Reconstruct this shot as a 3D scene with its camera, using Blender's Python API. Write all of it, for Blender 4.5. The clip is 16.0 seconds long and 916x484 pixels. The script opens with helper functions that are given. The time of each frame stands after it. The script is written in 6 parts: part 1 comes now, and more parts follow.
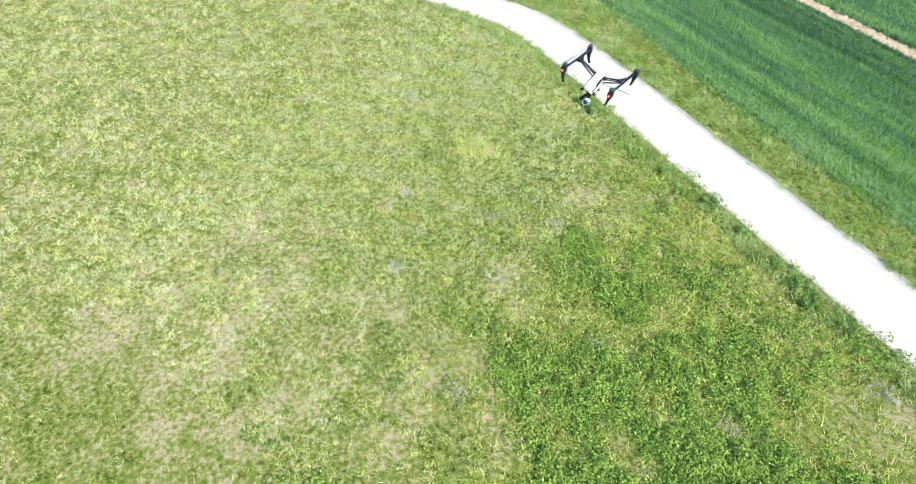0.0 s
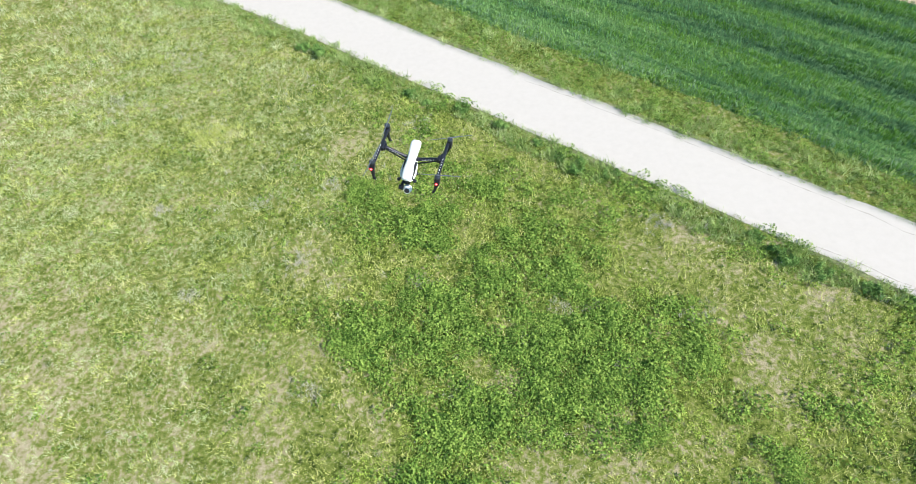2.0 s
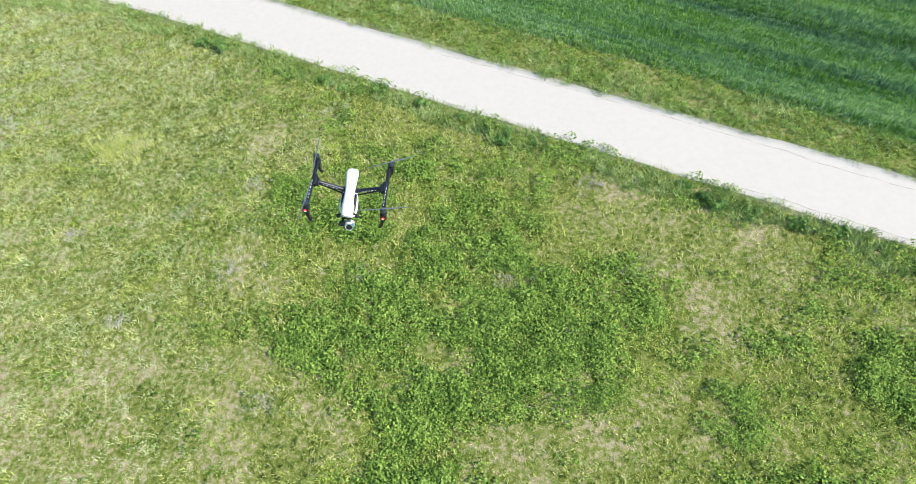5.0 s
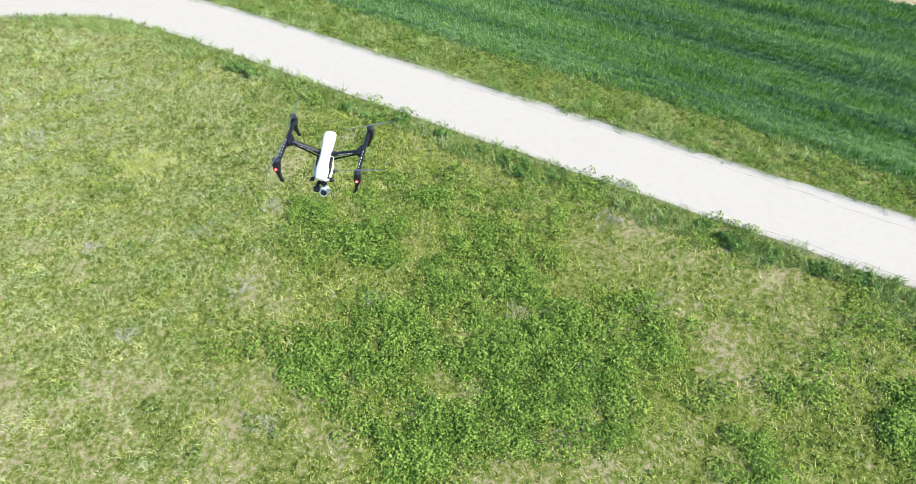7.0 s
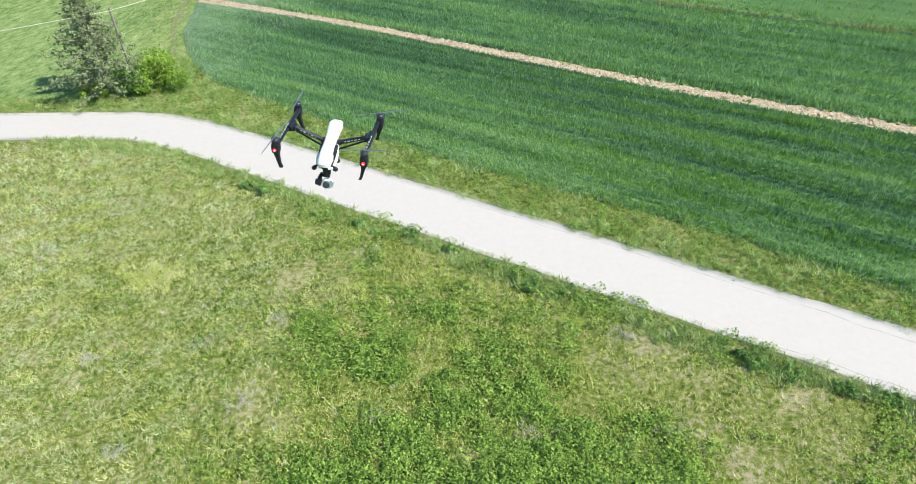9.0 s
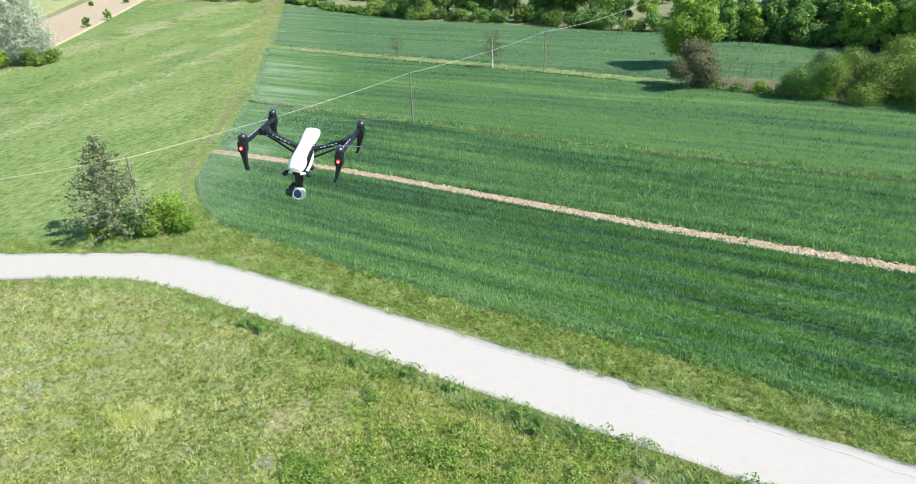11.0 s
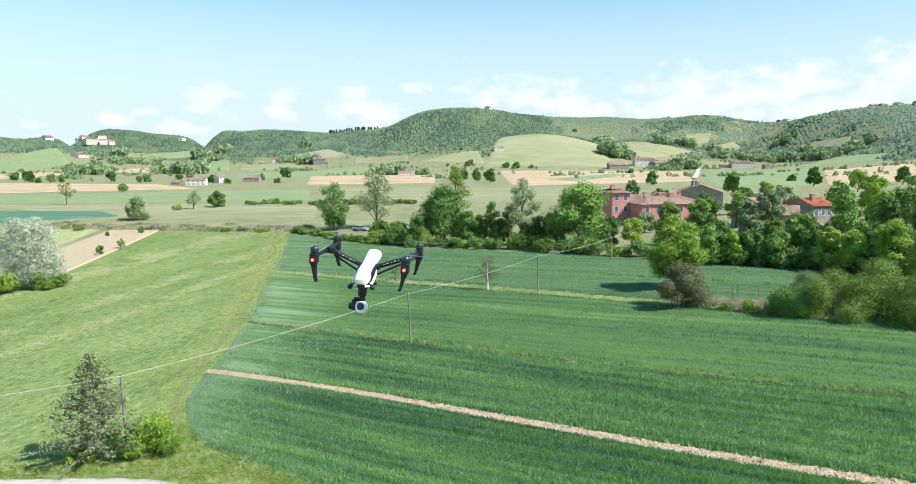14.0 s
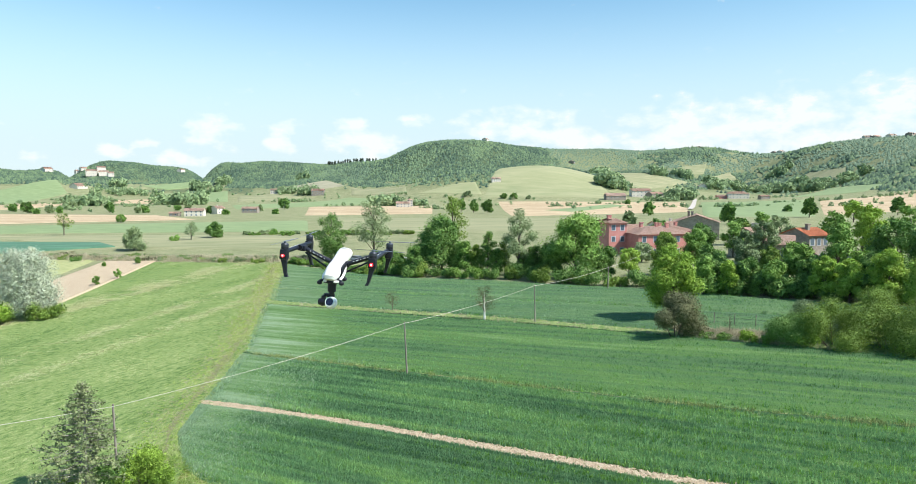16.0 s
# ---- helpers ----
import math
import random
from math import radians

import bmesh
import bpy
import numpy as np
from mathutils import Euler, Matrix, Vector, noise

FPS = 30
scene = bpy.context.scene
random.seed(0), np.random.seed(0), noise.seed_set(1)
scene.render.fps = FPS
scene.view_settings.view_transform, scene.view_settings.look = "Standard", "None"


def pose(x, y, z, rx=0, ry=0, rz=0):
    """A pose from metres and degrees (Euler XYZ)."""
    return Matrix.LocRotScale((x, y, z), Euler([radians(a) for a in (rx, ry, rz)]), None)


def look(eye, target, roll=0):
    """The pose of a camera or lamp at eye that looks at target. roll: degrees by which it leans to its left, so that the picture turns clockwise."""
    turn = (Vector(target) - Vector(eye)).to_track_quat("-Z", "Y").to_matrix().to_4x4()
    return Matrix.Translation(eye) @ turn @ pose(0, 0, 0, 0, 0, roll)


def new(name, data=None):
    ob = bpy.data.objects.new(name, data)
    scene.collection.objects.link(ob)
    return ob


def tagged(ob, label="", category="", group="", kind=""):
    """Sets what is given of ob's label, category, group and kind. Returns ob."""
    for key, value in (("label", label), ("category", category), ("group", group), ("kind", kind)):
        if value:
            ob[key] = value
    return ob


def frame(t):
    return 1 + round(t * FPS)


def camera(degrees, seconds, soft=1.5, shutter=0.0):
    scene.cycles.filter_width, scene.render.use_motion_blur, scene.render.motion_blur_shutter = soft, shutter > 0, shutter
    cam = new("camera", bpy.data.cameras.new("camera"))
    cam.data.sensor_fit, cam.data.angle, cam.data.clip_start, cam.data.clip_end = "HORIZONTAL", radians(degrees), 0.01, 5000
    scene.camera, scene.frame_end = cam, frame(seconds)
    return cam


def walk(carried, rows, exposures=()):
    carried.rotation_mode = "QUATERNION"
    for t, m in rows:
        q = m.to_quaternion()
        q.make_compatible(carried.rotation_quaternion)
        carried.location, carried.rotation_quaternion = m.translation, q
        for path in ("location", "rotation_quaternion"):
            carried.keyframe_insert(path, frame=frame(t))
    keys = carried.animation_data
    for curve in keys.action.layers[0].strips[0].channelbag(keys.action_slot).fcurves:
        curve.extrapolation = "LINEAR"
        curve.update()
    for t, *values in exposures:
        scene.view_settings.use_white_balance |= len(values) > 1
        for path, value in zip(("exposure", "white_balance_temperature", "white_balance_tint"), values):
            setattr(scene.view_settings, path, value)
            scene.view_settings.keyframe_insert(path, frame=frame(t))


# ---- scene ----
cam = camera(69.94, 16.0, soft=0.3, shutter=0.0)
PATH = [
    (0.0, (1.234, -0.912, 21.146), 38.152, -46.237, 0.522),
    (0.5, (0.881, -0.783, 21.235), 28.962, -47.658, 0.274),
    (1.0, (0.624, -0.537, 21.315), 20.830, -49.188, -0.054),
    (1.5, (0.395, -0.180, 21.388), 14.445, -50.858, -0.268),
    (2.0, (0.210, 0.189, 21.463), 9.453, -52.522, -0.393),
    (2.5, (0.053, 0.517, 21.490), 5.533, -53.945, -0.357),
    (3.0, (-0.061, 0.750, 21.488), 2.579, -54.496, -0.217),
    (3.5, (-0.110, 0.860, 21.455), -0.320, -54.873, -0.037),
    (6.0, (0.220, 0.589, 21.137), 0.354, -54.644, 0.009),
    (6.5, (0.284, 0.566, 21.031), 1.959, -53.901, 0.086),
    (7.0, (0.256, 0.569, 20.916), 2.733, -51.537, 0.233),
    (7.5, (0.195, 0.525, 20.780), 3.048, -48.960, 0.370),
    (8.0, (0.199, 0.454, 20.595), 3.370, -46.253, 0.330),
    (10.5, (0.282, 0.339, 19.624), 3.841, -30.426, 0.195),
    (11.0, (0.296, 0.345, 19.478), 3.865, -27.191, 0.153),
    (11.5, (0.312, 0.314, 19.356), 3.849, -23.925, 0.077),
    (12.0, (0.278, 0.284, 19.282), 3.774, -20.682, 0.023),
    (12.5, (0.210, 0.253, 19.233), 3.689, -17.452, 0.025),
    (13.0, (0.165, 0.208, 19.177), 3.575, -14.235, 0.093),
    (13.5, (0.092, 0.133, 19.106), 3.479, -11.002, 0.110),
    (14.0, (0.040, 0.063, 19.061), 3.427, -7.811, 0.101),
    (14.5, (0.038, 0.015, 19.023), 3.365, -4.749, 0.142),
    (15.0, (0.068, -0.007, 18.968), 3.301, -4.254, 0.072),
    (15.5, (0.113, -0.030, 18.920), 3.247, -4.460, 0.034),
    (16.0, (0.187, -0.030, 18.918), 3.242, -5.115, 0.072),
]


def aim(eye, yaw, pitch, roll):
    """The camera's pose from its eye, heading (to the left of +y), tilt and roll."""
    return Matrix.Translation(eye) @ pose(0, 0, 0, 90 + pitch, 0, yaw) @ pose(0, 0, 0, 0, 0, roll)


walk(cam, [(t, aim(eye, yaw, pitch, roll)) for t, eye, yaw, pitch, roll in PATH],
     [(0.0, 0.84), (1.0, 0.73), (2.0, 0.67), (7.0, 0.64), (12.0, 0.64), (16.0, 0.64)])

# ---- world and sun ----
SUN_ELEVATION, SUN_AZIMUTH = 48.0, 110.0   # azimuth clockwise from +y
world = bpy.data.worlds.new("sky")
scene.world = world
world.use_nodes = True
wn = world.node_tree
sky = wn.nodes.new("ShaderNodeTexSky")
sky.sky_type, sky.sun_disc = "NISHITA", False
sky.sun_elevation, sky.sun_rotation = radians(SUN_ELEVATION), radians(SUN_AZIMUTH)
sky.air_density, sky.dust_density, sky.ozone_density = 1.0, 0.0, 1.2
tone = wn.nodes.new("ShaderNodeMix")
tone.data_type, tone.blend_type = "RGBA", "MULTIPLY"
tone.inputs["Factor"].default_value = 1.0
tone.inputs["B"].default_value = (0.8, 1.05, 1.03, 1)
wn.links.new(sky.outputs[0], tone.inputs["A"])
wn.links.new(tone.outputs["Result"], wn.nodes["Background"].inputs[0])
wn.nodes["Background"].inputs[1].default_value = 0.115
sun_data = bpy.data.lights.new("sun", "SUN")
sun_data.energy, sun_data.angle, sun_data.color = 5.0, radians(0.53), (1.0, 0.96, 0.9)
sun = new("sun", sun_data)
_az, _el = radians(SUN_AZIMUTH), radians(SUN_ELEVATION)
_to_sun = Vector((math.sin(_az) * math.cos(_el), math.cos(_az) * math.cos(_el), math.sin(_el)))
sun.matrix_world = look(_to_sun * 200, (0, 0, 0))


# ---- the lie of the land ----
WEST_HILLS = [  # x, y, height, half width across the line of sight
    (-1363, 1394, 44, 110), (-1295, 1458, 41, 90), (-1204, 1469, 30, 90), (-1141, 1519, 30, 90), (-1082, 1561, 38, 60), (-1572, 2437, 53, 90),
    (-1505, 2479, 67, 80), (-1425, 2526, 70, 80), (-1331, 2576, 69, 90), (-1242, 2620, 54, 80), (-766, 1793, 62, 55), (-676, 1776, 53, 70),
    (-602, 1802, 52, 80), (-520, 1807, 45, 80), (-435, 1798, 40, 80), (-346, 1766, 59, 80)]
EAST_HILLS = [
    (-238, 1683, 63, 75), (-168, 1672, 67, 75), (-94, 1697, 80, 80), (-11, 1750, 79, 85), (87, 1848, 80, 100), (199, 1990, 77, 110),
    (327, 2024, 83, 110), (463, 1997, 84, 120), (591, 1963, 82, 110), (698, 1981, 62, 90), (749, 1855, 57, 80), (787, 1730, 67, 90),
    (835, 1651, 55, 90), (885, 1568, 54, 100), (943, 1475, 53, 130), (1017, 1362, 50, 200), (1121, 1279, 48, 260)]
KNOLLS = [(75, 1130, 54, 140), (-75, 1060, 24, 90), (285, 1300, 47, 140), (-830, 1130, 36, 180), (-640, 1400, 28, 180), (-335, 1300, 34, 160), (-180, 1150, 14, 120)]


def smooth(a, b, v):
    u = np.clip((v - a) / (b - a), 0, 1)
    return u * u * (3 - 2 * u)


def height(x, y):
    """The ground's height; takes numbers or arrays."""
    x, y = np.asarray(x, float), np.asarray(y, float)
    z = 0.0732 * 120 * np.tanh(x / 120) * (1 - 0.85 * smooth(80, 260, y)) - 8 * smooth(160, 700, y)
    for hx, hy, a, s in WEST_HILLS + EAST_HILLS:
        d = math.hypot(hx, hy)
        r, t = (x * hx + y * hy) / d - d, (y * hx - x * hy) / d
        z = z + a * np.exp(-(r / (2.6 * s)) ** 2 - (t / s) ** 2)
    for hx, hy, a, s in KNOLLS:
        z = z + a * np.exp(-((x - hx) ** 2 + (y - hy) ** 2) / s ** 2)
    return z


FIELDS = [  # open land on the slopes: the four corners of each field
    [(-775, 919), (-774, 1122), (-681, 1014), (-619, 733)], [(-671, 1208), (-640, 1354), (-582, 1275), (-610, 1189)],
    [(-594, 1126), (-499, 1206), (-389, 940), (-540, 996)], [(-332, 802), (-228, 1025), (-131, 932), (-276, 678)],
    [(-437, 1089), (-365, 1124), (-310, 1048), (-378, 941)], [(-388, 1163), (-323, 1250), (-269, 1174), (-322, 1124)],
    [(-253, 1138), (-141, 1038), (-133, 991), (-231, 1040)], [(-121, 975), (-65, 1002), (-30, 1011), (-16, 948)],
    [(8, 1125), (170, 1118), (172, 925), (-22, 930)], [(220, 1270), (284, 1242), (360, 1220), (224, 1075)]]
MEADOWS = [
    [(419, 962), (595, 1207), (596, 1035), (509, 936)], [(660, 1484), (689, 1490), (720, 1394), (680, 1322)],
    [(469, 1738), (556, 1769), (526, 1695), (486, 1680)], [(516, 1662), (600, 1723), (600, 1657), (520, 1600)]]


def cloudy(p, scale, seed=0):
    """Soft noise between 0 and 1 over plan points."""
    q = p * scale
    z = np.zeros(len(p))
    for k in range(1, 6):
        a = k * 2.4 + seed
        z += np.sin(q[:, 0] * math.cos(a) * k ** 0.8 + q[:, 1] * math.sin(a) * k ** 0.8 + 1.7 * k + seed) / k ** 0.5
    return 0.5 + 0.5 * np.tanh(z * 0.6)


def inside(p, corners):
    """Which plan points lie in a convex field."""
    c = np.array(corners, float)
    e = np.roll(c, -1, 0) - c
    turn = e[:, 0] * (p[:, None, 1] - c[:, 1]) - e[:, 1] * (p[:, None, 0] - c[:, 0])
    return (turn > 0).all(1) | (turn < 0).all(1)


def groves(p):
    """Where the hillsides carry olive groves in place of woods."""
    return (cloudy(p, 0.011, 4) * 0.5 + cloudy(p, 0.027, 9) * 0.5 < 0.34 + 0.3 * smooth(60, 260, p[:, 0])) & (p[:, 0] > -110) & (height(p[:, 0], p[:, 1]) > 42)


def wooded(p):
    """How likely each plan point is to stand in a wood: 0 to 1."""
    rise = height(p[:, 0], p[:, 1]) + 8
    patch = cloudy(p, 0.013, 4) * 0.5 + cloudy(p, 0.036, 9) * 0.5
    d = np.hypot(p[:, 0], p[:, 1])
    want = smooth(16, 36, rise + 16 * (patch - 0.5)) * smooth(850, 1150, d)
    want = np.maximum(want, 0.8 * smooth(0.52, 0.62, patch) * smooth(1000, 1250, d) * smooth(4, 12, rise))
    right = smooth(250, 500, p[:, 0])
    want = want * (1 - right * 0.85 * smooth(0.45, 0.38, cloudy(p, 0.026, 7) * 0.5 + cloudy(p, 0.075, 2) * 0.5))
    want = np.where(groves(p), 0.85 * want, want)
    for c in FIELDS + MEADOWS:
        want = np.where(inside(p, c), 0.0, want)
    return want


# ---- building blocks ----
def mesh_from(name, verts, faces):
    """A mesh from arrays: verts (n, 3); faces (m, k), or a list of such arrays."""
    me = bpy.data.meshes.new(name)
    groups = faces if isinstance(faces, list) else [faces]
    verts = np.asarray(verts, np.float32)
    idx = np.concatenate([np.asarray(g).ravel() for g in groups]).astype(np.int32)
    sizes = np.concatenate([np.full(len(g), np.asarray(g).shape[1]) for g in groups]).astype(np.int32)
    me.vertices.add(len(verts))
    me.vertices.foreach_set("co", verts.ravel())
    me.loops.add(len(idx))
    me.loops.foreach_set("vertex_index", idx)
    me.polygons.add(len(sizes))
    me.polygons.foreach_set("loop_start", np.concatenate([[0], np.cumsum(sizes)[:-1]]).astype(np.int32))
    me.polygons.foreach_set("loop_total", sizes)
    me.update(calc_edges=True)
    return me


def smooth_shade(me):
    me.polygons.foreach_set("use_smooth", np.ones(len(me.polygons), bool))
    return me


def thing(name, verts, faces, material, parent=None, label="", category="", group="", kind="", shade=False):
    me = mesh_from(name, verts, faces)
    if shade:
        smooth_shade(me)
    me.materials.append(material)
    ob = new(name, me)
    ob.parent = parent
    return tagged(ob, label, category, group, kind)


def part(name, bm, material, parent, label="", shade=True):
    """Links a bmesh as one mesh object under a thing or part."""
    me = bpy.data.meshes.new(name)
    bmesh.ops.recalc_face_normals(bm, faces=bm.faces)
    bm.to_mesh(me)
    bm.free()
    if shade:
        smooth_shade(me)
        me.set_sharp_from_angle(angle=radians(38))
    me.materials.append(material)
    ob = new(name, me)
    ob.parent = parent
    return tagged(ob, label)


def empty(name, m, label, category, group=""):
    ob = new(name)
    ob.empty_display_size = 0.2
    ob.matrix_world = m
    return tagged(ob, label, category, group)


def grid_faces(n, m):
    """Quads of a grid of n by m points."""
    i = np.arange((n - 1) * m).reshape(n - 1, m)[:, :-1].ravel()
    return np.stack([i, i + 1, i + m + 1, i + m], 1)


def resample(line, n):
    """n points at even steps along a polyline, rounded at its corners."""
    p = np.asarray(line, float)
    for _ in range(3):
        cut = np.stack([0.75 * p[:-1] + 0.25 * p[1:], 0.25 * p[:-1] + 0.75 * p[1:]], 1).reshape(-1, 2)
        p = np.vstack([p[:1], cut, p[-1:]])
    s = np.concatenate([[0], np.cumsum(np.hypot(*np.diff(p, axis=0).T))])
    t = np.linspace(0, s[-1], n)
    return np.stack([np.interp(t, s, p[:, 0]), np.interp(t, s, p[:, 1])], 1)


def between(low, high, n, m):
    """Plan points of a sheet ruled between two lines: (n, m, 2)."""
    a, b = resample(low, n), resample(high, n)
    v = np.linspace(0, 1, m)[None, :, None]
    return a[:, None] * (1 - v) + b[:, None] * v


def sunk_rim(plan, lift, rim):
    """A lift for sheet() that dips into the ground round the edge."""
    n, m = plan.shape[:2]
    out = np.full((n, m), lift)
    out[0, :] = out[-1, :] = out[:, 0] = out[:, -1] = rim
    return out


def sheet(name, plan, lift, material, skirt=0.0, label="", category="", kind="structure", ripple=0.0):
    """A sheet that lies on the ground along plan points (n, m, 2), lifted, with sides of skirt metres."""
    n, m = plan.shape[:2]
    z = height(plan[..., 0], plan[..., 1]) + lift
    if ripple:
        rng = np.random.default_rng(5)
        z = z + rng.normal(0, ripple, z.shape)
    v = np.dstack([plan, z]).reshape(-1, 3)
    faces = [grid_faces(n, m)]
    if skirt:
        k = np.arange(n * m).reshape(n, m)
        rim = np.concatenate([k[0, :], k[1:, -1], k[-1, -2::-1], k[-2:0:-1, 0]])
        low = v[rim] - (0, 0, skirt)
        j = np.arange(len(rim)) + n * m
        nxt = np.roll(np.arange(len(rim)), -1)
        faces.append(np.stack([rim, rim[nxt], j[nxt], j], 1))
        v = np.vstack([v, low])
    return thing(name, v, faces, material, None, label, category, "", kind, shade=not skirt)


# ---- materials ----
def material(name, stops, scale=4.0, detail=6.0, rough=0.85, bump=0.0, bump_scale=30.0, metal=0.0, spec=0.3, coarse=0.0, coarse_scale=0.2,
             island=0.0, thing_random=0.0, worn=0.0, translucent=0.0, stretch=(1, 1, 1), turn=0.0, coat=0.0):
    """A procedural surface: a noise at two scales runs through the colour stops; grain as bump."""
    m = bpy.data.materials.new(name)
    m.use_nodes = True
    nt, nodes = m.node_tree, m.node_tree.nodes
    bsdf = nodes["Principled BSDF"]
    geo = nodes.new("ShaderNodeNewGeometry")
    mapping = nodes.new("ShaderNodeMapping")
    mapping.vector_type = "TEXTURE"
    mapping.inputs["Scale"].default_value = tuple(1 / v for v in stretch)
    mapping.inputs["Rotation"].default_value = (0, 0, radians(turn))
    tex = nodes.new("ShaderNodeTexCoord")
    nt.links.new(geo.outputs["Position"] if not metal and coat == 0 else tex.outputs["Object"], mapping.inputs["Vector"])
    fine = nodes.new("ShaderNodeTexNoise")
    fine.inputs["Scale"].default_value, fine.inputs["Detail"].default_value, fine.inputs["Roughness"].default_value = scale, detail, 0.65
    nt.links.new(mapping.outputs[0], fine.inputs["Vector"])
    value = fine.outputs["Fac"]

    def mixed(a, b_socket, share, op="ADD"):
        node = nodes.new("ShaderNodeMath")
        node.operation = "MULTIPLY_ADD"
        sub = nodes.new("ShaderNodeMath")
        sub.operation = "SUBTRACT"
        nt.links.new(b_socket, sub.inputs[0])
        sub.inputs[1].default_value = 0.5
        nt.links.new(sub.outputs[0], node.inputs[0])
        node.inputs[1].default_value = share
        nt.links.new(a, node.inputs[2])
        return node.outputs[0]

    if coarse:
        big = nodes.new("ShaderNodeTexNoise")
        big.inputs["Scale"].default_value, big.inputs["Detail"].default_value = coarse_scale, 3.0
        nt.links.new(mapping.outputs[0], big.inputs["Vector"])
        value = mixed(value, big.outputs["Fac"], coarse)
    if island:
        value = mixed(value, geo.outputs["Random Per Island"], island)
    if thing_random:
        info = nodes.new("ShaderNodeObjectInfo")
        value = mixed(value, info.outputs["Random"], thing_random)
    if worn:
        spots = nodes.new("ShaderNodeAttribute")
        spots.attribute_name = "worn"
        value = mixed(value, spots.outputs["Fac"], worn)
    ramp = nodes.new("ShaderNodeValToRGB")
    el = ramp.color_ramp.elements
    while len(el) < len(stops):
        el.new(0.5)
    for e, (p, c) in zip(el, stops):
        e.position, e.color = p, c
    nt.links.new(value, ramp.inputs["Fac"])
    nt.links.new(ramp.outputs["Color"], bsdf.inputs["Base Color"])
    bsdf.inputs["Roughness"].default_value = rough
    bsdf.inputs["Metallic"].default_value = metal
    bsdf.inputs["Specular IOR Level"].default_value = spec
    bsdf.inputs["Coat Weight"].default_value = coat
    if bump:
        grain = nodes.new("ShaderNodeTexNoise")
        grain.inputs["Scale"].default_value, grain.inputs["Detail"].default_value = bump_scale, 5.0
        nt.links.new(mapping.outputs[0], grain.inputs["Vector"])
        node = nodes.new("ShaderNodeBump")
        node.inputs["Strength"].default_value, node.inputs["Distance"].default_value = bump, 1.0 / bump_scale
        nt.links.new(grain.outputs["Fac"], node.inputs["Height"])
        nt.links.new(node.outputs[0], bsdf.inputs["Normal"])
    if translucent:
        thin = nodes.new("ShaderNodeBsdfTranslucent")
        nt.links.new(ramp.outputs["Color"], thin.inputs["Color"])
        mix = nodes.new("ShaderNodeMixShader")
        mix.inputs[0].default_value = translucent
        nt.links.new(bsdf.outputs[0], mix.inputs[1])
        nt.links.new(thin.outputs[0], mix.inputs[2])
        nt.links.new(mix.outputs[0], nodes["Material Output"].inputs["Surface"])
    return m


def plain(name, colour, rough=0.5, metal=0.0, spec=0.5, coat=0.0):
    """A smooth made surface with slight wear."""
    dark = tuple(c * 0.85 for c in colour[:3]) + (1,)
    return material(name, [(0.3, dark), (0.7, colour)], scale=18, rough=rough, metal=metal, spec=spec, coat=coat or 0.001, bump=0.02, bump_scale=300)


def rgb(r, g, b):
    return (r, g, b, 1)


MEADOW = material("meadow_soil", [(0.02, rgb(0.055, 0.09, 0.055)), (0.25, rgb(0.135, 0.16, 0.078)), (0.45, rgb(0.203, 0.222, 0.116)), (0.6, rgb(0.268, 0.27, 0.15)), (0.8, rgb(0.362, 0.33, 0.22))],
                  scale=1.6, detail=12, worn=-0.85, coarse=0.5, coarse_scale=0.12, bump=0.8, bump_scale=9, rough=0.95, spec=0.1)
GRAVEL = material("white_gravel", [(0.3, rgb(0.46, 0.422, 0.385)), (0.5, rgb(0.475, 0.438, 0.4)), (0.75, rgb(0.49, 0.453, 0.415))],
                  scale=3.2, detail=10, coarse=0.08, coarse_scale=0.35, bump=0.15, bump_scale=45, rough=0.95, spec=0.1)
CRACK = material("road_crack", [(0.3, rgb(0.26, 0.24, 0.21)), (0.7, rgb(0.36, 0.33, 0.29))], scale=4, rough=0.95)
VERGE_EARTH = material("verge_earth", [(0.3, rgb(0.11, 0.135, 0.055)), (0.7, rgb(0.26, 0.26, 0.14))], scale=6, bump=0.6, bump_scale=20, rough=0.95, spec=0.1)
# Kept darker than the blades: shade between the rows, put into the colour.
WHEAT_BED = material("wheat_canopy", [(0.3, rgb(0.05, 0.11, 0.045)), (0.45, rgb(0.075, 0.15, 0.057)), (0.58, rgb(0.085, 0.17, 0.045)), (0.7, rgb(0.13, 0.22, 0.085)), (0.95, rgb(0.25, 0.34, 0.21))], worn=0.55,
                     scale=0.55, detail=6, coarse=0.6, coarse_scale=0.12, bump=1.0, bump_scale=9, rough=0.9, spec=0.15, stretch=(0.07, 1.9, 1), turn=-27.5)
# Paler, bluer canopy of the far plots stands for grazing light.
WHEAT_FAR_LIT = material("far_lit_wheat_canopy", [(0.33, rgb(0.055, 0.115, 0.06)), (0.45, rgb(0.08, 0.155, 0.076)), (0.57, rgb(0.09, 0.175, 0.07)), (0.7, rgb(0.12, 0.2, 0.085)), (0.95, rgb(0.17, 0.255, 0.155))], worn=0.5,
                      scale=0.8, detail=4, coarse=0.7, coarse_scale=0.14, bump=1.0, bump_scale=9, rough=0.9, spec=0.15, stretch=(0.04, 3.2, 1), turn=-29)
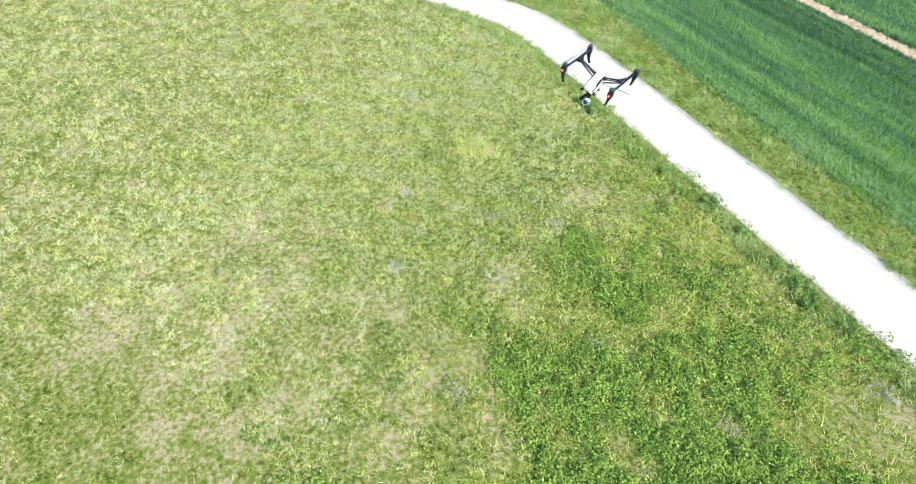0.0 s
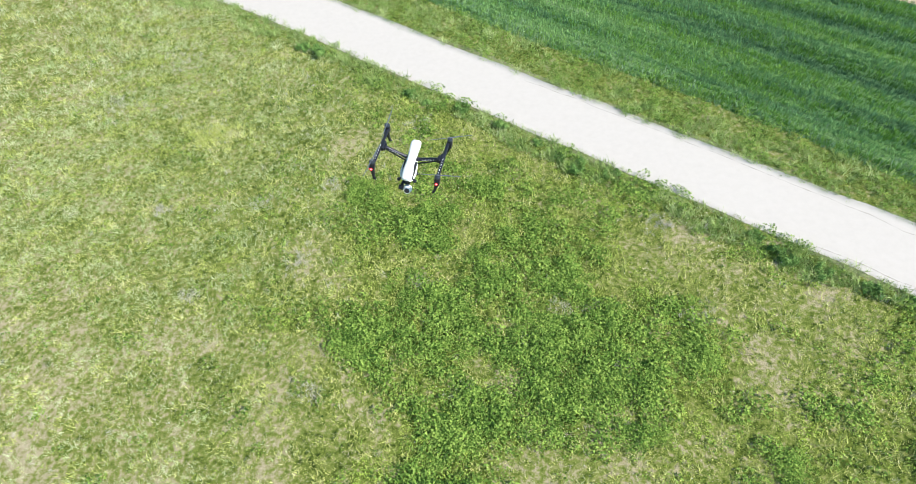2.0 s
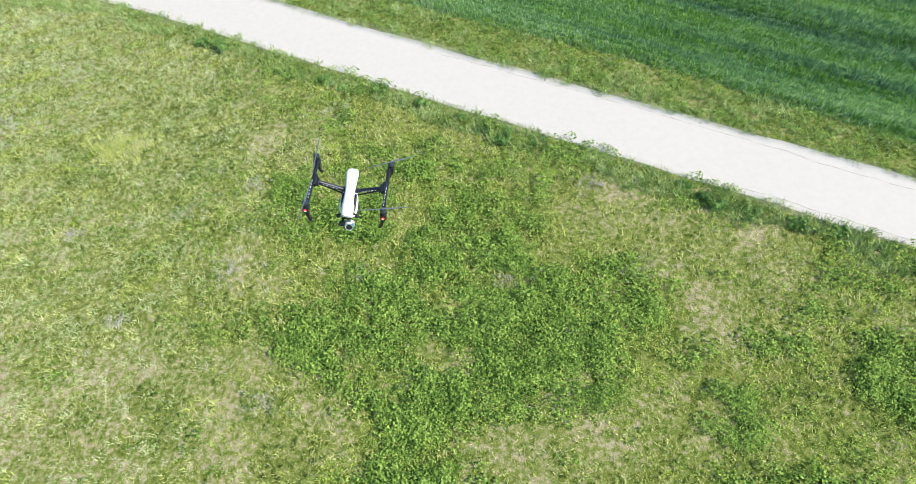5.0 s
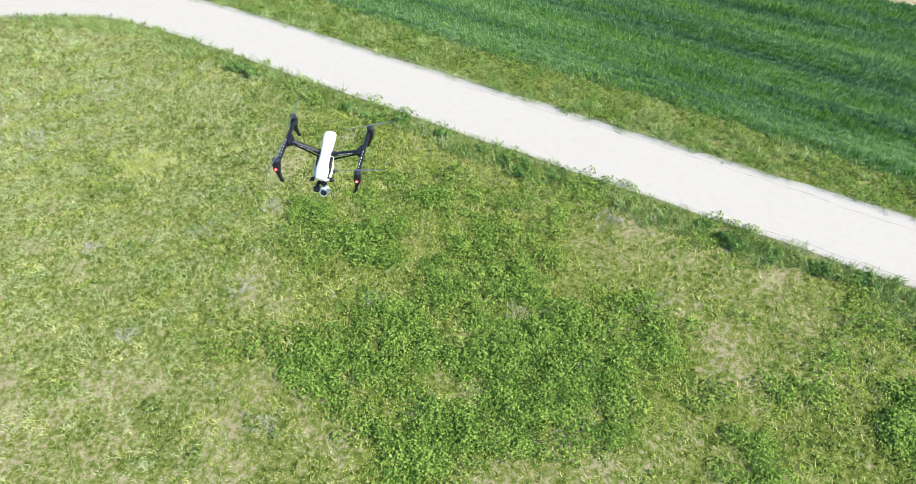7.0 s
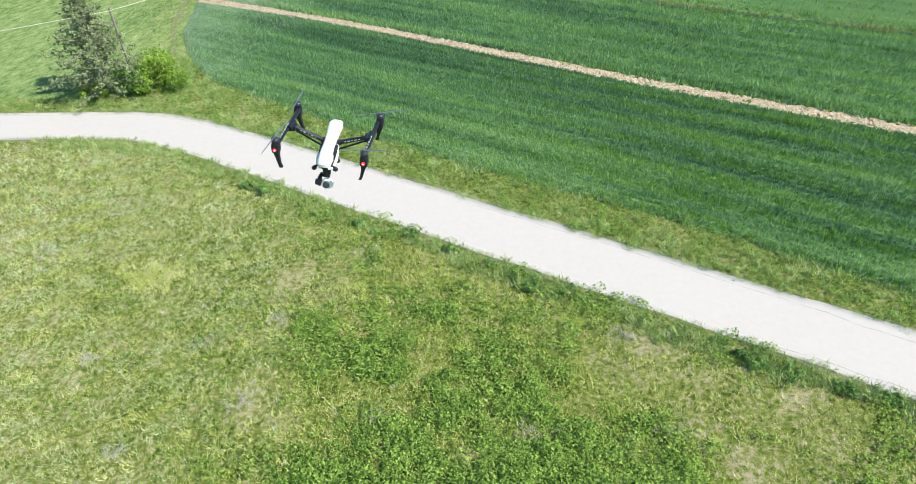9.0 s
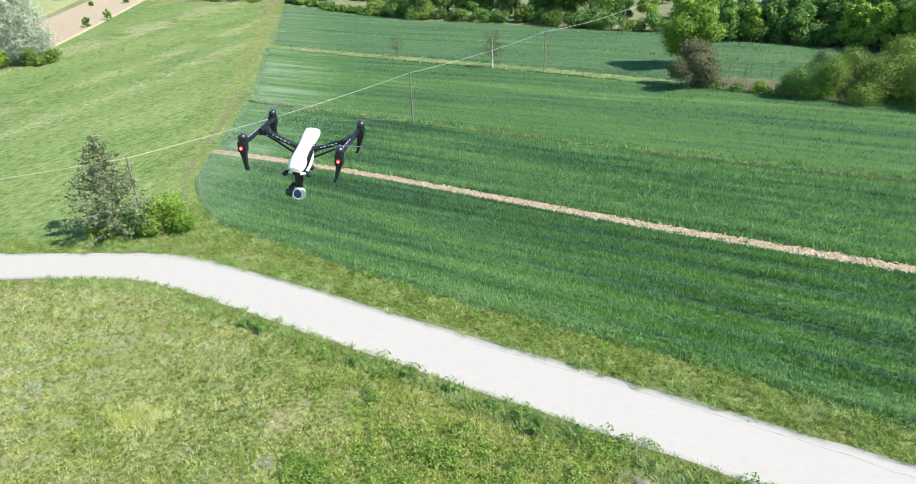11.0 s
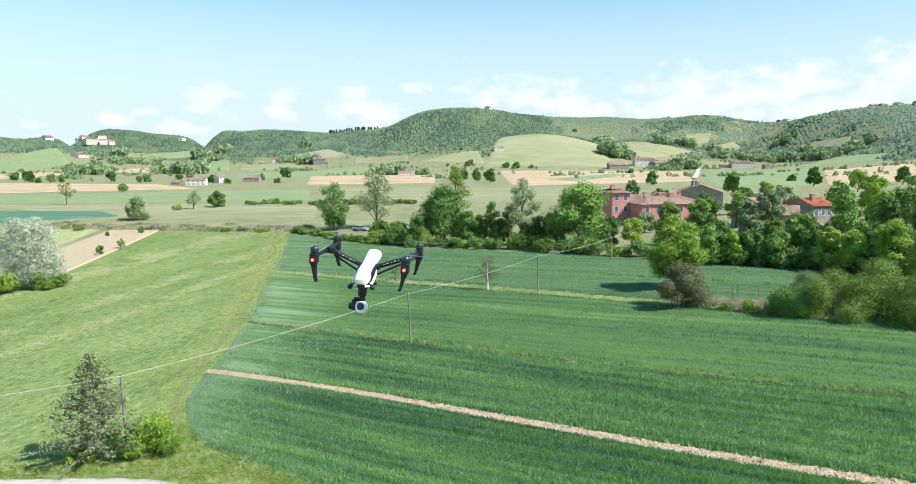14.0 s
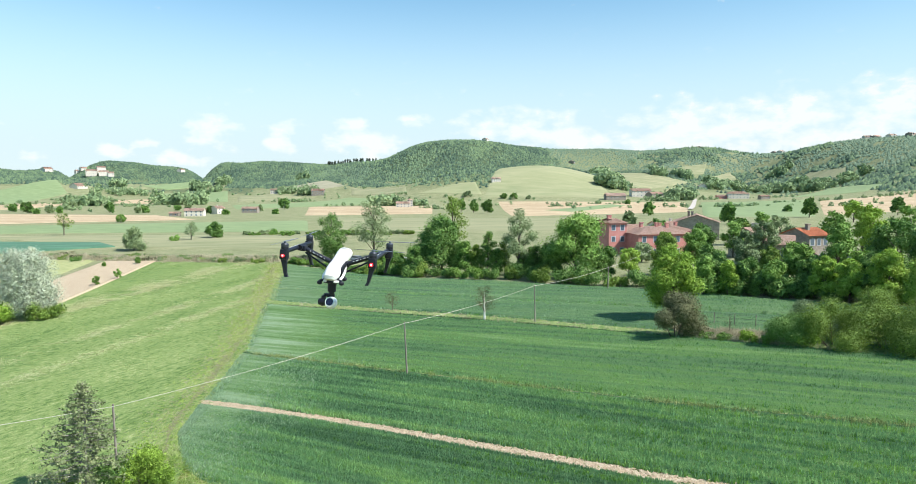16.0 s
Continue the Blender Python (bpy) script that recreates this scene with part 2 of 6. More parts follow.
SOIL = material("dry_soil", [(0.3, rgb(0.27, 0.2, 0.12)), (0.5, rgb(0.45, 0.36, 0.25)), (0.75, rgb(0.6, 0.52, 0.4))],
                scale=5, detail=10, bump=1.0, bump_scale=8, rough=0.95, spec=0.1)

# ---- ground: one sheet to the horizon ----
def build_ground():
    rings = np.concatenate([np.linspace(0.0, 60, 61), 60 * np.exp(np.linspace(0, math.log(4700 / 60), 150))[1:]])
    front = np.radians(np.linspace(-60, 75, 260))
    back = np.radians(np.linspace(75, 300, 46))[1:]
    a = np.concatenate([front, back])
    x, y = -np.sin(a)[None] * rings[:, None], np.cos(a)[None] * rings[:, None]
    n, m = x.shape
    v = np.dstack([x, y, height(x, y)]).reshape(-1, 3)
    faces = grid_faces(n, m)
    ob = thing("ground", v, faces, MEADOW, None, "rolling green valley floor of meadows rising to hills", "ground", "", "structure", shade=True)
    floor = ob.data.attributes.new("worn", "FLOAT", "POINT")
    floor.data.foreach_set("value", (0.5 + 0.5 * wooded(v[:, :2]) * np.where(groves(v[:, :2]), 0.3, 1) * (1 - 0.25 * smooth(300, 600, v[:, 0]))).astype(np.float32))
    return ob


ground = build_ground()

ROAD = [(-75, 41.5), (-50, 38.3), (-33, 36.6), (-27, 36.6), (-21.5, 36.2), (-15.5, 33.4), (-9.4, 30.2), (-3.2, 26.9), (2, 24.2), (7.4, 21.4), (12.7, 18.7), (17.6, 16.1), (30, 10), (60, -6)]


def ribbon(line, width, n, m, wobble=0.0, seed=3):
    """Plan points of a band of that width along a line, with ragged edges."""
    c = resample(line, n)
    d = np.gradient(c, axis=0)
    d /= np.hypot(d[:, 0], d[:, 1])[:, None]
    side = np.stack([-d[:, 1], d[:, 0]], 1)
    rng = np.random.default_rng(seed)

    def ragged():
        w = rng.normal(0, 1, n)
        for k in (1, 2, 4):
            w = (np.roll(w, k) + w + np.roll(w, -k)) / 2
        return w * wobble
    left, right = width / 2 + ragged(), -width / 2 - ragged()
    t = np.linspace(0, 1, m)[None, :]
    off = left[:, None] * (1 - t) + right[:, None] * t
    return c[:, None] + side[:, None] * off[..., None]


# Dark stops stand for the shade between grass tufts.
TURF = material("meadow_turf", [(0.33, rgb(0.032, 0.052, 0.009)), (0.44, rgb(0.095, 0.13, 0.02)), (0.56, rgb(0.18, 0.205, 0.052)), (0.66, rgb(0.31, 0.27, 0.16)), (0.85, rgb(0.42, 0.36, 0.25))],
                scale=5, detail=8, worn=0.2, coarse=0.3, coarse_scale=0.6, bump=1.0, bump_scale=18, rough=0.95, spec=0.1)
_u, _v = np.meshgrid(np.linspace(-70, 32, 160), np.linspace(-10, 47, 90), indexing="ij")
turf = sheet("meadow_turf", np.dstack([_u, _v]), 0.008, TURF, label="rough turf of the meadow by the road", category="meadow")
sheet("verge_earth", ribbon(ROAD, 3.8, 500, 5, 0.1, 4), 0.014, VERGE_EARTH, label="strip of bare earth along the road's edge", category="verge")
road = sheet("road", ribbon(ROAD, 3.5, 900, 9, 0.035), 0.024, GRAVEL, skirt=0.03, label="pale white gravel farm road curving between the fields", category="road")


def cracks():
    """Thin worn lines along the edges of the road."""
    c = resample(ROAD, 900)
    d = np.gradient(c, axis=0)
    d /= np.hypot(d[:, 0], d[:, 1])[:, None]
    side = np.stack([-d[:, 1], d[:, 0]], 1)
    rng = np.random.default_rng(6)
    for off, a, b in ((1.28, 470, 700), (-1.5, 560, 780), (1.42, 250, 380)):
        way = np.cumsum(rng.normal(0, 0.016, b - a))
        way = (off + way - np.linspace(0, way[-1], b - a))[:, None]
        half = np.abs(rng.normal(0.012, 0.007, b - a))[:, None]
        line = c[a:b]
        plan = np.stack([line + side[a:b] * (way + half), line + side[a:b] * (way - half)], 1)
        z = height(plan[..., 0], plan[..., 1]) + 0.029
        thing("crack", np.dstack([plan, z]).reshape(-1, 3), grid_faces(b - a, 2), CRACK, road)


cracks()

# ---- wheat plots ----
EDGE_A = [(-25.8, 51), (-21.8, 43.5), (-17, 40.2), (-12, 37.2), (-5.2, 32.8), (0.5, 29.7), (6.2, 27), (11.2, 24.2), (18.7, 19.6), (45, 5), (80, -13)]
STRIP_1 = [(-27.5, 58.8), (-24, 57.3), (-20, 55.4), (-16, 53.5), (-12.3, 51.6), (-6, 48.2), (1, 44.3), (7, 41), (12.3, 38.1), (23, 32.8), (35, 26.5), (80, 3)]
STRIP_2 = [(-31, 78), (-24, 74), (-9, 65.3), (7.8, 56), (16.4, 51), (29.5, 45), (80, 19)]
STRIP_3 = [(-41, 115), (-19, 101.5), (0.5, 89.5), (14, 80), (32, 67.5), (39.5, 62), (80, 36)]
STRIP_4 = [(-45, 130), (-27.7, 124), (-15, 115), (0.5, 104.5), (13.5, 97), (23, 90), (45, 76), (80, 52)]
BACK = [(-55, 168), (-32, 146), (-17.7, 134.6), (-5, 129), (15.6, 113), (24, 107), (37, 93), (46, 86), (80, 62)]


def moved(line, dy):
    return [(x, y + dy) for x, y in line]


PLOTS = [(EDGE_A, moved(STRIP_1, -0.1), 160, 44), (moved(STRIP_1, 1.0), moved(STRIP_2, -0.2), 140, 40),
         (moved(STRIP_2, 0.7), moved(STRIP_3, -1.2), 160, 50), (moved(STRIP_3, 1.6), moved(STRIP_4, -0.12), 120, 30), (moved(STRIP_4, 0.12), BACK, 120, 40)]


def thinness(k, p, along, across):
    """How thin and pale the wheat of plot k stands: 1 at its end by the meadow and, in the first plot, along the verge."""
    end = along + 4.5 * (cloudy(p, 0.5, 2 + k) - 0.5) + 2.0 * (cloudy(p, 1.4, 5) - 0.5)
    thin = smooth(15 if k < 2 else 24, 0.5, end)
    if k == 0:
        thin = np.maximum(thin, 0.12 * smooth(1.7, 0.2, across + 1.4 * (cloudy(p, 0.9, 1) - 0.5)))
    elif k > 2:
        thin = np.maximum(thin, 0.35 * cloudy(p, 0.25, 3))
    return thin


for k, (low, high, n, m) in enumerate(PLOTS):
    rim = np.minimum(np.minimum(np.arange(n)[:, None], n - 1 - np.arange(n)[:, None]), np.minimum(np.arange(m)[None], m - 1 - np.arange(m)[None]))
    plan = between(low, high, n, m)
    bed = sheet("wheat_plot", plan, np.where(rim == 0, 0.0, np.where(rim == 1, 0.03, (0.13, 0.16, 0.22, 0.27, 0.27)[k])), WHEAT_FAR_LIT if k > 2 else WHEAT_BED, ripple=0.015, label="plot of young green wheat sown in rows", category="wheat field")
    step = np.hypot(*np.diff(plan[:, 0], axis=0).T).mean()
    along, across = np.meshgrid(np.arange(n) * step, np.linspace(0, 1, m) * np.hypot(*(plan[:, -1] - plan[:, 0]).T).mean(), indexing="ij")
    bed.data.attributes.new("worn", "FLOAT", "POINT").data.foreach_set("value", (0.5 + 0.5 * thinness(k, plan.reshape(-1, 2), along.ravel(), across.ravel())).astype(np.float32))
sheet("soil_strip", between(moved(STRIP_1, -0.2), moved(STRIP_1, 1.1), 500, 8), 0.04, SOIL, ripple=0.03, label="strip of bare crumbly soil between wheat plots", category="soil strip")


# ---- plants in their thousands ----
def scatter(name, shapes, pts, size, material, label, category, seed=1, tilt=0.15, stretch=(0.75, 1.3), shade=False):
    """One object of kind stuff: copies of small shapes (verts, faces) at the points."""
    rng = np.random.default_rng(seed)
    pick = rng.integers(0, len(shapes), len(pts))
    size = np.broadcast_to(np.asarray(size, float), (len(pts),))
    all_v, all_f, base = [], {}, 0
    for k, (v, f) in enumerate(shapes):
        sel = np.nonzero(pick == k)[0]
        if not len(sel):
            continue
        a, n = rng.uniform(0, 2 * math.pi, len(sel)), len(sel)
        c, s = np.cos(a), np.sin(a)
        p = v[None] * size[sel, None, None]
        p = p * np.stack([np.ones(n), np.ones(n), rng.uniform(*stretch, n)], 1)[:, None]
        lean = rng.normal(0, tilt, (n, 2))
        x = p[..., 0] * c[:, None] - p[..., 1] * s[:, None] + p[..., 2] * lean[:, :1]
        y = p[..., 0] * s[:, None] + p[..., 1] * c[:, None] + p[..., 2] * lean[:, 1:]
        w = np.stack([x, y, p[..., 2]], -1) + pts[sel][:, None]
        all_v.append(w.reshape(-1, 3))
        g = (f[None] + (np.arange(n) * len(v))[:, None, None] + base).reshape(-1, f.shape[1])
        all_f.setdefault(f.shape[1], []).append(g)
        base += n * len(v)
    faces = [np.concatenate(g) for g in all_f.values()]
    return thing(name, np.concatenate(all_v), faces, material, None, label, category, "", "stuff", shade)


def tuft(seed, blades=6, spread=0.5, width=0.16, lean=0.5):
    """A tuft one high: leaning blades of one triangle."""
    rng = np.random.default_rng(seed)
    v, f = [], []
    for k in range(blades):
        a = rng.uniform(0, 2 * math.pi)
        r = spread * math.sqrt(rng.uniform(0, 1)) * 0.7
        b = np.array([r * math.cos(a * 1.7 + k), r * math.sin(a * 1.7 + k), 0])
        out = np.array([math.cos(a), math.sin(a), 0]) * lean * rng.uniform(0.3, 1.4)
        t = rng.uniform(0, math.pi)
        side = np.array([-math.sin(t), math.cos(t), 0]) * width * rng.uniform(0.7, 1.3) / 2
        n = len(v)
        v += [b - side, b + side, b + out + (0, 0, rng.uniform(0.6, 1.1))]
        f.append((n, n + 1, n + 2))
    return np.array(v), np.array(f)


def herb(seed, leaves=13, radius=0.85, leaf=0.28):
    """A leafy clump one across: small tilted leaves over a low dome."""
    rng = np.random.default_rng(seed)
    v, f = [], []
    for _ in range(leaves):
        a, r = rng.uniform(0, 2 * math.pi), radius * math.sqrt(rng.uniform(0, 1))
        c = np.array([r * math.cos(a), r * math.sin(a), 0.15 + 0.75 * (1 - (r / radius) ** 2) * rng.uniform(0.5, 1.1)])
        b = rng.uniform(0, 2 * math.pi)
        u = np.array([math.cos(b), math.sin(b), rng.normal(0, 0.35)]) * leaf * rng.uniform(0.7, 1.3) / 2
        w = np.array([-math.sin(b), math.cos(b), rng.normal(0, 0.35)]) * leaf * rng.uniform(0.7, 1.1) / 2
        n = len(v)
        v += [c - u, c + u * 0.6 - w, c + u * 0.6 + w]
        f.append((n, n + 1, n + 2))
    return np.array(v), np.array(f)


TUFTS = [tuft(k, 6, 1.25, 0.15, 0.8) for k in range(10)]
TALL = [tuft(20 + k, 10, 0.75, 0.1, 0.75) for k in range(6)]
STALKS = [tuft(40 + k, 16, 0.8, 0.06, 0.7) for k in range(4)]
HERBS = [herb(60 + k, 18, 0.9, 0.22) for k in range(6)]
SMALL_HERBS = [herb(65 + k, 7, 0.9, 0.35) for k in range(5)]
BIG_HERBS = [herb(70 + k, 60, 0.85, 0.16) for k in range(6)]
CROP = [tuft(80 + k, 4, 0.55, 0.2, 0.3) for k in range(8)]
CROP_FAR = [tuft(90 + k, 4, 0.6, 0.3, 0.3) for k in range(6)]

GRASS = material("meadow_grass", [(0.2, rgb(0.26, 0.33, 0.065)), (0.42, rgb(0.47, 0.52, 0.145)), (0.6, rgb(0.58, 0.59, 0.235)), (0.85, rgb(0.68, 0.64, 0.39))],
                 scale=1.3, detail=5, island=0.34, coarse=0.75, coarse_scale=0.14, rough=0.8, spec=0.08, translucent=0.12)
FRESH = material("fresh_grass", [(0.2, rgb(0.29, 0.385, 0.145)), (0.5, rgb(0.47, 0.535, 0.275)), (0.8, rgb(0.6, 0.62, 0.41))], scale=1.3, island=0.32, coarse=0.5, coarse_scale=0.2, rough=0.8, spec=0.08, translucent=0.12)
STRAW = material("dry_grass", [(0.2, rgb(0.33, 0.29, 0.18)), (0.5, rgb(0.45, 0.4, 0.27)), (0.8, rgb(0.55, 0.5, 0.37))], scale=2, island=0.5, rough=0.8, translucent=0.1)
# Clover's low dark stop paints in the shaded gaps among its leaves.
CLOVER = material("clover_leaf", [(0.2, rgb(0.034, 0.08, 0.012)), (0.5, rgb(0.145, 0.25, 0.04)), (0.8, rgb(0.31, 0.43, 0.09))], scale=1.6, island=0.6, rough=0.75, spec=0.1, translucent=0.12)
FORB = material("herb_leaf", [(0.2, rgb(0.12, 0.2, 0.025)), (0.5, rgb(0.29, 0.41, 0.06)), (0.8, rgb(0.46, 0.56, 0.12))], scale=1.2, island=0.5, rough=0.75, spec=0.1, translucent=0.12)
PETAL = material("white_petal", [(0.3, rgb(0.62, 0.62, 0.55)), (0.7, rgb(0.8, 0.8, 0.74))], scale=3, island=0.6, rough=0.8)
GREY_STALK = material("withered_stalk", [(0.2, rgb(0.38, 0.36, 0.3)), (0.8, rgb(0.58, 0.55, 0.47))], scale=3, island=0.5, rough=0.9)
VERGE_LEAF = material("verge_weed_leaf", [(0.2, rgb(0.075, 0.15, 0.025)), (0.5, rgb(0.16, 0.27, 0.045)), (0.8, rgb(0.29, 0.4, 0.09))], scale=1.2, island=0.5, rough=0.75, spec=0.1, translucent=0.12)
VERGE_GRASS = material("verge_grass", [(0.2, rgb(0.13, 0.225, 0.055)), (0.5, rgb(0.29, 0.4, 0.12)), (0.8, rgb(0.54, 0.59, 0.3))], scale=0.8, island=0.4, rough=0.8, spec=0.08, translucent=0.1)
# Streaks along the rows also paint the shaded row gaps.
WHEAT_BRIGHT = material("bright_wheat_blade", [(0.34, rgb(0.064, 0.16, 0.032)), (0.48, rgb(0.142, 0.305, 0.054)), (0.66, rgb(0.235, 0.41, 0.088))], scale=0.55, detail=4, island=0.1, coarse=0.3, coarse_scale=0.12, rough=0.8, spec=0.06, translucent=0.3, stretch=(0.07, 1.9, 1), turn=-27.5)
WHEAT_THIN = material("thin_wheat_blade", [(0.25, rgb(0.19, 0.32, 0.19)), (0.5, rgb(0.265, 0.4, 0.24)), (0.8, rgb(0.35, 0.46, 0.29))], scale=0.8, island=0.2, coarse=0.4, coarse_scale=0.2, rough=0.8, spec=0.06, translucent=0.2)
# Row streaks mix crop tone with shade of the gaps, as colour.
WHEAT = material("wheat_blade", [(0.34, rgb(0.085, 0.18, 0.09)), (0.46, rgb(0.15, 0.295, 0.14)), (0.56, rgb(0.2, 0.37, 0.15)), (0.68, rgb(0.28, 0.455, 0.165))],
                 scale=0.55, detail=4, island=0.1, coarse=0.6, coarse_scale=0.12, rough=0.8, spec=0.06, translucent=0.3, stretch=(0.07, 1.9, 1), turn=-27.5)



def on_ground(p, lift=0.0):
    return np.column_stack([p, height(p[:, 0], p[:, 1]) + lift])


ROAD_LINE = resample(ROAD, 500)


def road_gap(p):
    """Signed distance from the road's middle: positive on the far side, negative on the meadow's."""
    out = np.empty(len(p))
    tang = np.gradient(ROAD_LINE, axis=0)
    for s in range(0, len(p), 20000):
        q = p[s:s + 20000]
        d = q[:, None] - ROAD_LINE[None]
        k = np.argmin((d ** 2).sum(-1), 1)
        dd = q - ROAD_LINE[k]
        t = tang[k]
        out[s:s + 20000] = np.hypot(dd[:, 0], dd[:, 1]) * np.sign(t[:, 0] * dd[:, 1] - t[:, 1] * dd[:, 0])
    return out


def patches(p, spots):
    """How deep each point lies in the nearest of the spots (x, y, radius): 1 in the middle, 0 outside."""
    best = np.zeros(len(p))
    for x, y, r in spots:
        best = np.maximum(best, 1 - ((p[:, 0] - x) ** 2 + (p[:, 1] - y) ** 2) / r ** 2)
    return best


CLOVER_SPOTS = [(1.9, 10.2, 1.8), (2.9, 9.0, 1.6), (-3.2, 10.6, 1.4), (1.4, 12.4, 2.4), (3.9, 11.1, 2.4), (-1.8, 12.2, 2.0), (-7, 18.8, 1.6), (-1, 15.2, 2.0), (1.6, 14.6, 2.4), (3.4, 11.1, 2.6), (-0.8, 8.9, 2.4), (-2.1, 19.4, 1.2), (-4.6, 11.6, 2.0), (-3.0, 13.2, 2.0), (14.5, 9.2, 2.2), (-4.2, 16.8, 1.6),
                (1.2, 13.0, 2.2), (-1.5, 6.5, 2.0), (5.5, 12.8, 1.8), (0.2, 17.0, 1.8), (-1.0, 11.2, 1.8)]
DRY_SPOTS = [(-7.6, 9.8, 1.8), (-5.6, 8.6, 1.6), (4.2, 7.9, 1.9), (11.7, 14.3, 2.4), (7.5, 8.0, 1.6), (0.3, 10.4, 0.9), (-19.3, 3.9, 4.5), (-13.3, 5.4, 4), (-10.4, 8.9, 3.2), (-13.5, 2.7, 3.5), (-7.9, 8.6, 2.6), (3, 8.0, 2.6), (6, 17.4, 2.4), (-9.7, 8.1, 3.2), (4.1, 8.3, 2.2), (11.3, 14.0, 2.6), (8.3, 15.2, 2.0), (-8.6, 15.0, 1.8), (2.1, 6.8, 2.0), (-12.2, 9.6, 3.2), (-8.1, 21.8, 2.2), (-15, 7.5, 4),
             (-4.6, 8.3, 1.5), (0.8, 7.4, 1.1), (9.5, 12.1, 2.0), (-7.0, 6.5, 3), (-19, 10, 4), (-6.2, 9.6, 1.6)]
LUSH_SPOTS = [(3.9, 11.1, 2.0), (4.8, 9.7, 1.3), (3.0, 13.1, 1.3), (1.7, 9.5, 1.3), (-5.2, 11.4, 1.0), (1.3, 12.4, 1.4), (-1.9, 12.2, 1.2), (-3.7, 17.1, 1.3), (14.6, 9.2, 1.4),
              (-0.9, 8.8, 1.3), (-4.3, 13.6, 1.0), (-1.2, 15.2, 1.2), (1.8, 15.0, 1.0), (-7.0, 18.8, 1.1), (6.6, 12.2, 0.9), (-1.6, 6.4, 1.5), (8.9, 8.3, 1.2)]
ACROSS_MOWN = (-0.38, 0.925)
GREY_SPOTS = [(-19.7, 27.6, 1.3), (-5.7, 23.5, 0.7), (-8.6, 19.2, 0.45), (-16.1, 16.9, 0.4), (-12.9, 12.6, 0.4), (-9.0, 14.9, 1.0), (6.9, 13.9, 0.5), (-3.5, 14.3, 0.5), (1.9, 13.8, 0.5),
              (-15.5, 22.0, 1.0), (5.6, 18.2, 0.6), (-21.8, 23.8, 1.1), (-6.8, 9.2, 0.6), (1.0, 12.2, 0.6), (3.0, 13.9, 0.4), (-1.2, 9.9, 0.5), (-11.6, 17.8, 0.5), (4.2, 11.6, 0.4)]


def clumps(p):
    """Where herbs bunch together: ragged clumps of a hand's to an arm's width, 0 to 1."""
    q = p + 0.35 * np.column_stack([cloudy(p, 2.3, 5), cloudy(p, 2.3, 11)])
    return smooth(0.4, 0.56, cloudy(q, 1.3, 3) * 0.3 + cloudy(q, 3.4, 8) * 0.4 + cloudy(q, 7.5, 2) * 0.3)


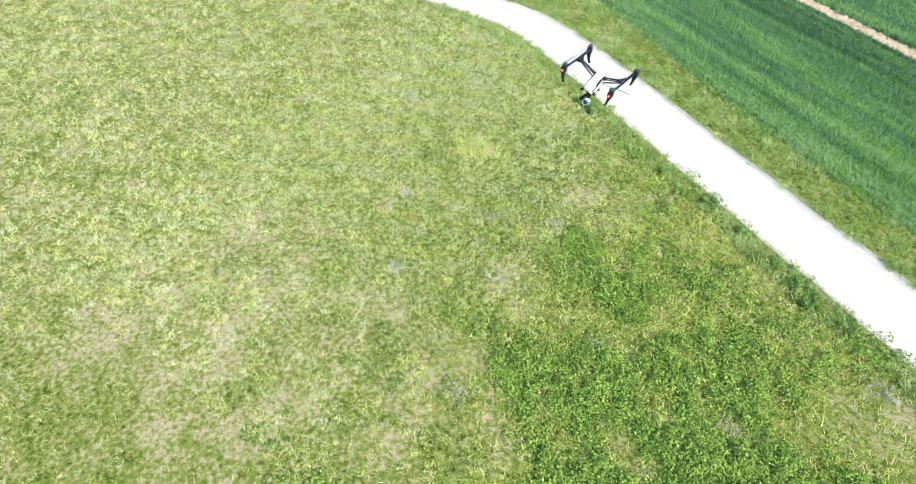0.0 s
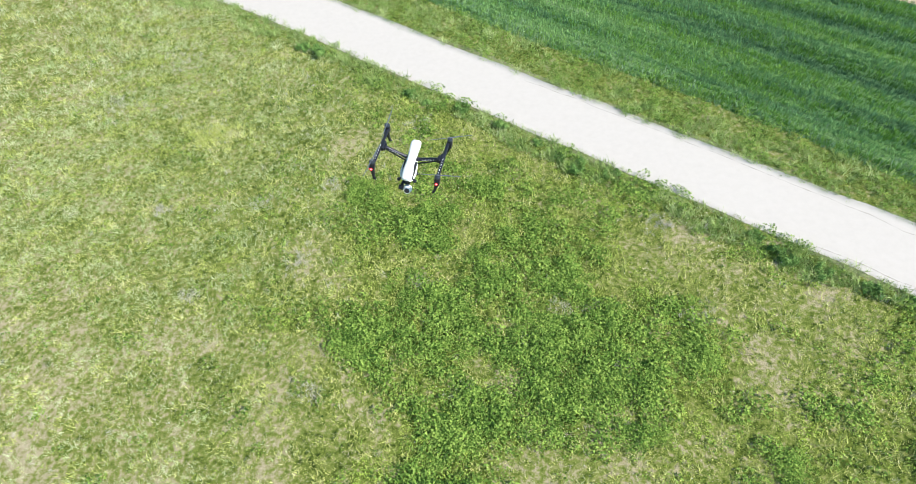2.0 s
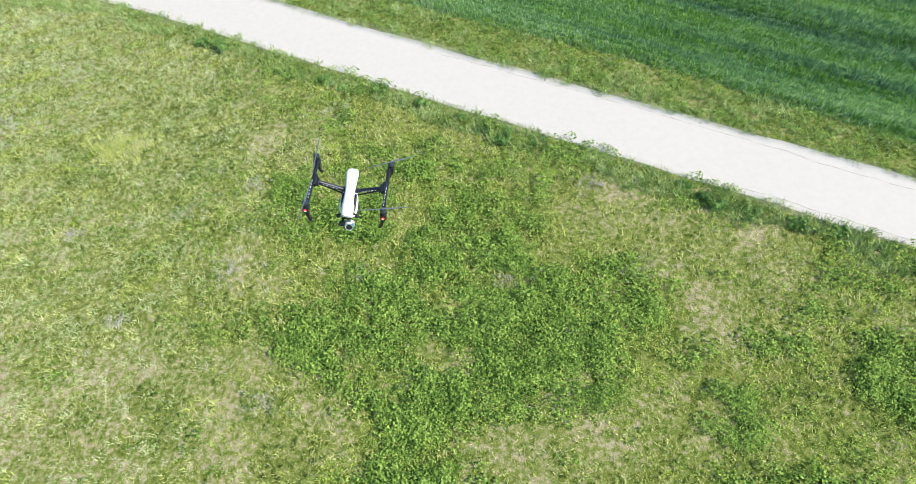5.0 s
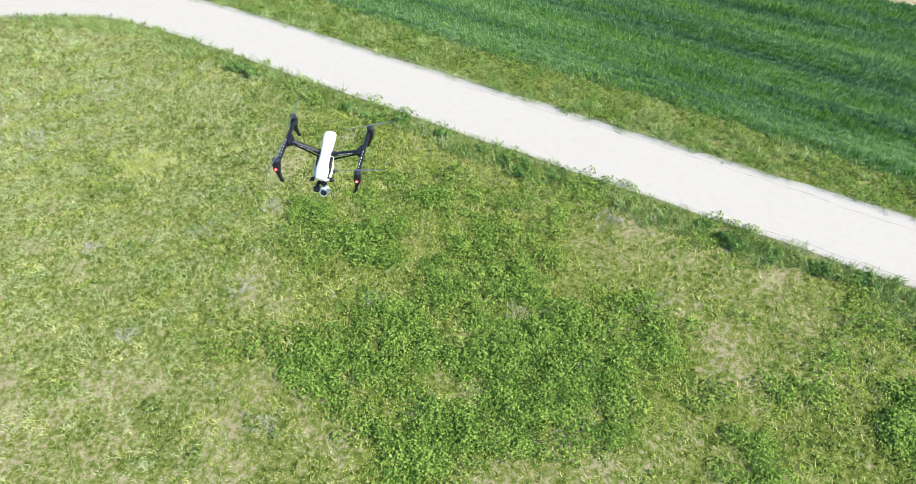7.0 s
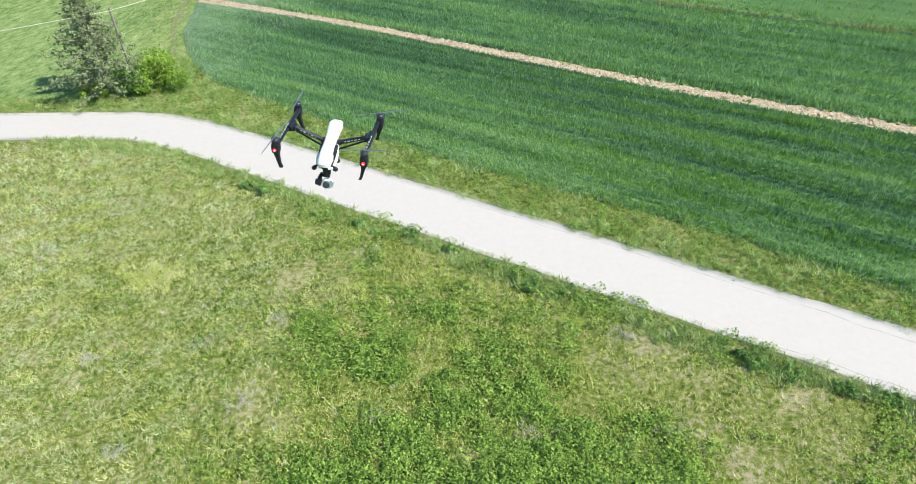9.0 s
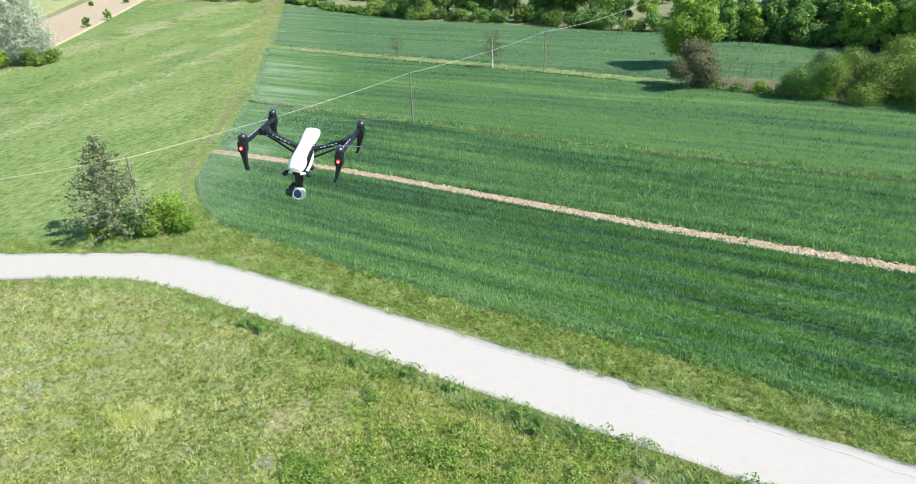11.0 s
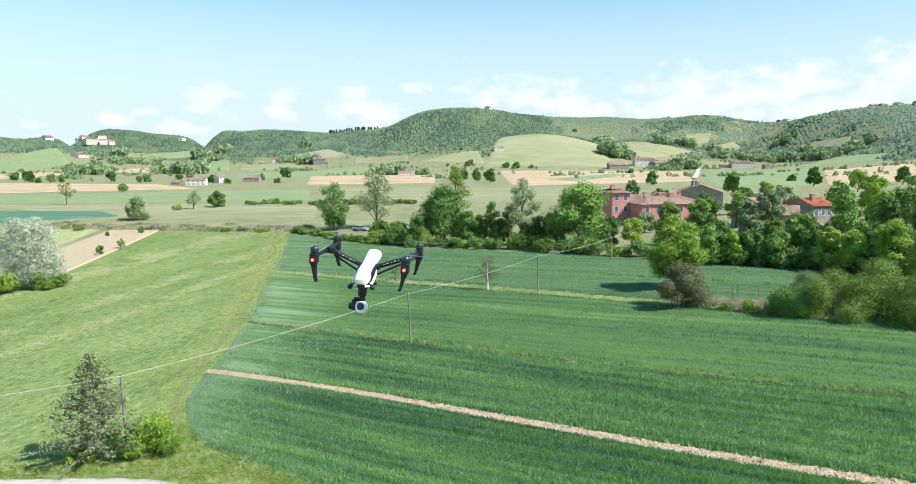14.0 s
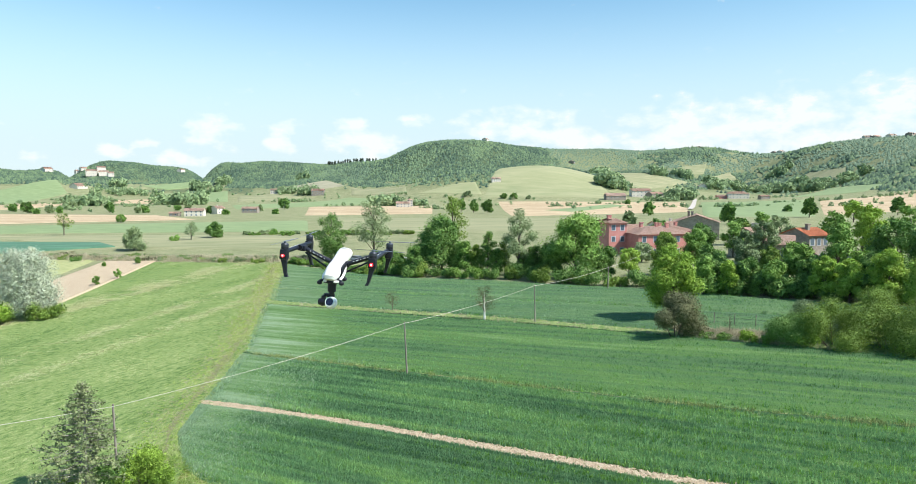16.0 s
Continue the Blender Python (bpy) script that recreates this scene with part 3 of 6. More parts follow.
def meadow():
    rng = np.random.default_rng(11)
    # bare and withered spots of the turf; shade among clover clumps painted darker
    q = np.array([v.co[:2] for v in turf.data.vertices])
    spots = turf.data.attributes.new("worn", "FLOAT", "POINT")
    spots.data.foreach_set("value", (0.5 + 0.5 * np.clip(patches(q, DRY_SPOTS) * 1.2, 0, 1) * smooth(0.2, 0.8, cloudy(q, 1.5, 4) * 0.6 + cloudy(q, 3.4, 7) * 0.4) - 0.35 * np.clip(patches(q, CLOVER_SPOTS) * 1.6 - 0.3, 0, 1) * clumps(q) + 0.25 * smooth(-8, -24, q[:, 0])).astype(np.float32))
    n = 134000
    p = np.column_stack([rng.uniform(-31, 19, n), rng.uniform(3, 36, n)])
    k = int(n * 0.22)
    p[:k] = np.column_stack([rng.uniform(-66, -20, k), rng.uniform(0, 42, k)])
    k2 = int(n * 0.255)
    p[k:k2] = np.column_stack([rng.uniform(-32, 22, k2 - k), rng.uniform(-6, 4, k2 - k)])
    side = road_gap(p)
    keep = (side < -1.68 + rng.normal(0, 0.1, n)) & ((np.arange(n) < k) | (rng.uniform(0, 1, n) < 1 - smooth(-19, -31, p[:, 0])))
    p, side = p[keep], side[keep]
    lush_far = 1 + 0.45 * smooth(-19, -31, p[:, 0])
    west = smooth(-5, -11, p[:, 0] + 2.0 * (cloudy(p, 0.6, 3) - 0.5))
    streak = 0.5 + 0.5 * np.sin((p @ np.array(ACROSS_MOWN)) * 3.2 + 1.6 * cloudy(p, 0.5, 5)) * cloudy(p, 0.4, 8)
    clover, dry = patches(p, CLOVER_SPOTS), patches(p, DRY_SPOTS) * (1 - 0.3 * west * smooth(0.75, 0.35, streak))
    mood = cloudy(p, 1.3, 3) * 0.4 + cloudy(p, 3.4, 8) * 0.6
    r = rng.uniform(0, 1, len(p))
    east = smooth(-13, -5, p[:, 0])
    bunch = clumps(p)
    ragged = 1.3 * clover - 0.3 + 0.9 * (cloudy(p, 0.9, 7) * 0.5 + cloudy(p, 2.1, 4) * 0.5 - 0.62)
    cover = 0.62 * np.clip(ragged * 1.5, 0, 1) * (0.12 + 0.88 * bunch) + 0.5 * bunch * smooth(0.3, 0.7, cloudy(p, 0.8, 15)) * east * (1 - np.clip(dry * 1.3, 0, 1)) + 0.02
    is_clover = r < np.clip(cover, 0, 0.9)
    gap = rng.uniform(0, 1, len(p))
    is_clover_kept = is_clover & (gap < 0.8 + clover)
    is_dry = ~is_clover & (rng.uniform(0, 1, len(p)) < np.clip(dry * 1.3, 0, 0.6) * smooth(0.8, 0.3, mood) + 0.05 + 0.14 * west * smooth(0.6, 0.95, streak))
    is_forb = ~is_clover & ~is_dry & (rng.uniform(0, 1, len(p)) < (0.06 + 0.3 * east * smooth(0.15, 0.65, cloudy(p, 0.7, 12))) * (1 - np.clip(dry * 1.4, 0, 1)))
    bare = (np.clip(dry * 1.5, 0, 1) * smooth(0.62, 0.3, mood) > rng.uniform(0.15, 1.5, len(p)))
    edge = side > -2.5 - 0.9 * cloudy(p, 0.8, 4)
    is_verge = edge & ~is_clover
    grass = ~is_clover & ~is_dry & ~is_verge & ~is_forb & ~bare
    is_fresh = grass & (rng.uniform(0, 1, len(p)) < west * (0.25 + 0.75 * smooth(0.8, 0.3, streak)))
    g = p[is_fresh]
    scatter("fresh_grass", TUFTS, on_ground(g, -0.01), rng.uniform(0.08, 0.19, len(g)) * (0.8 + 0.35 * cloudy(g, 3.6, 2)) * lush_far[is_fresh], FRESH, "fresh pale green grass grown again after mowing", "grass", 15)
    g = p[grass & ~is_fresh]
    scatter("meadow_grass", TUFTS, on_ground(g, -0.01), rng.uniform(0.08, 0.21, len(g)) * (0.75 + 0.5 * cloudy(g, 3.6, 2)) * lush_far[grass & ~is_fresh], GRASS, "fine yellow-green meadow grass in uneven tufts", "grass", 1)
    d = p[is_dry]
    scatter("dry_grass", TUFTS, on_ground(d, -0.01), rng.uniform(0.06, 0.15, len(d)), STRAW, "pale straw-coloured dry grass in worn patches", "dry grass", 2, tilt=0.6, stretch=(0.35, 0.8))
    c = p[is_forb & ~edge]
    scatter("meadow_herbs", HERBS, on_ground(c, -0.01), rng.uniform(0.09, 0.22, len(c)) * (0.6 + 0.7 * cloudy(c, 2.2, 1)), FORB, "low yellow-green leafy herbs among the grass", "herbs", 12)
    c = p[is_clover_kept]
    scatter("clover", HERBS, on_ground(c, -0.01), rng.uniform(0.16, 0.38, len(c)) * (0.5 + 0.8 * clumps(c)), CLOVER, "dense dark green leafy clover patches", "clover", 3)
    k = 11500
    u = np.column_stack([rng.uniform(-9, 18, k), rng.uniform(4, 21, k)])
    deep = patches(u, LUSH_SPOTS)
    u = u[rng.uniform(0, 1, k) < np.clip(deep * 2.2, 0, 1) * smooth(0.25, 0.5, cloudy(u, 2.6, 9))]
    scatter("clover", BIG_HERBS, on_ground(u, -0.02), rng.uniform(0.27, 0.54, len(u)) * (0.6 + 0.6 * cloudy(u, 1.9, 3)), CLOVER, "tall dark green clumps of leafy clover", "clover", 9)
    v = p[is_verge]
    scatter("verge_grass", TALL, on_ground(v, -0.01), rng.uniform(0.14, 0.34, len(v)) * (0.6 + 0.8 * cloudy(v, 2.0, 5)), VERGE_GRASS, "taller green grass along the road's edge", "grass", 4)
    s = [np.column_stack([rng.normal(x, r * 0.55, int(34 * r + 14)), rng.normal(y, r * 0.45, int(34 * r + 14))]) for x, y, r in GREY_SPOTS]
    s.append(np.column_stack([rng.uniform(-25, 16, 340), rng.uniform(5, 28, 340)]))
    s = np.concatenate(s)
    s = s[road_gap(s) < -2.2]
    scatter("withered_stalks", STALKS, on_ground(s), rng.uniform(0.1, 0.24, len(s)), GREY_STALK, "grey withered flower stalks among the grass", "dry stalks", 5, tilt=0.3)
    # white flowers, thickest near the road
    q = np.column_stack([rng.uniform(-14, 19, 5200), rng.uniform(7, 27, 5200)])
    q = q[(road_gap(q) < -2.0) & (rng.uniform(0, 1, len(q)) < 0.1 + 0.9 * smooth(-9, -3, road_gap(q)) * smooth(0.3, 0.8, cloudy(q, 0.6, 13)))]
    petal = np.array([(0.5, 0, 0), (-0.25, 0.43, 0.1), (-0.25, -0.43, -0.05)])
    scatter("white_flowers", [(petal, np.array([(0, 1, 2)]))], on_ground(q, 0.13), rng.uniform(0.02, 0.045, len(q)), PETAL, "tiny white flowers scattered through the grass", "flowers", 14)
    # far verge, between road and wheat
    n = 200000
    q = np.column_stack([rng.uniform(-60, 26, n), rng.uniform(8, 60, n)])
    gap = road_gap(q)
    low = np.interp(q[:, 0], resample(EDGE_A, 80)[:, 0], resample(EDGE_A, 80)[:, 1])
    ok = (gap > 1.65 + rng.normal(0, 0.1, n)) & (((q[:, 0] > -26) & (q[:, 1] < low + 0.3)) | ((q[:, 0] <= -26) & (gap < 3.2 + 1.5 * cloudy(q, 0.7, 3))))
    q, gap = q[ok], gap[ok]
    lush = rng.uniform(0, 1, len(q)) < 0.42 * smooth(0.2, 0.8, cloudy(q, 1.3, 7)) + 0.05
    w = q[lush]
    scatter("verge_weeds", HERBS, on_ground(w, -0.01), rng.uniform(0.14, 0.36, len(w)), VERGE_LEAF, "leafy weeds in the grass between road and wheat", "weeds", 7)
    q, gap = q[~lush], gap[~lush]
    tall = np.column_stack([-15.5 + 1.2 * rng.normal(0, 0.6, 170), 21.7 + rng.normal(0, 0.5, 170)])
    scatter("pale_grass", TALL, on_ground(tall, -0.01), rng.uniform(0.2, 0.4, 170), GRASS, "clump of long pale yellow-green grass", "grass", 8)
    size = rng.uniform(0.12, 0.28, len(q)) * (0.5 + 0.9 * smooth(0.2, 0.8, cloudy(q, 1.6, 2) * 0.6 + cloudy(q, 3.7, 9) * 0.4))
    scatter("verge_grass", TALL, on_ground(q, -0.01), size, VERGE_GRASS, "rough tussocky green grass between road and wheat", "grass", 6, tilt=0.45)


meadow()


def wheat():
    """Blades over the plots: dense and dark within, thin and pale at the plots' ends by the meadow and along the verge."""
    rng = np.random.default_rng(21)
    kinds = [(104, 0.35, CROP), (50, 0.42, CROP), (14, 0.38, CROP_FAR), (6.5, 0.44, CROP_FAR), (4.5, 0.46, CROP_FAR)]
    for k, ((low, high, _, _), (density, tall, shapes)) in enumerate(zip(PLOTS, kinds)):
        a, b = resample(low, 400), resample(high, 400)
        length, width = np.hypot(*np.diff(a, axis=0).T).sum(), np.hypot(*(b - a).T).mean()
        n = int(length * width * density)
        u, v = rng.uniform(0, 399, n), rng.uniform(0, 1, n)
        i = np.minimum(u.astype(int), 398)
        w = (u - i)[:, None]
        p = (a[i] * (1 - w) + a[i + 1] * w) * (1 - v)[:, None] + (b[i] * (1 - w) + b[i + 1] * w) * v[:, None]
        p = p + rng.normal(0, 0.05, p.shape)
        ok = (p[:, 0] < 0.68 * p[:, 1] + 9) & (p[:, 1] > 9)
        p, v, u = p[ok], v[ok], u[ok]
        rim = (np.minimum(v, 1 - v) if k != 1 else 1 - v) * width
        thin = thinness(k, p, u / 399 * length, v * width)
        bands = v * width / (0.45, 0.6, 0.85, 1.1, 1.3)[k]
        run = np.column_stack([u / 399 * length * 1.1, v * width * 4.6])
        tone = np.sin(2 * math.pi * bands + 1.1 * np.sin(u * 0.045)) * (0.6 + 0.4 * cloudy(run, 0.6, k)) + 0.35 * (2 * cloudy(run, 1.0 / (1 + 0.25 * k), 3 + k) - 1) * (1 - 0.7 * thin)
        high_ = tall * rng.uniform(0.88, 1.06, len(p)) * (1 + 0.13 * np.clip(tone, -1.3, 1.2)) * (0.6 + 0.4 * smooth(0.0, 0.5, rim)) * (1 - 0.35 * thin)
        keep = rng.uniform(0, 1, len(p)) < (1 - 0.3 * thin * cloudy(p, 1.7, 6)) * np.maximum(0.1 + 0.9 * smooth(-0.8, 0.1, tone), 0.8 * thin)
        pale = rng.uniform(0, 1, len(p)) < thin ** 0.7
        # bright blades vary by region; row tops get more, painted as sunlit
        bright = rng.uniform(0, 1, len(p)) < (0.15 + 0.6 * smooth(-12, 14, p[:, 0] - 0.3 * (p[:, 1] - 30))) * (1 if k == 0 else 0.5) * smooth(0.25, 0.75, 0.5 + 0.35 * np.sin(1.35 * bands + 0.3) + 0.4 * (cloudy(p, 0.4, 9) - 0.5)) * (0.75 + 0.4 * smooth(-0.6, 0.9, tone))
        for chosen, blade, label in ((keep & ~pale & ~bright, WHEAT, "young blue-green wheat blades in sown rows"), (keep & ~pale & bright, WHEAT_BRIGHT, "fresh bright green wheat blades, thicker on row tops painted sunlit"), (keep & pale, WHEAT_THIN, "thin pale blue-green wheat at the plot's end")):
            scatter("wheat", shapes, on_ground(p[chosen]), high_[chosen], blade, label, "wheat", 30 + k, stretch=(0.85, 1.15), tilt=0.12)


wheat()
# clods on the bare strip
def clods():
    rng = np.random.default_rng(31)
    a = resample(STRIP_1, 300)
    i = rng.integers(0, 300, 5200)
    p = a[i] + np.column_stack([rng.uniform(-0.4, 0.4, len(i)), rng.uniform(-0.1, 1.0, len(i))])
    p = p[p[:, 0] < 30]
    v = np.array([(1, 0, 0), (-0.8, 0.3, 0.1), (0.1, 0.9, 0), (0, -1, 0.1), (0.1, 0, 0.7), (-0.2, 0.1, -0.4)])
    f = np.array([(0, 2, 4), (2, 1, 4), (1, 3, 4), (3, 0, 4)])
    scatter("soil_clods", [(v, f), (v * (0.7, 1.2, 0.8), f)], on_ground(p, 0.05), rng.uniform(0.03, 0.13, len(p)), SOIL, "dry beige clods of tilled soil", "soil", 32)


clods()


# ---- the hovering drone ----
WHITE_SHELL = plain("white_shell", rgb(0.8, 0.8, 0.79), rough=0.35, spec=0.5)
BLACK_SHELL = plain("black_plastic", rgb(0.011, 0.013, 0.02), rough=0.42, spec=0.35)
CARBON = plain("carbon_tube", rgb(0.011, 0.013, 0.022), rough=0.36, spec=0.4)
STEEL = plain("motor_metal", rgb(0.06, 0.07, 0.09), rough=0.35, metal=0.6)
LENS_GLASS = plain("lens_glass", rgb(0.01, 0.012, 0.03), rough=0.06, spec=0.8)
BLADE = plain("propeller_blade", rgb(0.1, 0.12, 0.15), rough=0.3, spec=0.6)
MARKING_AND_GLINT = plain("pale_marking_and_glint", rgb(0.65, 0.66, 0.68), rough=0.5)


def lamp_material(name, colour, strength):
    m = bpy.data.materials.new(name)
    m.use_nodes = True
    b = m.node_tree.nodes["Principled BSDF"]
    b.inputs["Base Color"].default_value = colour
    b.inputs["Emission Color"].default_value = colour
    b.inputs["Emission Strength"].default_value = strength
    return m


RED_LED = lamp_material("red_led", rgb(0.9, 0.01, 0.02), 2.5)
LED_CORE = lamp_material("led_core", rgb(1.0, 0.25, 0.25), 6.0)


def tube(bm, a, b, ra, rb=None, seg=12):
    """Adds a capped tube from a to b."""
    a, b = Vector(a), Vector(b)
    d = b - a
    m = Matrix.Translation((a + b) / 2) @ d.to_track_quat("Z", "Y").to_matrix().to_4x4()
    bmesh.ops.create_cone(bm, cap_ends=True, segments=seg, radius1=ra, radius2=ra if rb is None else rb, depth=d.length, matrix=m)
    return bm


def block(bm, centre, size, bevel=0.0, m=None):
    """Adds a box, with its edges rounded."""
    made = bmesh.ops.create_cube(bm, size=1.0, matrix=Matrix.Translation(centre) @ (m or Matrix()) @ Matrix.Diagonal((*size, 1)))
    if bevel:
        edges = {e for v in made["verts"] for e in v.link_edges}
        bmesh.ops.bevel(bm, geom=list(edges), offset=bevel, segments=2, affect="EDGES", profile=0.6)
    return bm


def ball(bm, centre, r, squash=(1, 1, 1), seg=16):
    bmesh.ops.create_uvsphere(bm, u_segments=seg, v_segments=max(6, seg * 2 // 3), radius=r, matrix=Matrix.Translation(centre) @ Matrix.Diagonal((*squash, 1)))
    return bm


def loft(sections, seg=20, power=2.6):
    """A closed shell through rounded sections: (centre, half width, half height, tilt of the section in degrees)."""
    bm = bmesh.new()
    rings = []
    for (x, y, z), w, h, tilt in sections:
        ring = []
        ct, st = math.cos(radians(tilt)), math.sin(radians(tilt))
        for k in range(seg):
            a = 2 * math.pi * k / seg
            c, s = math.cos(a), math.sin(a)
            u = w * math.copysign(abs(c) ** (2 / power), c)
            v = h * math.copysign(abs(s) ** (2 / power), s)
            ring.append(bm.verts.new((x + u, y - v * st, z + v * ct)))
        rings.append(ring)
    for a, b in zip(rings, rings[1:]):
        for k in range(seg):
            bm.faces.new((a[k], a[(k + 1) % seg], b[(k + 1) % seg], b[k]))
    bm.faces.new(rings[0])
    bm.faces.new(list(reversed(rings[-1])))
    return bm


def build_drone(m):
    """Nose towards -y. Local origin between the four motors, at the height of the lamps."""
    d = empty("quadcopter_drone", m, "white and black quadcopter drone hovering with raised arms", "drone")
    # body shell: from the tail hump down to the nose
    part("body_shell", loft([((0, 0.134, -0.016), 0.018, 0.010, 0), ((0, 0.127, -0.014), 0.029, 0.019, 0), ((0, 0.10, -0.012), 0.034, 0.028, 0), ((0, 0.062, -0.020), 0.031, 0.031, 8),
                             ((0, 0.015, -0.040), 0.027, 0.036, 22), ((0, -0.02, -0.053), 0.0275, 0.038, 30), ((0, -0.06, -0.068), 0.032, 0.039, 38), ((0, -0.09, -0.081), 0.0335, 0.034, 44), ((0, -0.114, -0.094), 0.031, 0.022, 52), ((0, -0.122, -0.102), 0.022, 0.010, 55)]),
         WHITE_SHELL, d, "glossy white plastic body shell")
    part("belly", loft([((0, 0.1, -0.036), 0.018, 0.012, 0), ((0, 0.05, -0.05), 0.027, 0.022, 5), ((0, -0.03, -0.084), 0.031, 0.026, 18), ((0, -0.085, -0.104), 0.027, 0.018, 25)], 16), BLACK_SHELL, d, "black underside")
    for s in (-1, 1):
        bm = block(bmesh.new(), (s * 0.0335, -0.03, -0.07), (0.012, 0.06, 0.045), 0.006, pose(0, 0, 0, 20, 0, 0))
        for k in range(4):
            block(bm, (s * 0.0392, -0.05 + k * 0.014, -0.076 + k * 0.006), (0.004, 0.006, 0.032), 0.001)
        part("side_vent", bm, BLACK_SHELL, d, "black ribbed vent in the flank")
    for s in (-1, 1):
        # white rim that hooks round the vent
        bm = bmesh.new()
        rim = [(0.031, 0.012, -0.052), (0.043, -0.03, -0.074), (0.045, -0.07, -0.094), (0.036, -0.1, -0.112), (0.022, -0.112, -0.112)]
        for a, b in zip(rim, rim[1:]):
            tube(bm, (s * a[0], a[1], a[2]), (s * b[0], b[1], b[2]), 0.0062, 0.0062, 10)
            ball(bm, (s * b[0], b[1], b[2]), 0.0062, (1, 1, 1), 10)
        part("side_rim", bm, WHITE_SHELL, d)
    bm = bmesh.new()
    block(bm, (0, 0.125, -0.034), (0.026, 0.03, 0.02), 0.005)
    part("battery_catch", bm, BLACK_SHELL, d)
    for s in (-1, 1):
        hub = (s * 0.182, 0.01, 0.012)
        root = (s * 0.028, 0.02, -0.052)
        part("arm", tube(tube(bmesh.new(), root, hub, 0.0112, 0.0105), (s * 0.045, 0.02, -0.046), (s * 0.015, 0.02, -0.058), 0.015, 0.016), CARBON, d, "black carbon tube arm")
        part("strut", tube(bmesh.new(), (s * 0.035, 0.018, -0.086), (s * 0.168, 0.012, -0.012), 0.0045), CARBON, d)
        bm = tube(bmesh.new(), (s * 0.188, -0.02, 0.013), (s * 0.188, 0.045, 0.013), 0.0145)
        block(bm, (s * 0.176, 0.01, 0.008), (0.026, 0.044, 0.026), 0.006)
        part("arm_joint", bm, BLACK_SHELL, d, "black arm joint")
        part("side_tube", tube(bmesh.new(), (s * 0.2, -0.15, 0.012), (s * 0.195, 0.155, 0.014), 0.0102), CARBON, d, "black carbon cross tube")
        for k in range(5):
            c = Vector(root).lerp(Vector(hub), 0.28 + 0.11 * k) + Vector((0, -0.0125, 0.004))
            part("marking", block(bmesh.new(), c, (0.012 if k % 2 else 0.005, 0.002, 0.0038), 0.0, pose(0, 0, 0, 0, -s * 22, 0)), MARKING_AND_GLINT, d, "small pale lettering bar")
        for k in range(6):
            part("marking", block(bmesh.new(), (s * 0.198, -0.11 + k * 0.022, 0.0235), (0.0036, 0.013 if k % 2 else 0.006, 0.002)), MARKING_AND_GLINT, d, "small pale lettering bar")
        for e in (-1, 1):
            mx, my = s * 0.203, e * 0.158
            bm = block(bmesh.new(), (mx, my, 0.0), (0.035, 0.038, 0.048), 0.008)
            tube(bm, (mx, my, 0.024), (mx, my, 0.036), 0.0175, 0.0165, 18)
            part("motor_mount", bm, BLACK_SHELL, d)
            bm = tube(bmesh.new(), (mx, my, 0.036), (mx, my, 0.046), 0.0175, 0.0175, 20)
            tube(bm, (mx, my, 0.046), (mx, my, 0.051), 0.0172, 0.013, 20)
            tube(bm, (mx, my, 0.051), (mx, my, 0.055), 0.006, 0.005, 10)
            part("motor", bm, STEEL, d, "dark metal motor bell")
            # landing leg under the mount
            bm = bmesh.new()
            lean = -0.014 * s
            prev = None
            for q, w, t in ((0.0, 0.0125, 0.011), (0.35, 0.0085, 0.009), (0.8, 0.0062, 0.007), (1.0, 0.0072, 0.008)):
                z, cx = -0.024 - 0.076 * q, mx + lean * q + (-0.004 * s if q == 1.0 else 0)
                ring = [bm.verts.new((cx + a * w, my + b * t + 0.008 * q * e, z)) for a, b in ((-1, -1), (1, -1), (1, 1), (-1, 1))]
                if prev:
                    for k in range(4):
                        bm.faces.new((prev[k], prev[(k + 1) % 4], ring[(k + 1) % 4], ring[k]))
                else:
                    bm.faces.new(ring)
                prev = ring
            bm.faces.new(list(reversed(prev)))
            part("landing_leg", bm, BLACK_SHELL, d, "tapered black landing leg", shade=False)
            # pale strip painted on this leg in place of a bright reflection
            if e < 0 and s < 0:
                part("marking", block(bmesh.new(), (mx + 0.0085, my - 0.004, -0.056), (0.0022, 0.007, 0.03), 0.0008, pose(0, 0, 0, 0, -6, 0)), MARKING_AND_GLINT, d, "white strip for a reflection on the landing leg")
            if e < 0:
                led = part("led_lamp", tube(bmesh.new(), (mx, my - 0.018, -0.004), (mx, my - 0.0235, -0.004), 0.0078, 0.007, 16), RED_LED, d, "glowing red navigation lamp")
                part("led_core", ball(bmesh.new(), (mx, my - 0.0235, -0.004), 0.0036, (1, 0.5, 1), 10), LED_CORE, led)
            # propeller at rest
            bm = bmesh.new()
            a0 = {(-1, -1): 86, (1, -1): 192, (-1, 1): 92, (1, 1): 26}[(s, e)]
            tube(bm, (mx, my, 0.0545), (mx, my, 0.060), 0.0065, 0.005, 12)
            for blade in (0, 180):
                turn = pose(mx, my, 0.058, 0, 0, a0 + blade)
                outline = [(0.006, 0.003, 16), (0.03, 0.0034, 15), (0.07, 0.003, 10), (0.11, 0.0021, 6), (0.14, 0.0012, 4)]
                rows = []
                for r, w, twist in outline:
                    k = math.tan(radians(twist)) * w
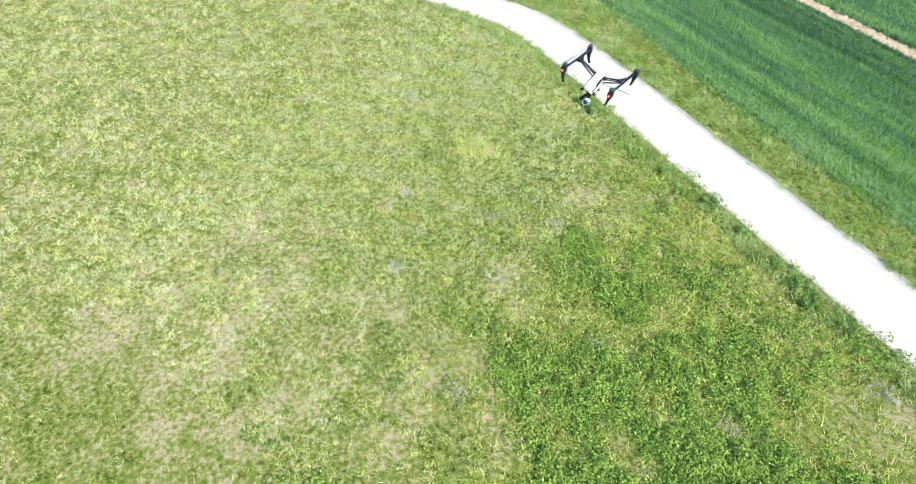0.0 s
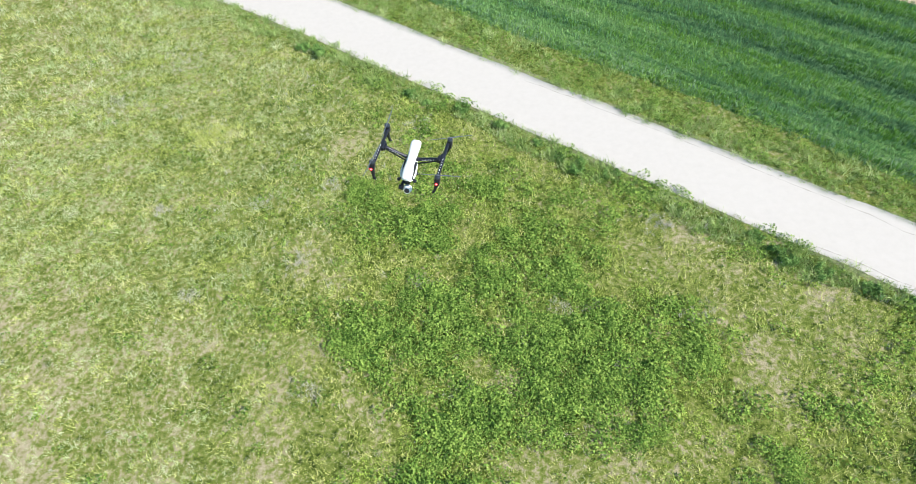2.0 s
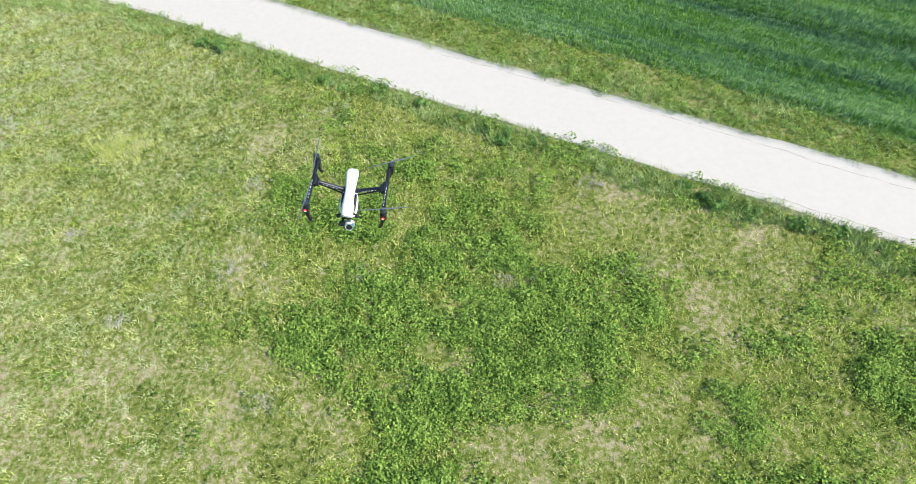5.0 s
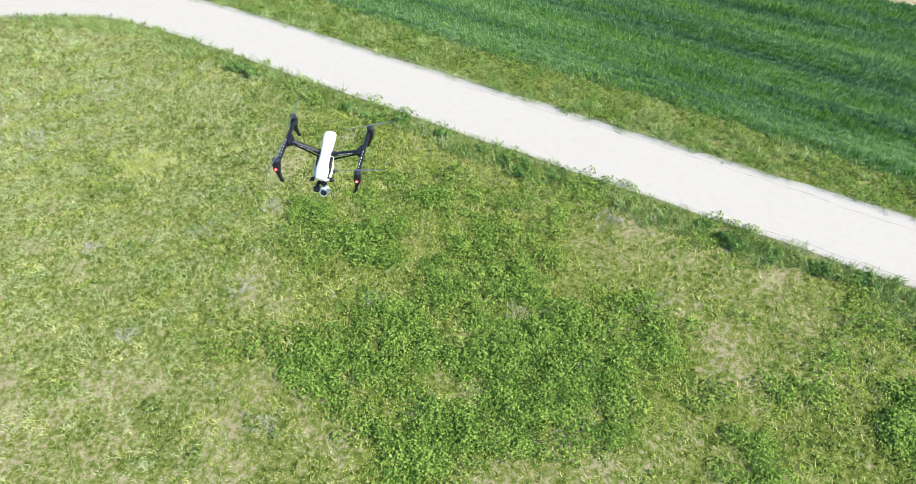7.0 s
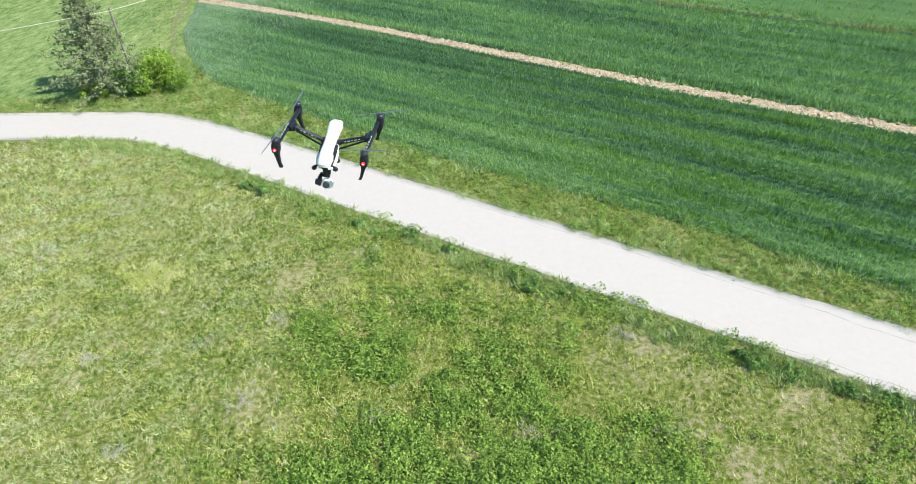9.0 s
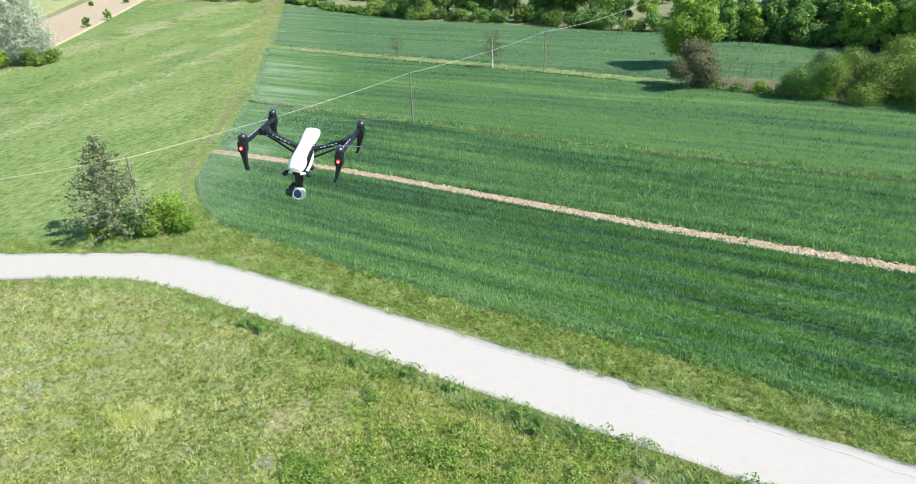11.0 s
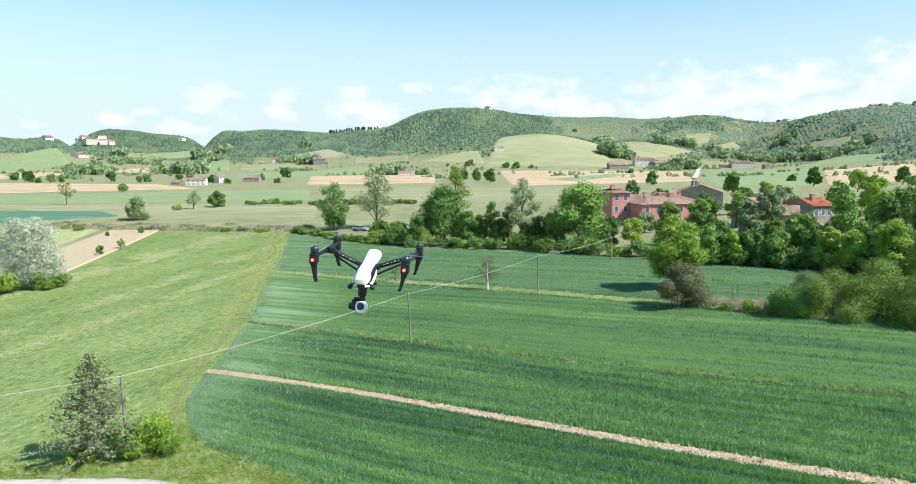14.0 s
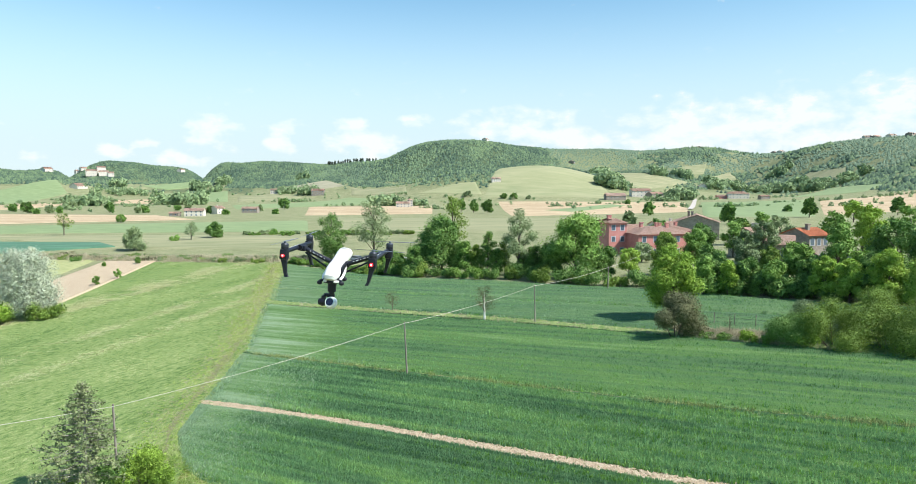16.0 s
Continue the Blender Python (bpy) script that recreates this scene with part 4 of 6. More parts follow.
                    rows.append([bm.verts.new(turn @ Vector((r, w, k))), bm.verts.new(turn @ Vector((r, -w, -k))), bm.verts.new(turn @ Vector((r, -w * 0.9, -k - 0.0012))), bm.verts.new(turn @ Vector((r, w * 0.9, k - 0.0012)))])
                for p0, p1 in zip(rows, rows[1:]):
                    for k in range(4):
                        bm.faces.new((p0[k], p0[(k + 1) % 4], p1[(k + 1) % 4], p1[k]))
                bm.faces.new(rows[-1])
            part("propeller", bm, BLADE, d, "thin grey two-bladed propeller", shade=False)
    # gimbal and its camera under the nose
    bm = block(bmesh.new(), (0, -0.075, -0.118), (0.062, 0.062, 0.012), 0.004)
    tube(bm, (0, -0.078, -0.112), (0, -0.078, -0.165), 0.021, 0.019, 16)
    part("gimbal_mount", bm, BLACK_SHELL, d, "black gimbal mount")
    for x, y, z in ((-0.05, -0.108, -0.122), (0.05, -0.1, -0.118), (0.046, -0.045, -0.108), (-0.046, -0.045, -0.11)):
        bm = ball(bmesh.new(), (x, y, z), 0.0125, (1, 1, 0.85), 12)
        tube(bm, (x, y, z + 0.008), (x * 0.5, y * 0.8 - 0.015, z + 0.016), 0.0055)
        part("damper", bm, BLACK_SHELL, d, "round rubber damper")
    bm = tube(bmesh.new(), (0, -0.078, -0.165), (0, -0.078, -0.182), 0.012, 0.012, 12)
    block(bm, (-0.012, -0.07, -0.185), (0.05, 0.018, 0.016), 0.005)
    block(bm, (-0.034, -0.085, -0.208), (0.014, 0.034, 0.05), 0.005)
    part("gimbal_yoke", bm, BLACK_SHELL, d, "black gimbal yoke")
    c = Vector((0.006, -0.094, -0.214))
    ahead = Vector((0, -math.cos(radians(20)), math.sin(radians(20))))
    cam_body = part("camera_ball", ball(bmesh.new(), c, 0.028, (1, 0.95, 1), 24), WHITE_SHELL, d, "round white camera head")
    part("lens_ring", tube(bmesh.new(), c + ahead * 0.012, c + ahead * 0.029, 0.0235, 0.0215, 24), WHITE_SHELL, cam_body)
    part("lens", tube(bmesh.new(), c + ahead * 0.027, c + ahead * 0.0305, 0.0185, 0.0165, 24), LENS_GLASS, cam_body, "dark glass lens")
    part("tilt_motor", tube(bmesh.new(), (-0.024, -0.094, -0.214), (-0.052, -0.094, -0.214), 0.0165, 0.015, 18), BLACK_SHELL, d, "black tilt motor")
    return d


build_drone(Matrix.Translation((-0.542, 2.985, 18.589)) @ pose(0, 0, 0, 1.9, 5.0, -4.0))


# ---- trees and bushes ----
BARK = material("bark", [(0.3, rgb(0.07, 0.055, 0.04)), (0.7, rgb(0.2, 0.17, 0.13))], scale=3, detail=8, stretch=(1, 1, 0.25), bump=0.8, bump_scale=12, rough=0.95, spec=0.1)
GREY_BARK = material("grey_bark", [(0.3, rgb(0.2, 0.175, 0.15)), (0.7, rgb(0.4, 0.37, 0.33))], scale=3, detail=8, bump=0.6, bump_scale=12, rough=0.95, spec=0.1)
WHITEWASH = material("whitewashed_bark", [(0.3, rgb(0.5, 0.48, 0.44)), (0.7, rgb(0.72, 0.7, 0.66))], scale=5, bump=0.5, bump_scale=12, rough=0.95)


def leaf_material(name, dark, mid, light, translucent=0.09):
    return material(name, [(0.2, rgb(*dark)), (0.5, rgb(*mid)), (0.82, rgb(*light))], scale=0.9, detail=4, island=0.32, thing_random=0.2, rough=0.6, spec=0.2, translucent=translucent)


LEAF = {
    "green": leaf_material("green_leaf", (0.052, 0.111, 0.021), (0.158, 0.288, 0.054), (0.31, 0.465, 0.118)),
    "dark": leaf_material("dark_leaf", (0.031, 0.069, 0.016), (0.122, 0.235, 0.052), (0.244, 0.381, 0.103)),
    "lime": leaf_material("lime_leaf", (0.085, 0.153, 0.018), (0.262, 0.409, 0.056), (0.437, 0.579, 0.131), 0.25),
    "grey": leaf_material("grey_green_leaf", (0.095, 0.142, 0.061), (0.202, 0.274, 0.122), (0.369, 0.44, 0.233)),
    "silver": leaf_material("silver_leaf", (0.36, 0.41, 0.29), (0.46, 0.51, 0.38), (0.56, 0.6, 0.47), 0.25),
    "russet": leaf_material("russet_leaf", (0.045, 0.05, 0.022), (0.105, 0.115, 0.05), (0.19, 0.195, 0.095)),
    "olive": leaf_material("olive_leaf", (0.07, 0.122, 0.02), (0.165, 0.255, 0.043), (0.285, 0.39, 0.082)),
    "cypress": leaf_material("cypress_leaf", (0.04, 0.062, 0.045), (0.065, 0.09, 0.06), (0.1, 0.13, 0.085), 0.05),
    "needle": leaf_material("needle", (0.075, 0.105, 0.05), (0.16, 0.2, 0.09), (0.29, 0.33, 0.16), 0.1),
}


def leaves(rng, centres, size, out=None):
    """One triangle a leaf or spray at the centres: verts and faces."""
    n = len(centres)
    nrm = rng.normal(0, 1, (n, 3))
    if out is not None:
        nrm += out * 1.9
    nrm[:, 2] += 0.4
    nrm /= np.linalg.norm(nrm, axis=1)[:, None]
    u = np.cross(nrm, rng.normal(0, 1, (n, 3)))
    u /= np.linalg.norm(u, axis=1)[:, None]
    w = np.cross(nrm, u)
    s = size * rng.uniform(0.6, 1.35, n)[:, None] / 2
    v = np.stack([centres - u * s * 1.1, centres + u * s * 0.6 - w * s * 0.75, centres + u * s * 0.6 + w * s * 0.75], 1).reshape(-1, 3)
    return v, np.arange(n)[:, None] * 3 + (0, 1, 2)


def limb(path, radii, seg=6):
    """A tapered limb through the points."""
    v, f = [], []
    path = [np.asarray(p, float) for p in path]
    for i, (p, r) in enumerate(zip(path, radii)):
        d = path[min(i + 1, len(path) - 1)] - path[max(i - 1, 0)]
        d /= np.linalg.norm(d) + 1e-9
        a = np.cross(d, (0.31, 0.95, 0.1))
        a /= np.linalg.norm(a)
        b = np.cross(d, a)
        for k in range(seg):
            t = 2 * math.pi * k / seg
            v.append(p + r * (math.cos(t) * a + math.sin(t) * b))
    for i in range(len(path) - 1):
        for k in range(seg):
            f.append((i * seg + k, i * seg + (k + 1) % seg, (i + 1) * seg + (k + 1) % seg, (i + 1) * seg + k))
    return np.array(v), np.array(f)


def joined(pieces):
    v, f, n = [], [], 0
    for a, b in pieces:
        v.append(a)
        f.append(b + n)
        n += len(a)
    return np.concatenate(v), np.concatenate(f)


def tree(name, x, y, tall, wide, leaf, seed, label, count=2600, size=0.42, bare=0.16, lobes=11, shape=1.0, hollow=0.55, category="tree", group="", bark=None, trunk=None):
    """A tree: tapered trunk and limbs, and a crown of leaf clumps in uneven lobes. shape: over 1 narrows the top."""
    rng = np.random.default_rng(seed)
    wide, tall = wide * 0.84, tall * 0.95
    fine = math.hypot(x, y) < 190
    count, size = int(count * (2.6 if fine else 1.5)), size * (0.78 if fine else 1.12)
    at = empty(name, Matrix.Translation((x, y, float(height(x, y)) - 0.05)), label, category, group)
    base = tall * bare
    r0 = trunk or max(0.05, tall * 0.02)
    centre, pieces = [], []
    top = np.array([rng.normal(0, wide * 0.03), rng.normal(0, wide * 0.03), tall * 0.82])
    pieces.append(limb([(0, 0, -0.1), (rng.normal(0, 0.05), rng.normal(0, 0.05), base), top * (0.5, 0.5, 0.55), top], [r0 * 1.25, r0, r0 * 0.6, r0 * 0.12], 7))
    for k in range(lobes):
        q = (k + 0.5) / lobes
        z = base + (tall - base) * (0.12 + 0.8 * q)
        profile = math.sin(math.pi * min(1, (0.18 + 0.74 * q)) ** shape) ** 0.7
        a = k * 2.4 + rng.uniform(-0.5, 0.5)
        r = wide * 0.5 * profile * rng.uniform(0.35, 0.78)
        c = np.array([r * math.cos(a), r * math.sin(a), z])
        rad = np.array([1, 1, 0.8]) * min(wide * 0.27, tall * 0.3) * rng.uniform(0.65, 1.15) * (0.5 + 0.5 * profile)
        centre.append((c, rad))
        start = np.array([0, 0, max(base * 0.8, z - wide * 0.35)])
        pieces.append(limb([start, start * 0.45 + c * 0.55 + (0, 0, 0.05 * tall * rng.uniform(-1, 0.6)), c], [r0 * 0.45, r0 * 0.28, r0 * 0.06], 5))
    if bark:
        thing("trunk", *pieces[0], bark, at, "whitewashed trunk", shade=True)
        thing("limbs", *joined(pieces[1:]), BARK, at, shade=True)
    else:
        thing("trunk", *joined(pieces), BARK, at, shade=True)
    vol = np.array([np.prod(r) ** 0.75 for _, r in centre])
    pick = rng.choice(len(centre), count, p=vol / vol.sum())
    d = rng.normal(0, 1, (count, 3))
    d /= np.linalg.norm(d, axis=1)[:, None]
    rr = hollow + (1 - hollow) * rng.uniform(0, 1, count) ** 0.7
    rr *= 1 + 0.16 * np.sin(d[:, 0] * 7 + pick) * np.cos(d[:, 1] * 6 - pick) + rng.normal(0, 0.06, count)
    c = np.array([centre[k][0] for k in pick]) + d * rr[:, None] * np.array([centre[k][1] for k in pick])
    ok = c[:, 2] > 0.12 * base + 0.1
    crown = [leaves(rng, c[ok], size * 0.85, d[ok])]
    if hollow > 0.4:
        k = count // 4
        inner = np.array([centre[i][0] for i in pick[:k]]) + d[:k] * rng.uniform(0.25, 0.66, (k, 1)) * np.array([centre[i][1] for i in pick[:k]])
        crown.append(leaves(rng, inner, size * 2.4))
    v, f = joined(crown)
    thing("crown", v, f, LEAF[leaf], at)
    return at


def bush(x, y, tall, wide, leaf, seed, label="leafy green bush at the field's edge", count=900, size=0.3, group="", name="bush", depth=1.0):
    """A bush: short stems and a low uneven crown down to the ground."""
    rng = np.random.default_rng(seed)
    at = empty(name, Matrix.Translation((x, y, float(height(x, y)) - 0.05)), label, "bush", group)
    count, size = int(count * 1.75), size * 0.98
    n = max(5, int(wide / tall * 6))
    stems, cs, rs = [], [], []
    for k in range(n):
        a, r = rng.uniform(0, 2 * math.pi), wide * 0.38 * math.sqrt(rng.uniform(0, 1))
        c = np.array([r * math.cos(a), r * math.sin(a) * depth, tall * rng.uniform(0.2, 0.68)])
        cs.append(c)
        rs.append(np.array([1, 1, 0.9]) * min(tall * 0.42, wide * 0.35) * rng.uniform(0.6, 1.1))
        stems.append(limb([(c[0] * 0.3, c[1] * 0.3, -0.1), c * (0.8, 0.8, 0.5), c], [0.012 * tall, 0.008 * tall, 0.003 * tall], 5))
    v, f = joined(stems)
    thing("trunk", v, f, BARK, at)
    pick = rng.integers(0, n, count)
    d = rng.normal(0, 1, (count, 3))
    d /= np.linalg.norm(d, axis=1)[:, None]
    rr = 0.6 + 0.4 * rng.uniform(0, 1, count) + rng.normal(0, 0.07, count)
    c = np.array(cs)[pick] + d * rr[:, None] * np.array(rs)[pick]
    ok = c[:, 2] > 0.02
    k = count // 5
    inner = np.array(cs)[pick[:k]] + d[:k] * rng.uniform(0.2, 0.55, (k, 1)) * np.array(rs)[pick[:k]]
    v, f = joined([leaves(rng, c[ok], size * 0.9, d[ok]), leaves(rng, inner[inner[:, 2] > 0.05], size * 2.2)])
    thing("crown", v, f, LEAF[leaf], at)
    return at


def conifer(x, y, tall, wide, seed):
    """A shaggy conifer: a straight trunk, drooping boughs in whorls, needle sprays along them."""
    rng = np.random.default_rng(seed)
    at = empty("conifer", Matrix.Translation((x, y, float(height(x, y)) - 0.05)), "shaggy grey-green conifer with bare twigs beside the road", "tree")
    pieces = [limb([(0, 0, -0.1), (0.05, 0, tall * 0.4), (0.02, 0.05, tall)], [0.16, 0.11, 0.015], 7)]
    sprays = []
    for k in range(120):
        q = (k + rng.uniform(0, 1)) / 120
        z = tall * (0.08 + 0.9 * q)
        reach = wide * 0.54 * ((1 - q) ** 0.95 + 0.05) * rng.uniform(0.65, 1.12)
        if q < 0.1:
            reach *= 0.8
        a = k * 2.4 + rng.uniform(-0.4, 0.4)
        d = np.array([math.cos(a), math.sin(a), 0])
        tip = d * reach + (0, 0, z + reach * rng.uniform(-0.1, 0.22))
        mid = d * reach * 0.5 + (0, 0, z + reach * 0.02)
        pieces.append(limb([(0, 0, z), mid, tip], [0.04, 0.028, 0.01], 4))
        m = int(16 + 66 * reach / wide * 2)
        t = rng.uniform(0.22, 1.05, m)[:, None]
        p = np.where(t < 0.5, mid * t * 2 + np.array([0, 0, z]) * (1 - t * 2), mid * (2 - 2 * t) + tip * (2 * t - 1))
        sprays.append(p + rng.normal(0, 0.14, (m, 3)) * (1, 1, 0.7))
    v, f = joined(pieces)
    thing("trunk", v, f, GREY_BARK, at, shade=True)
    c = np.concatenate(sprays)
    v, f = leaves(rng, c, 0.2)
    thing("crown", v, f, LEAF["needle"], at)
    return at


def all_trees():
    conifer(-27.3, 41.2, 7.6, 7.3, 1)
    bush(-23.2, 41.3, 2.9, 4.2, "lime", 2, "bright green leafy bush under the conifer", 4200, 0.15)
    bush(-25.6, 41.3, 2.3, 2.8, "dark", 3, "dark green bush at the conifer's foot", 2400, 0.15)
    bush(-28.3, 41.0, 1.1, 2.6, "lime", 4, "low bright green weeds below the conifer", 900, 0.16)
    # along the back of the fields
    tree("tree", -43.5, 172, 14, 10.5, "dark", 10, "tall half-bare tree wrapped in dark ivy", 2000, 0.55, 0.12, 12, 0.9, 0.35)
    bush(-43.3, 171.5, 9, 6, "dark", 11, "dark ivy growth round the tall tree's trunk", 1300, 0.5)
    tree("tree", -32.4, 174, 16.5, 12, "grey", 12, "tall airy grey-green tree behind the wheat", 2300, 0.55, 0.15, 13, 0.9, 0.3)
    tree("tree", -11.5, 142, 13, 13.5, "dark", 13, "dense broad dark green tree with low boughs", 5600, 0.5, 0.06, 16, 0.85, 0.6)
    tree("tree", -10.0, 156, 18, 9, "olive", 14, "tall thin-crowned tree rising behind the others", 1500, 0.5, 0.3, 10, 0.8, 0.25)
    tree("poplar", -1.2, 135, 10, 4.6, "green", 15, "narrow light green poplar", 1900, 0.4, 0.04, 20, 0.9, 0.4)
    tree("tree", 2.2, 134, 8.5, 5.5, "olive", 16, "slender pale green young tree", 1300, 0.42, 0.1, 9, 1, 0.4)
    tree("tree", 5.0, 131, 14.5, 8.5, "grey", 17, "tall airy tree with a pale trunk", 2200, 0.45, 0.2, 12, 0.9, 0.3)
    tree("tree", 15.5, 125, 12.6, 14.5, "green", 18, "broad round bright green tree at the field's end", 4600, 0.48, 0.16, 17, 0.8, 0.6)
    tree("tree", 24.6, 120, 6, 5, "lime", 19, "small bright green tree by the ditch", 1200, 0.38, 0.2)
    tree("lime_tree", 22.8, 83.5, 9.8, 8.4, "lime", 20, "yellow-green leafy tree at the plot's end", 4600, 0.36, 0.1, 15, 0.85, 0.5)
    bush(20.6, 74.2, 5.9, 5.6, "russet", 21, "dense brownish dark green round bush between the plots", 8500, 0.2)
    for k, (x, y, h, w, leaf) in enumerate([(-17, 138, 7, 6.5, "dark"), (-6, 136.5, 8, 6.5, "green"), (8.5, 130.5, 6.5, 6.5, "dark"), (11.5, 128, 7, 7, "dark"), (20.5, 122, 6.5, 6.5, "dark"), (-22, 142.5, 5.5, 7, "dark"), (-27, 150, 5, 7, "green"), (-3.6, 135.5, 7, 4.5, "olive"), (0.6, 133.2, 6, 5, "green"), (6.0, 131.5, 5, 5, "green")]):
        tree("tree", x, y, h, w, leaf, 80 + k, "low bushy tree in the row behind the wheat", 1700, 0.36, 0.04, 11, 0.9, 0.5, group="row trees")
    rng = np.random.default_rng(5)
    # hedge at the back of the wheat
    for k in range(34):
        q = k / 33
        line = resample(BACK, 100)
        i = int(22 + q * 60)
        x, y = line[i] + (rng.normal(0, 0.8), 1.5 + rng.uniform(0, 2.5))
        bush(x, y, rng.uniform(2.2, 4.4), rng.uniform(3.5, 5.5), ("dark", "dark", "green", "dark", "olive")[int(rng.integers(0, 5))], 100 + k, "leafy hedge bush along the ditch behind the wheat", 950, 0.28, "hedge bushes")
    for k in range(22):
        line = resample(BACK, 100)
        x, y = line[2 + k] + (rng.normal(0, 0.6), 1.5 + rng.uniform(0, 2.0))
        bush(x, y, rng.uniform(1.0, 2.2), rng.uniform(3, 5), ("green", "dark", "olive")[k % 3], 180 + k, "low scrubby hedge bush at the wheat's far end", 420, 0.34, "scrub bushes")
    # thicket at the right of the fields
    for k, (x, y, h, w, leaf) in enumerate([(30.5, 69, 4.3, 6.4, "dark"), (34.5, 67, 5.3, 7.5, "olive"), (38.5, 64.5, 5.4, 8, "olive"), (43, 61.5, 5.6, 8, "olive"), (47.5, 58.5, 5.6, 8, "olive"),
                                            (33.5, 70.5, 5.3, 5, "grey"), (39, 69, 6.1, 7, "olive"), (45, 66, 6.4, 8, "olive"), (52, 56, 5.6, 8, "olive")]):
        bush(x, y, h, w, leaf, 140 + k, "large olive-green thicket bush beside the wheat", 10500, 0.135, "thicket bushes")
    for k, (x, y, h, w) in enumerate([(25.2, 71.2, 1.4, 1.8), (27.2, 69.8, 1.6, 1.8), (28.6, 68.6, 2.1, 1.5), (31.6, 66.6, 1.8, 2.2), (23.6, 72.6, 1.0, 1.6)]):
        bush(x, y, h, w, ("green", "lime")[k % 2], 160 + k, "small green shrub on the ditch bank", 420, 0.2, "ditch shrubs")
    # wood behind the right-hand plots
    wood = [(31.1, 98.2, 6.7, 4.0, "green"), (39.4, 104.8, 9.7, 5.4, "grey"), (34.2, 100.3, 6.7, 5.2, "dark"), (44.2, 98.6, 7.8, 6.4, "green"), (42.8, 103.5, 6.8, 4.5, "olive"), (47.9, 93.5, 10.7, 7.7, "green"), (52.3, 129.9, 9.6, 6.4, "grey"), (71.9, 131.7, 11.6, 6.2, "lime"), 
            (57.4, 96.2, 10.9, 8.8, "dark"), (48.7, 82.8, 8.1, 5.4, "lime"), (54.3, 84.0, 11.2, 9.0, "dark"), (55.5, 77.1, 11.2, 8.6, "green"), (37.8, 124.4, 8.5, 7.4, "green"), (36.2, 112.3, 6.7, 4.9, "dark"), (31.6, 121.0, 8.2, 6.3, "olive"), (37.4, 97.1, 5.7, 4.8, "dark"), 
            (40.2, 94.8, 5.5, 5.3, "green"), (44.2, 93.1, 6.0, 5.5, "dark"), (44.4, 89.6, 6.6, 4.8, "lime"), (46.1, 86.5, 6.3, 5.0, "lime"), (34.3, 97.1, 5.5, 3.8, "lime"), (48.1, 85.4, 7.5, 5.0, "dark"), (49.7, 77.4, 8.1, 6.0, "lime"), (52.8, 114.4, 5.0, 5.6, "green")]
    for k, (x, y, h, w, leaf) in enumerate(wood):
        what = {"lime": "bright lime-green", "green": "mid-green", "dark": "dark green", "grey": "grey-green", "olive": "olive-green"}[leaf]
        tree("tree", x, y, h, w, leaf, 200 + k, what + " broadleaf tree in the wood by the village", 2300, 0.42, 0.1, 12, 0.9, 0.5, group="wood trees")
    for k in range(18):
        q = k / 17
        x, y = 29 + 36 * q + rng.normal(0, 0.8), 104 - 31 * q + rng.normal(0, 0.8)
        bush(x, y, rng.uniform(2.5, 4.5), rng.uniform(4, 6), ("dark", "dark", "green", "dark")[k % 4], 240 + k, "dense understorey bush along the wood's edge", 900, 0.36, "wood-edge bushes")
    # round the village
    for k, (x, y, h, w, leaf) in enumerate([(175, 330, 12, 11, "lime"),
                                            (38, 148, 6.5, 6, "olive"), (47, 150, 8, 7, "dark"), (52, 145, 8.5, 7, "green"), (57, 150, 8, 6, "olive"), (68, 160, 9, 8, "grey"), (76, 150, 10, 9, "green"), (70.5, 126, 12, 8, "lime"),
                                            (80, 130, 11, 9, "green"), (85, 118, 13, 10, "dark"), (88, 105, 13, 10, "green"), (66, 180, 8, 7, "dark"), (80, 200, 9, 8, "green"), (118, 345, 5, 6, "green"), (22, 158, 6, 6, "olive"), (52, 210, 7, 7, "dark"), (32, 143, 4.5, 6, "grey")]):
        tree("tree", x, y, h, w, leaf, 300 + k, "leafy garden tree among the village houses", 1100 if y < 250 else 700, 0.5 if y < 250 else 0.8, 0.12, 10, 0.9, 0.45, group="village trees")
    # meadow and plain on the other side
    tree("willow", -82.2, 109.5, 13.6, 14.5, "silver", 30, "large silvery willow at the meadow's edge", 8500, 0.31, 0.02, 22, 0.85, 0.55)
    bush(-84, 105, 4, 8, "lime", 31, "yellow-green shrubs below the willow", 1500, 0.35)
    bush(-78, 108.5, 3.4, 6, "olive", 32, "green shrubs below the willow", 1200, 0.35)
    bush(-90, 106, 5, 8, "olive", 33, "green shrubs below the willow", 1200, 0.35)
    tree("tree", -114.2, 200.5, 7.6, 10, "grey", 34, "round grey-green tree standing in the pasture", 1800, 0.5, 0.08, 12, 0.8)
    tree("tree", -109, 229, 7.6, 6.5, "grey", 35, "thin half-bare tree by a fence", 420, 0.45, 0.2, 9, 0.9, 0.3)
    tree("tree", -104, 237, 6.4, 8.5, "dark", 36, "round dark green tree in the pasture", 1700, 0.55, 0.05, 12, 0.8)
    bush(-113, 226, 2.6, 5, "green", 37, "low green bush by the fence", 500, 0.45)
    tree("tree", -170, 249, 9.5, 8, "olive", 38, "sparse budding tree on the plain", 420, 0.5, 0.3, 9, 0.9, 0.2)
    tree("tree", -214, 363, 5, 6.5, "green", 39, "small green tree on ploughed land", 600, 0.6, 0.1)
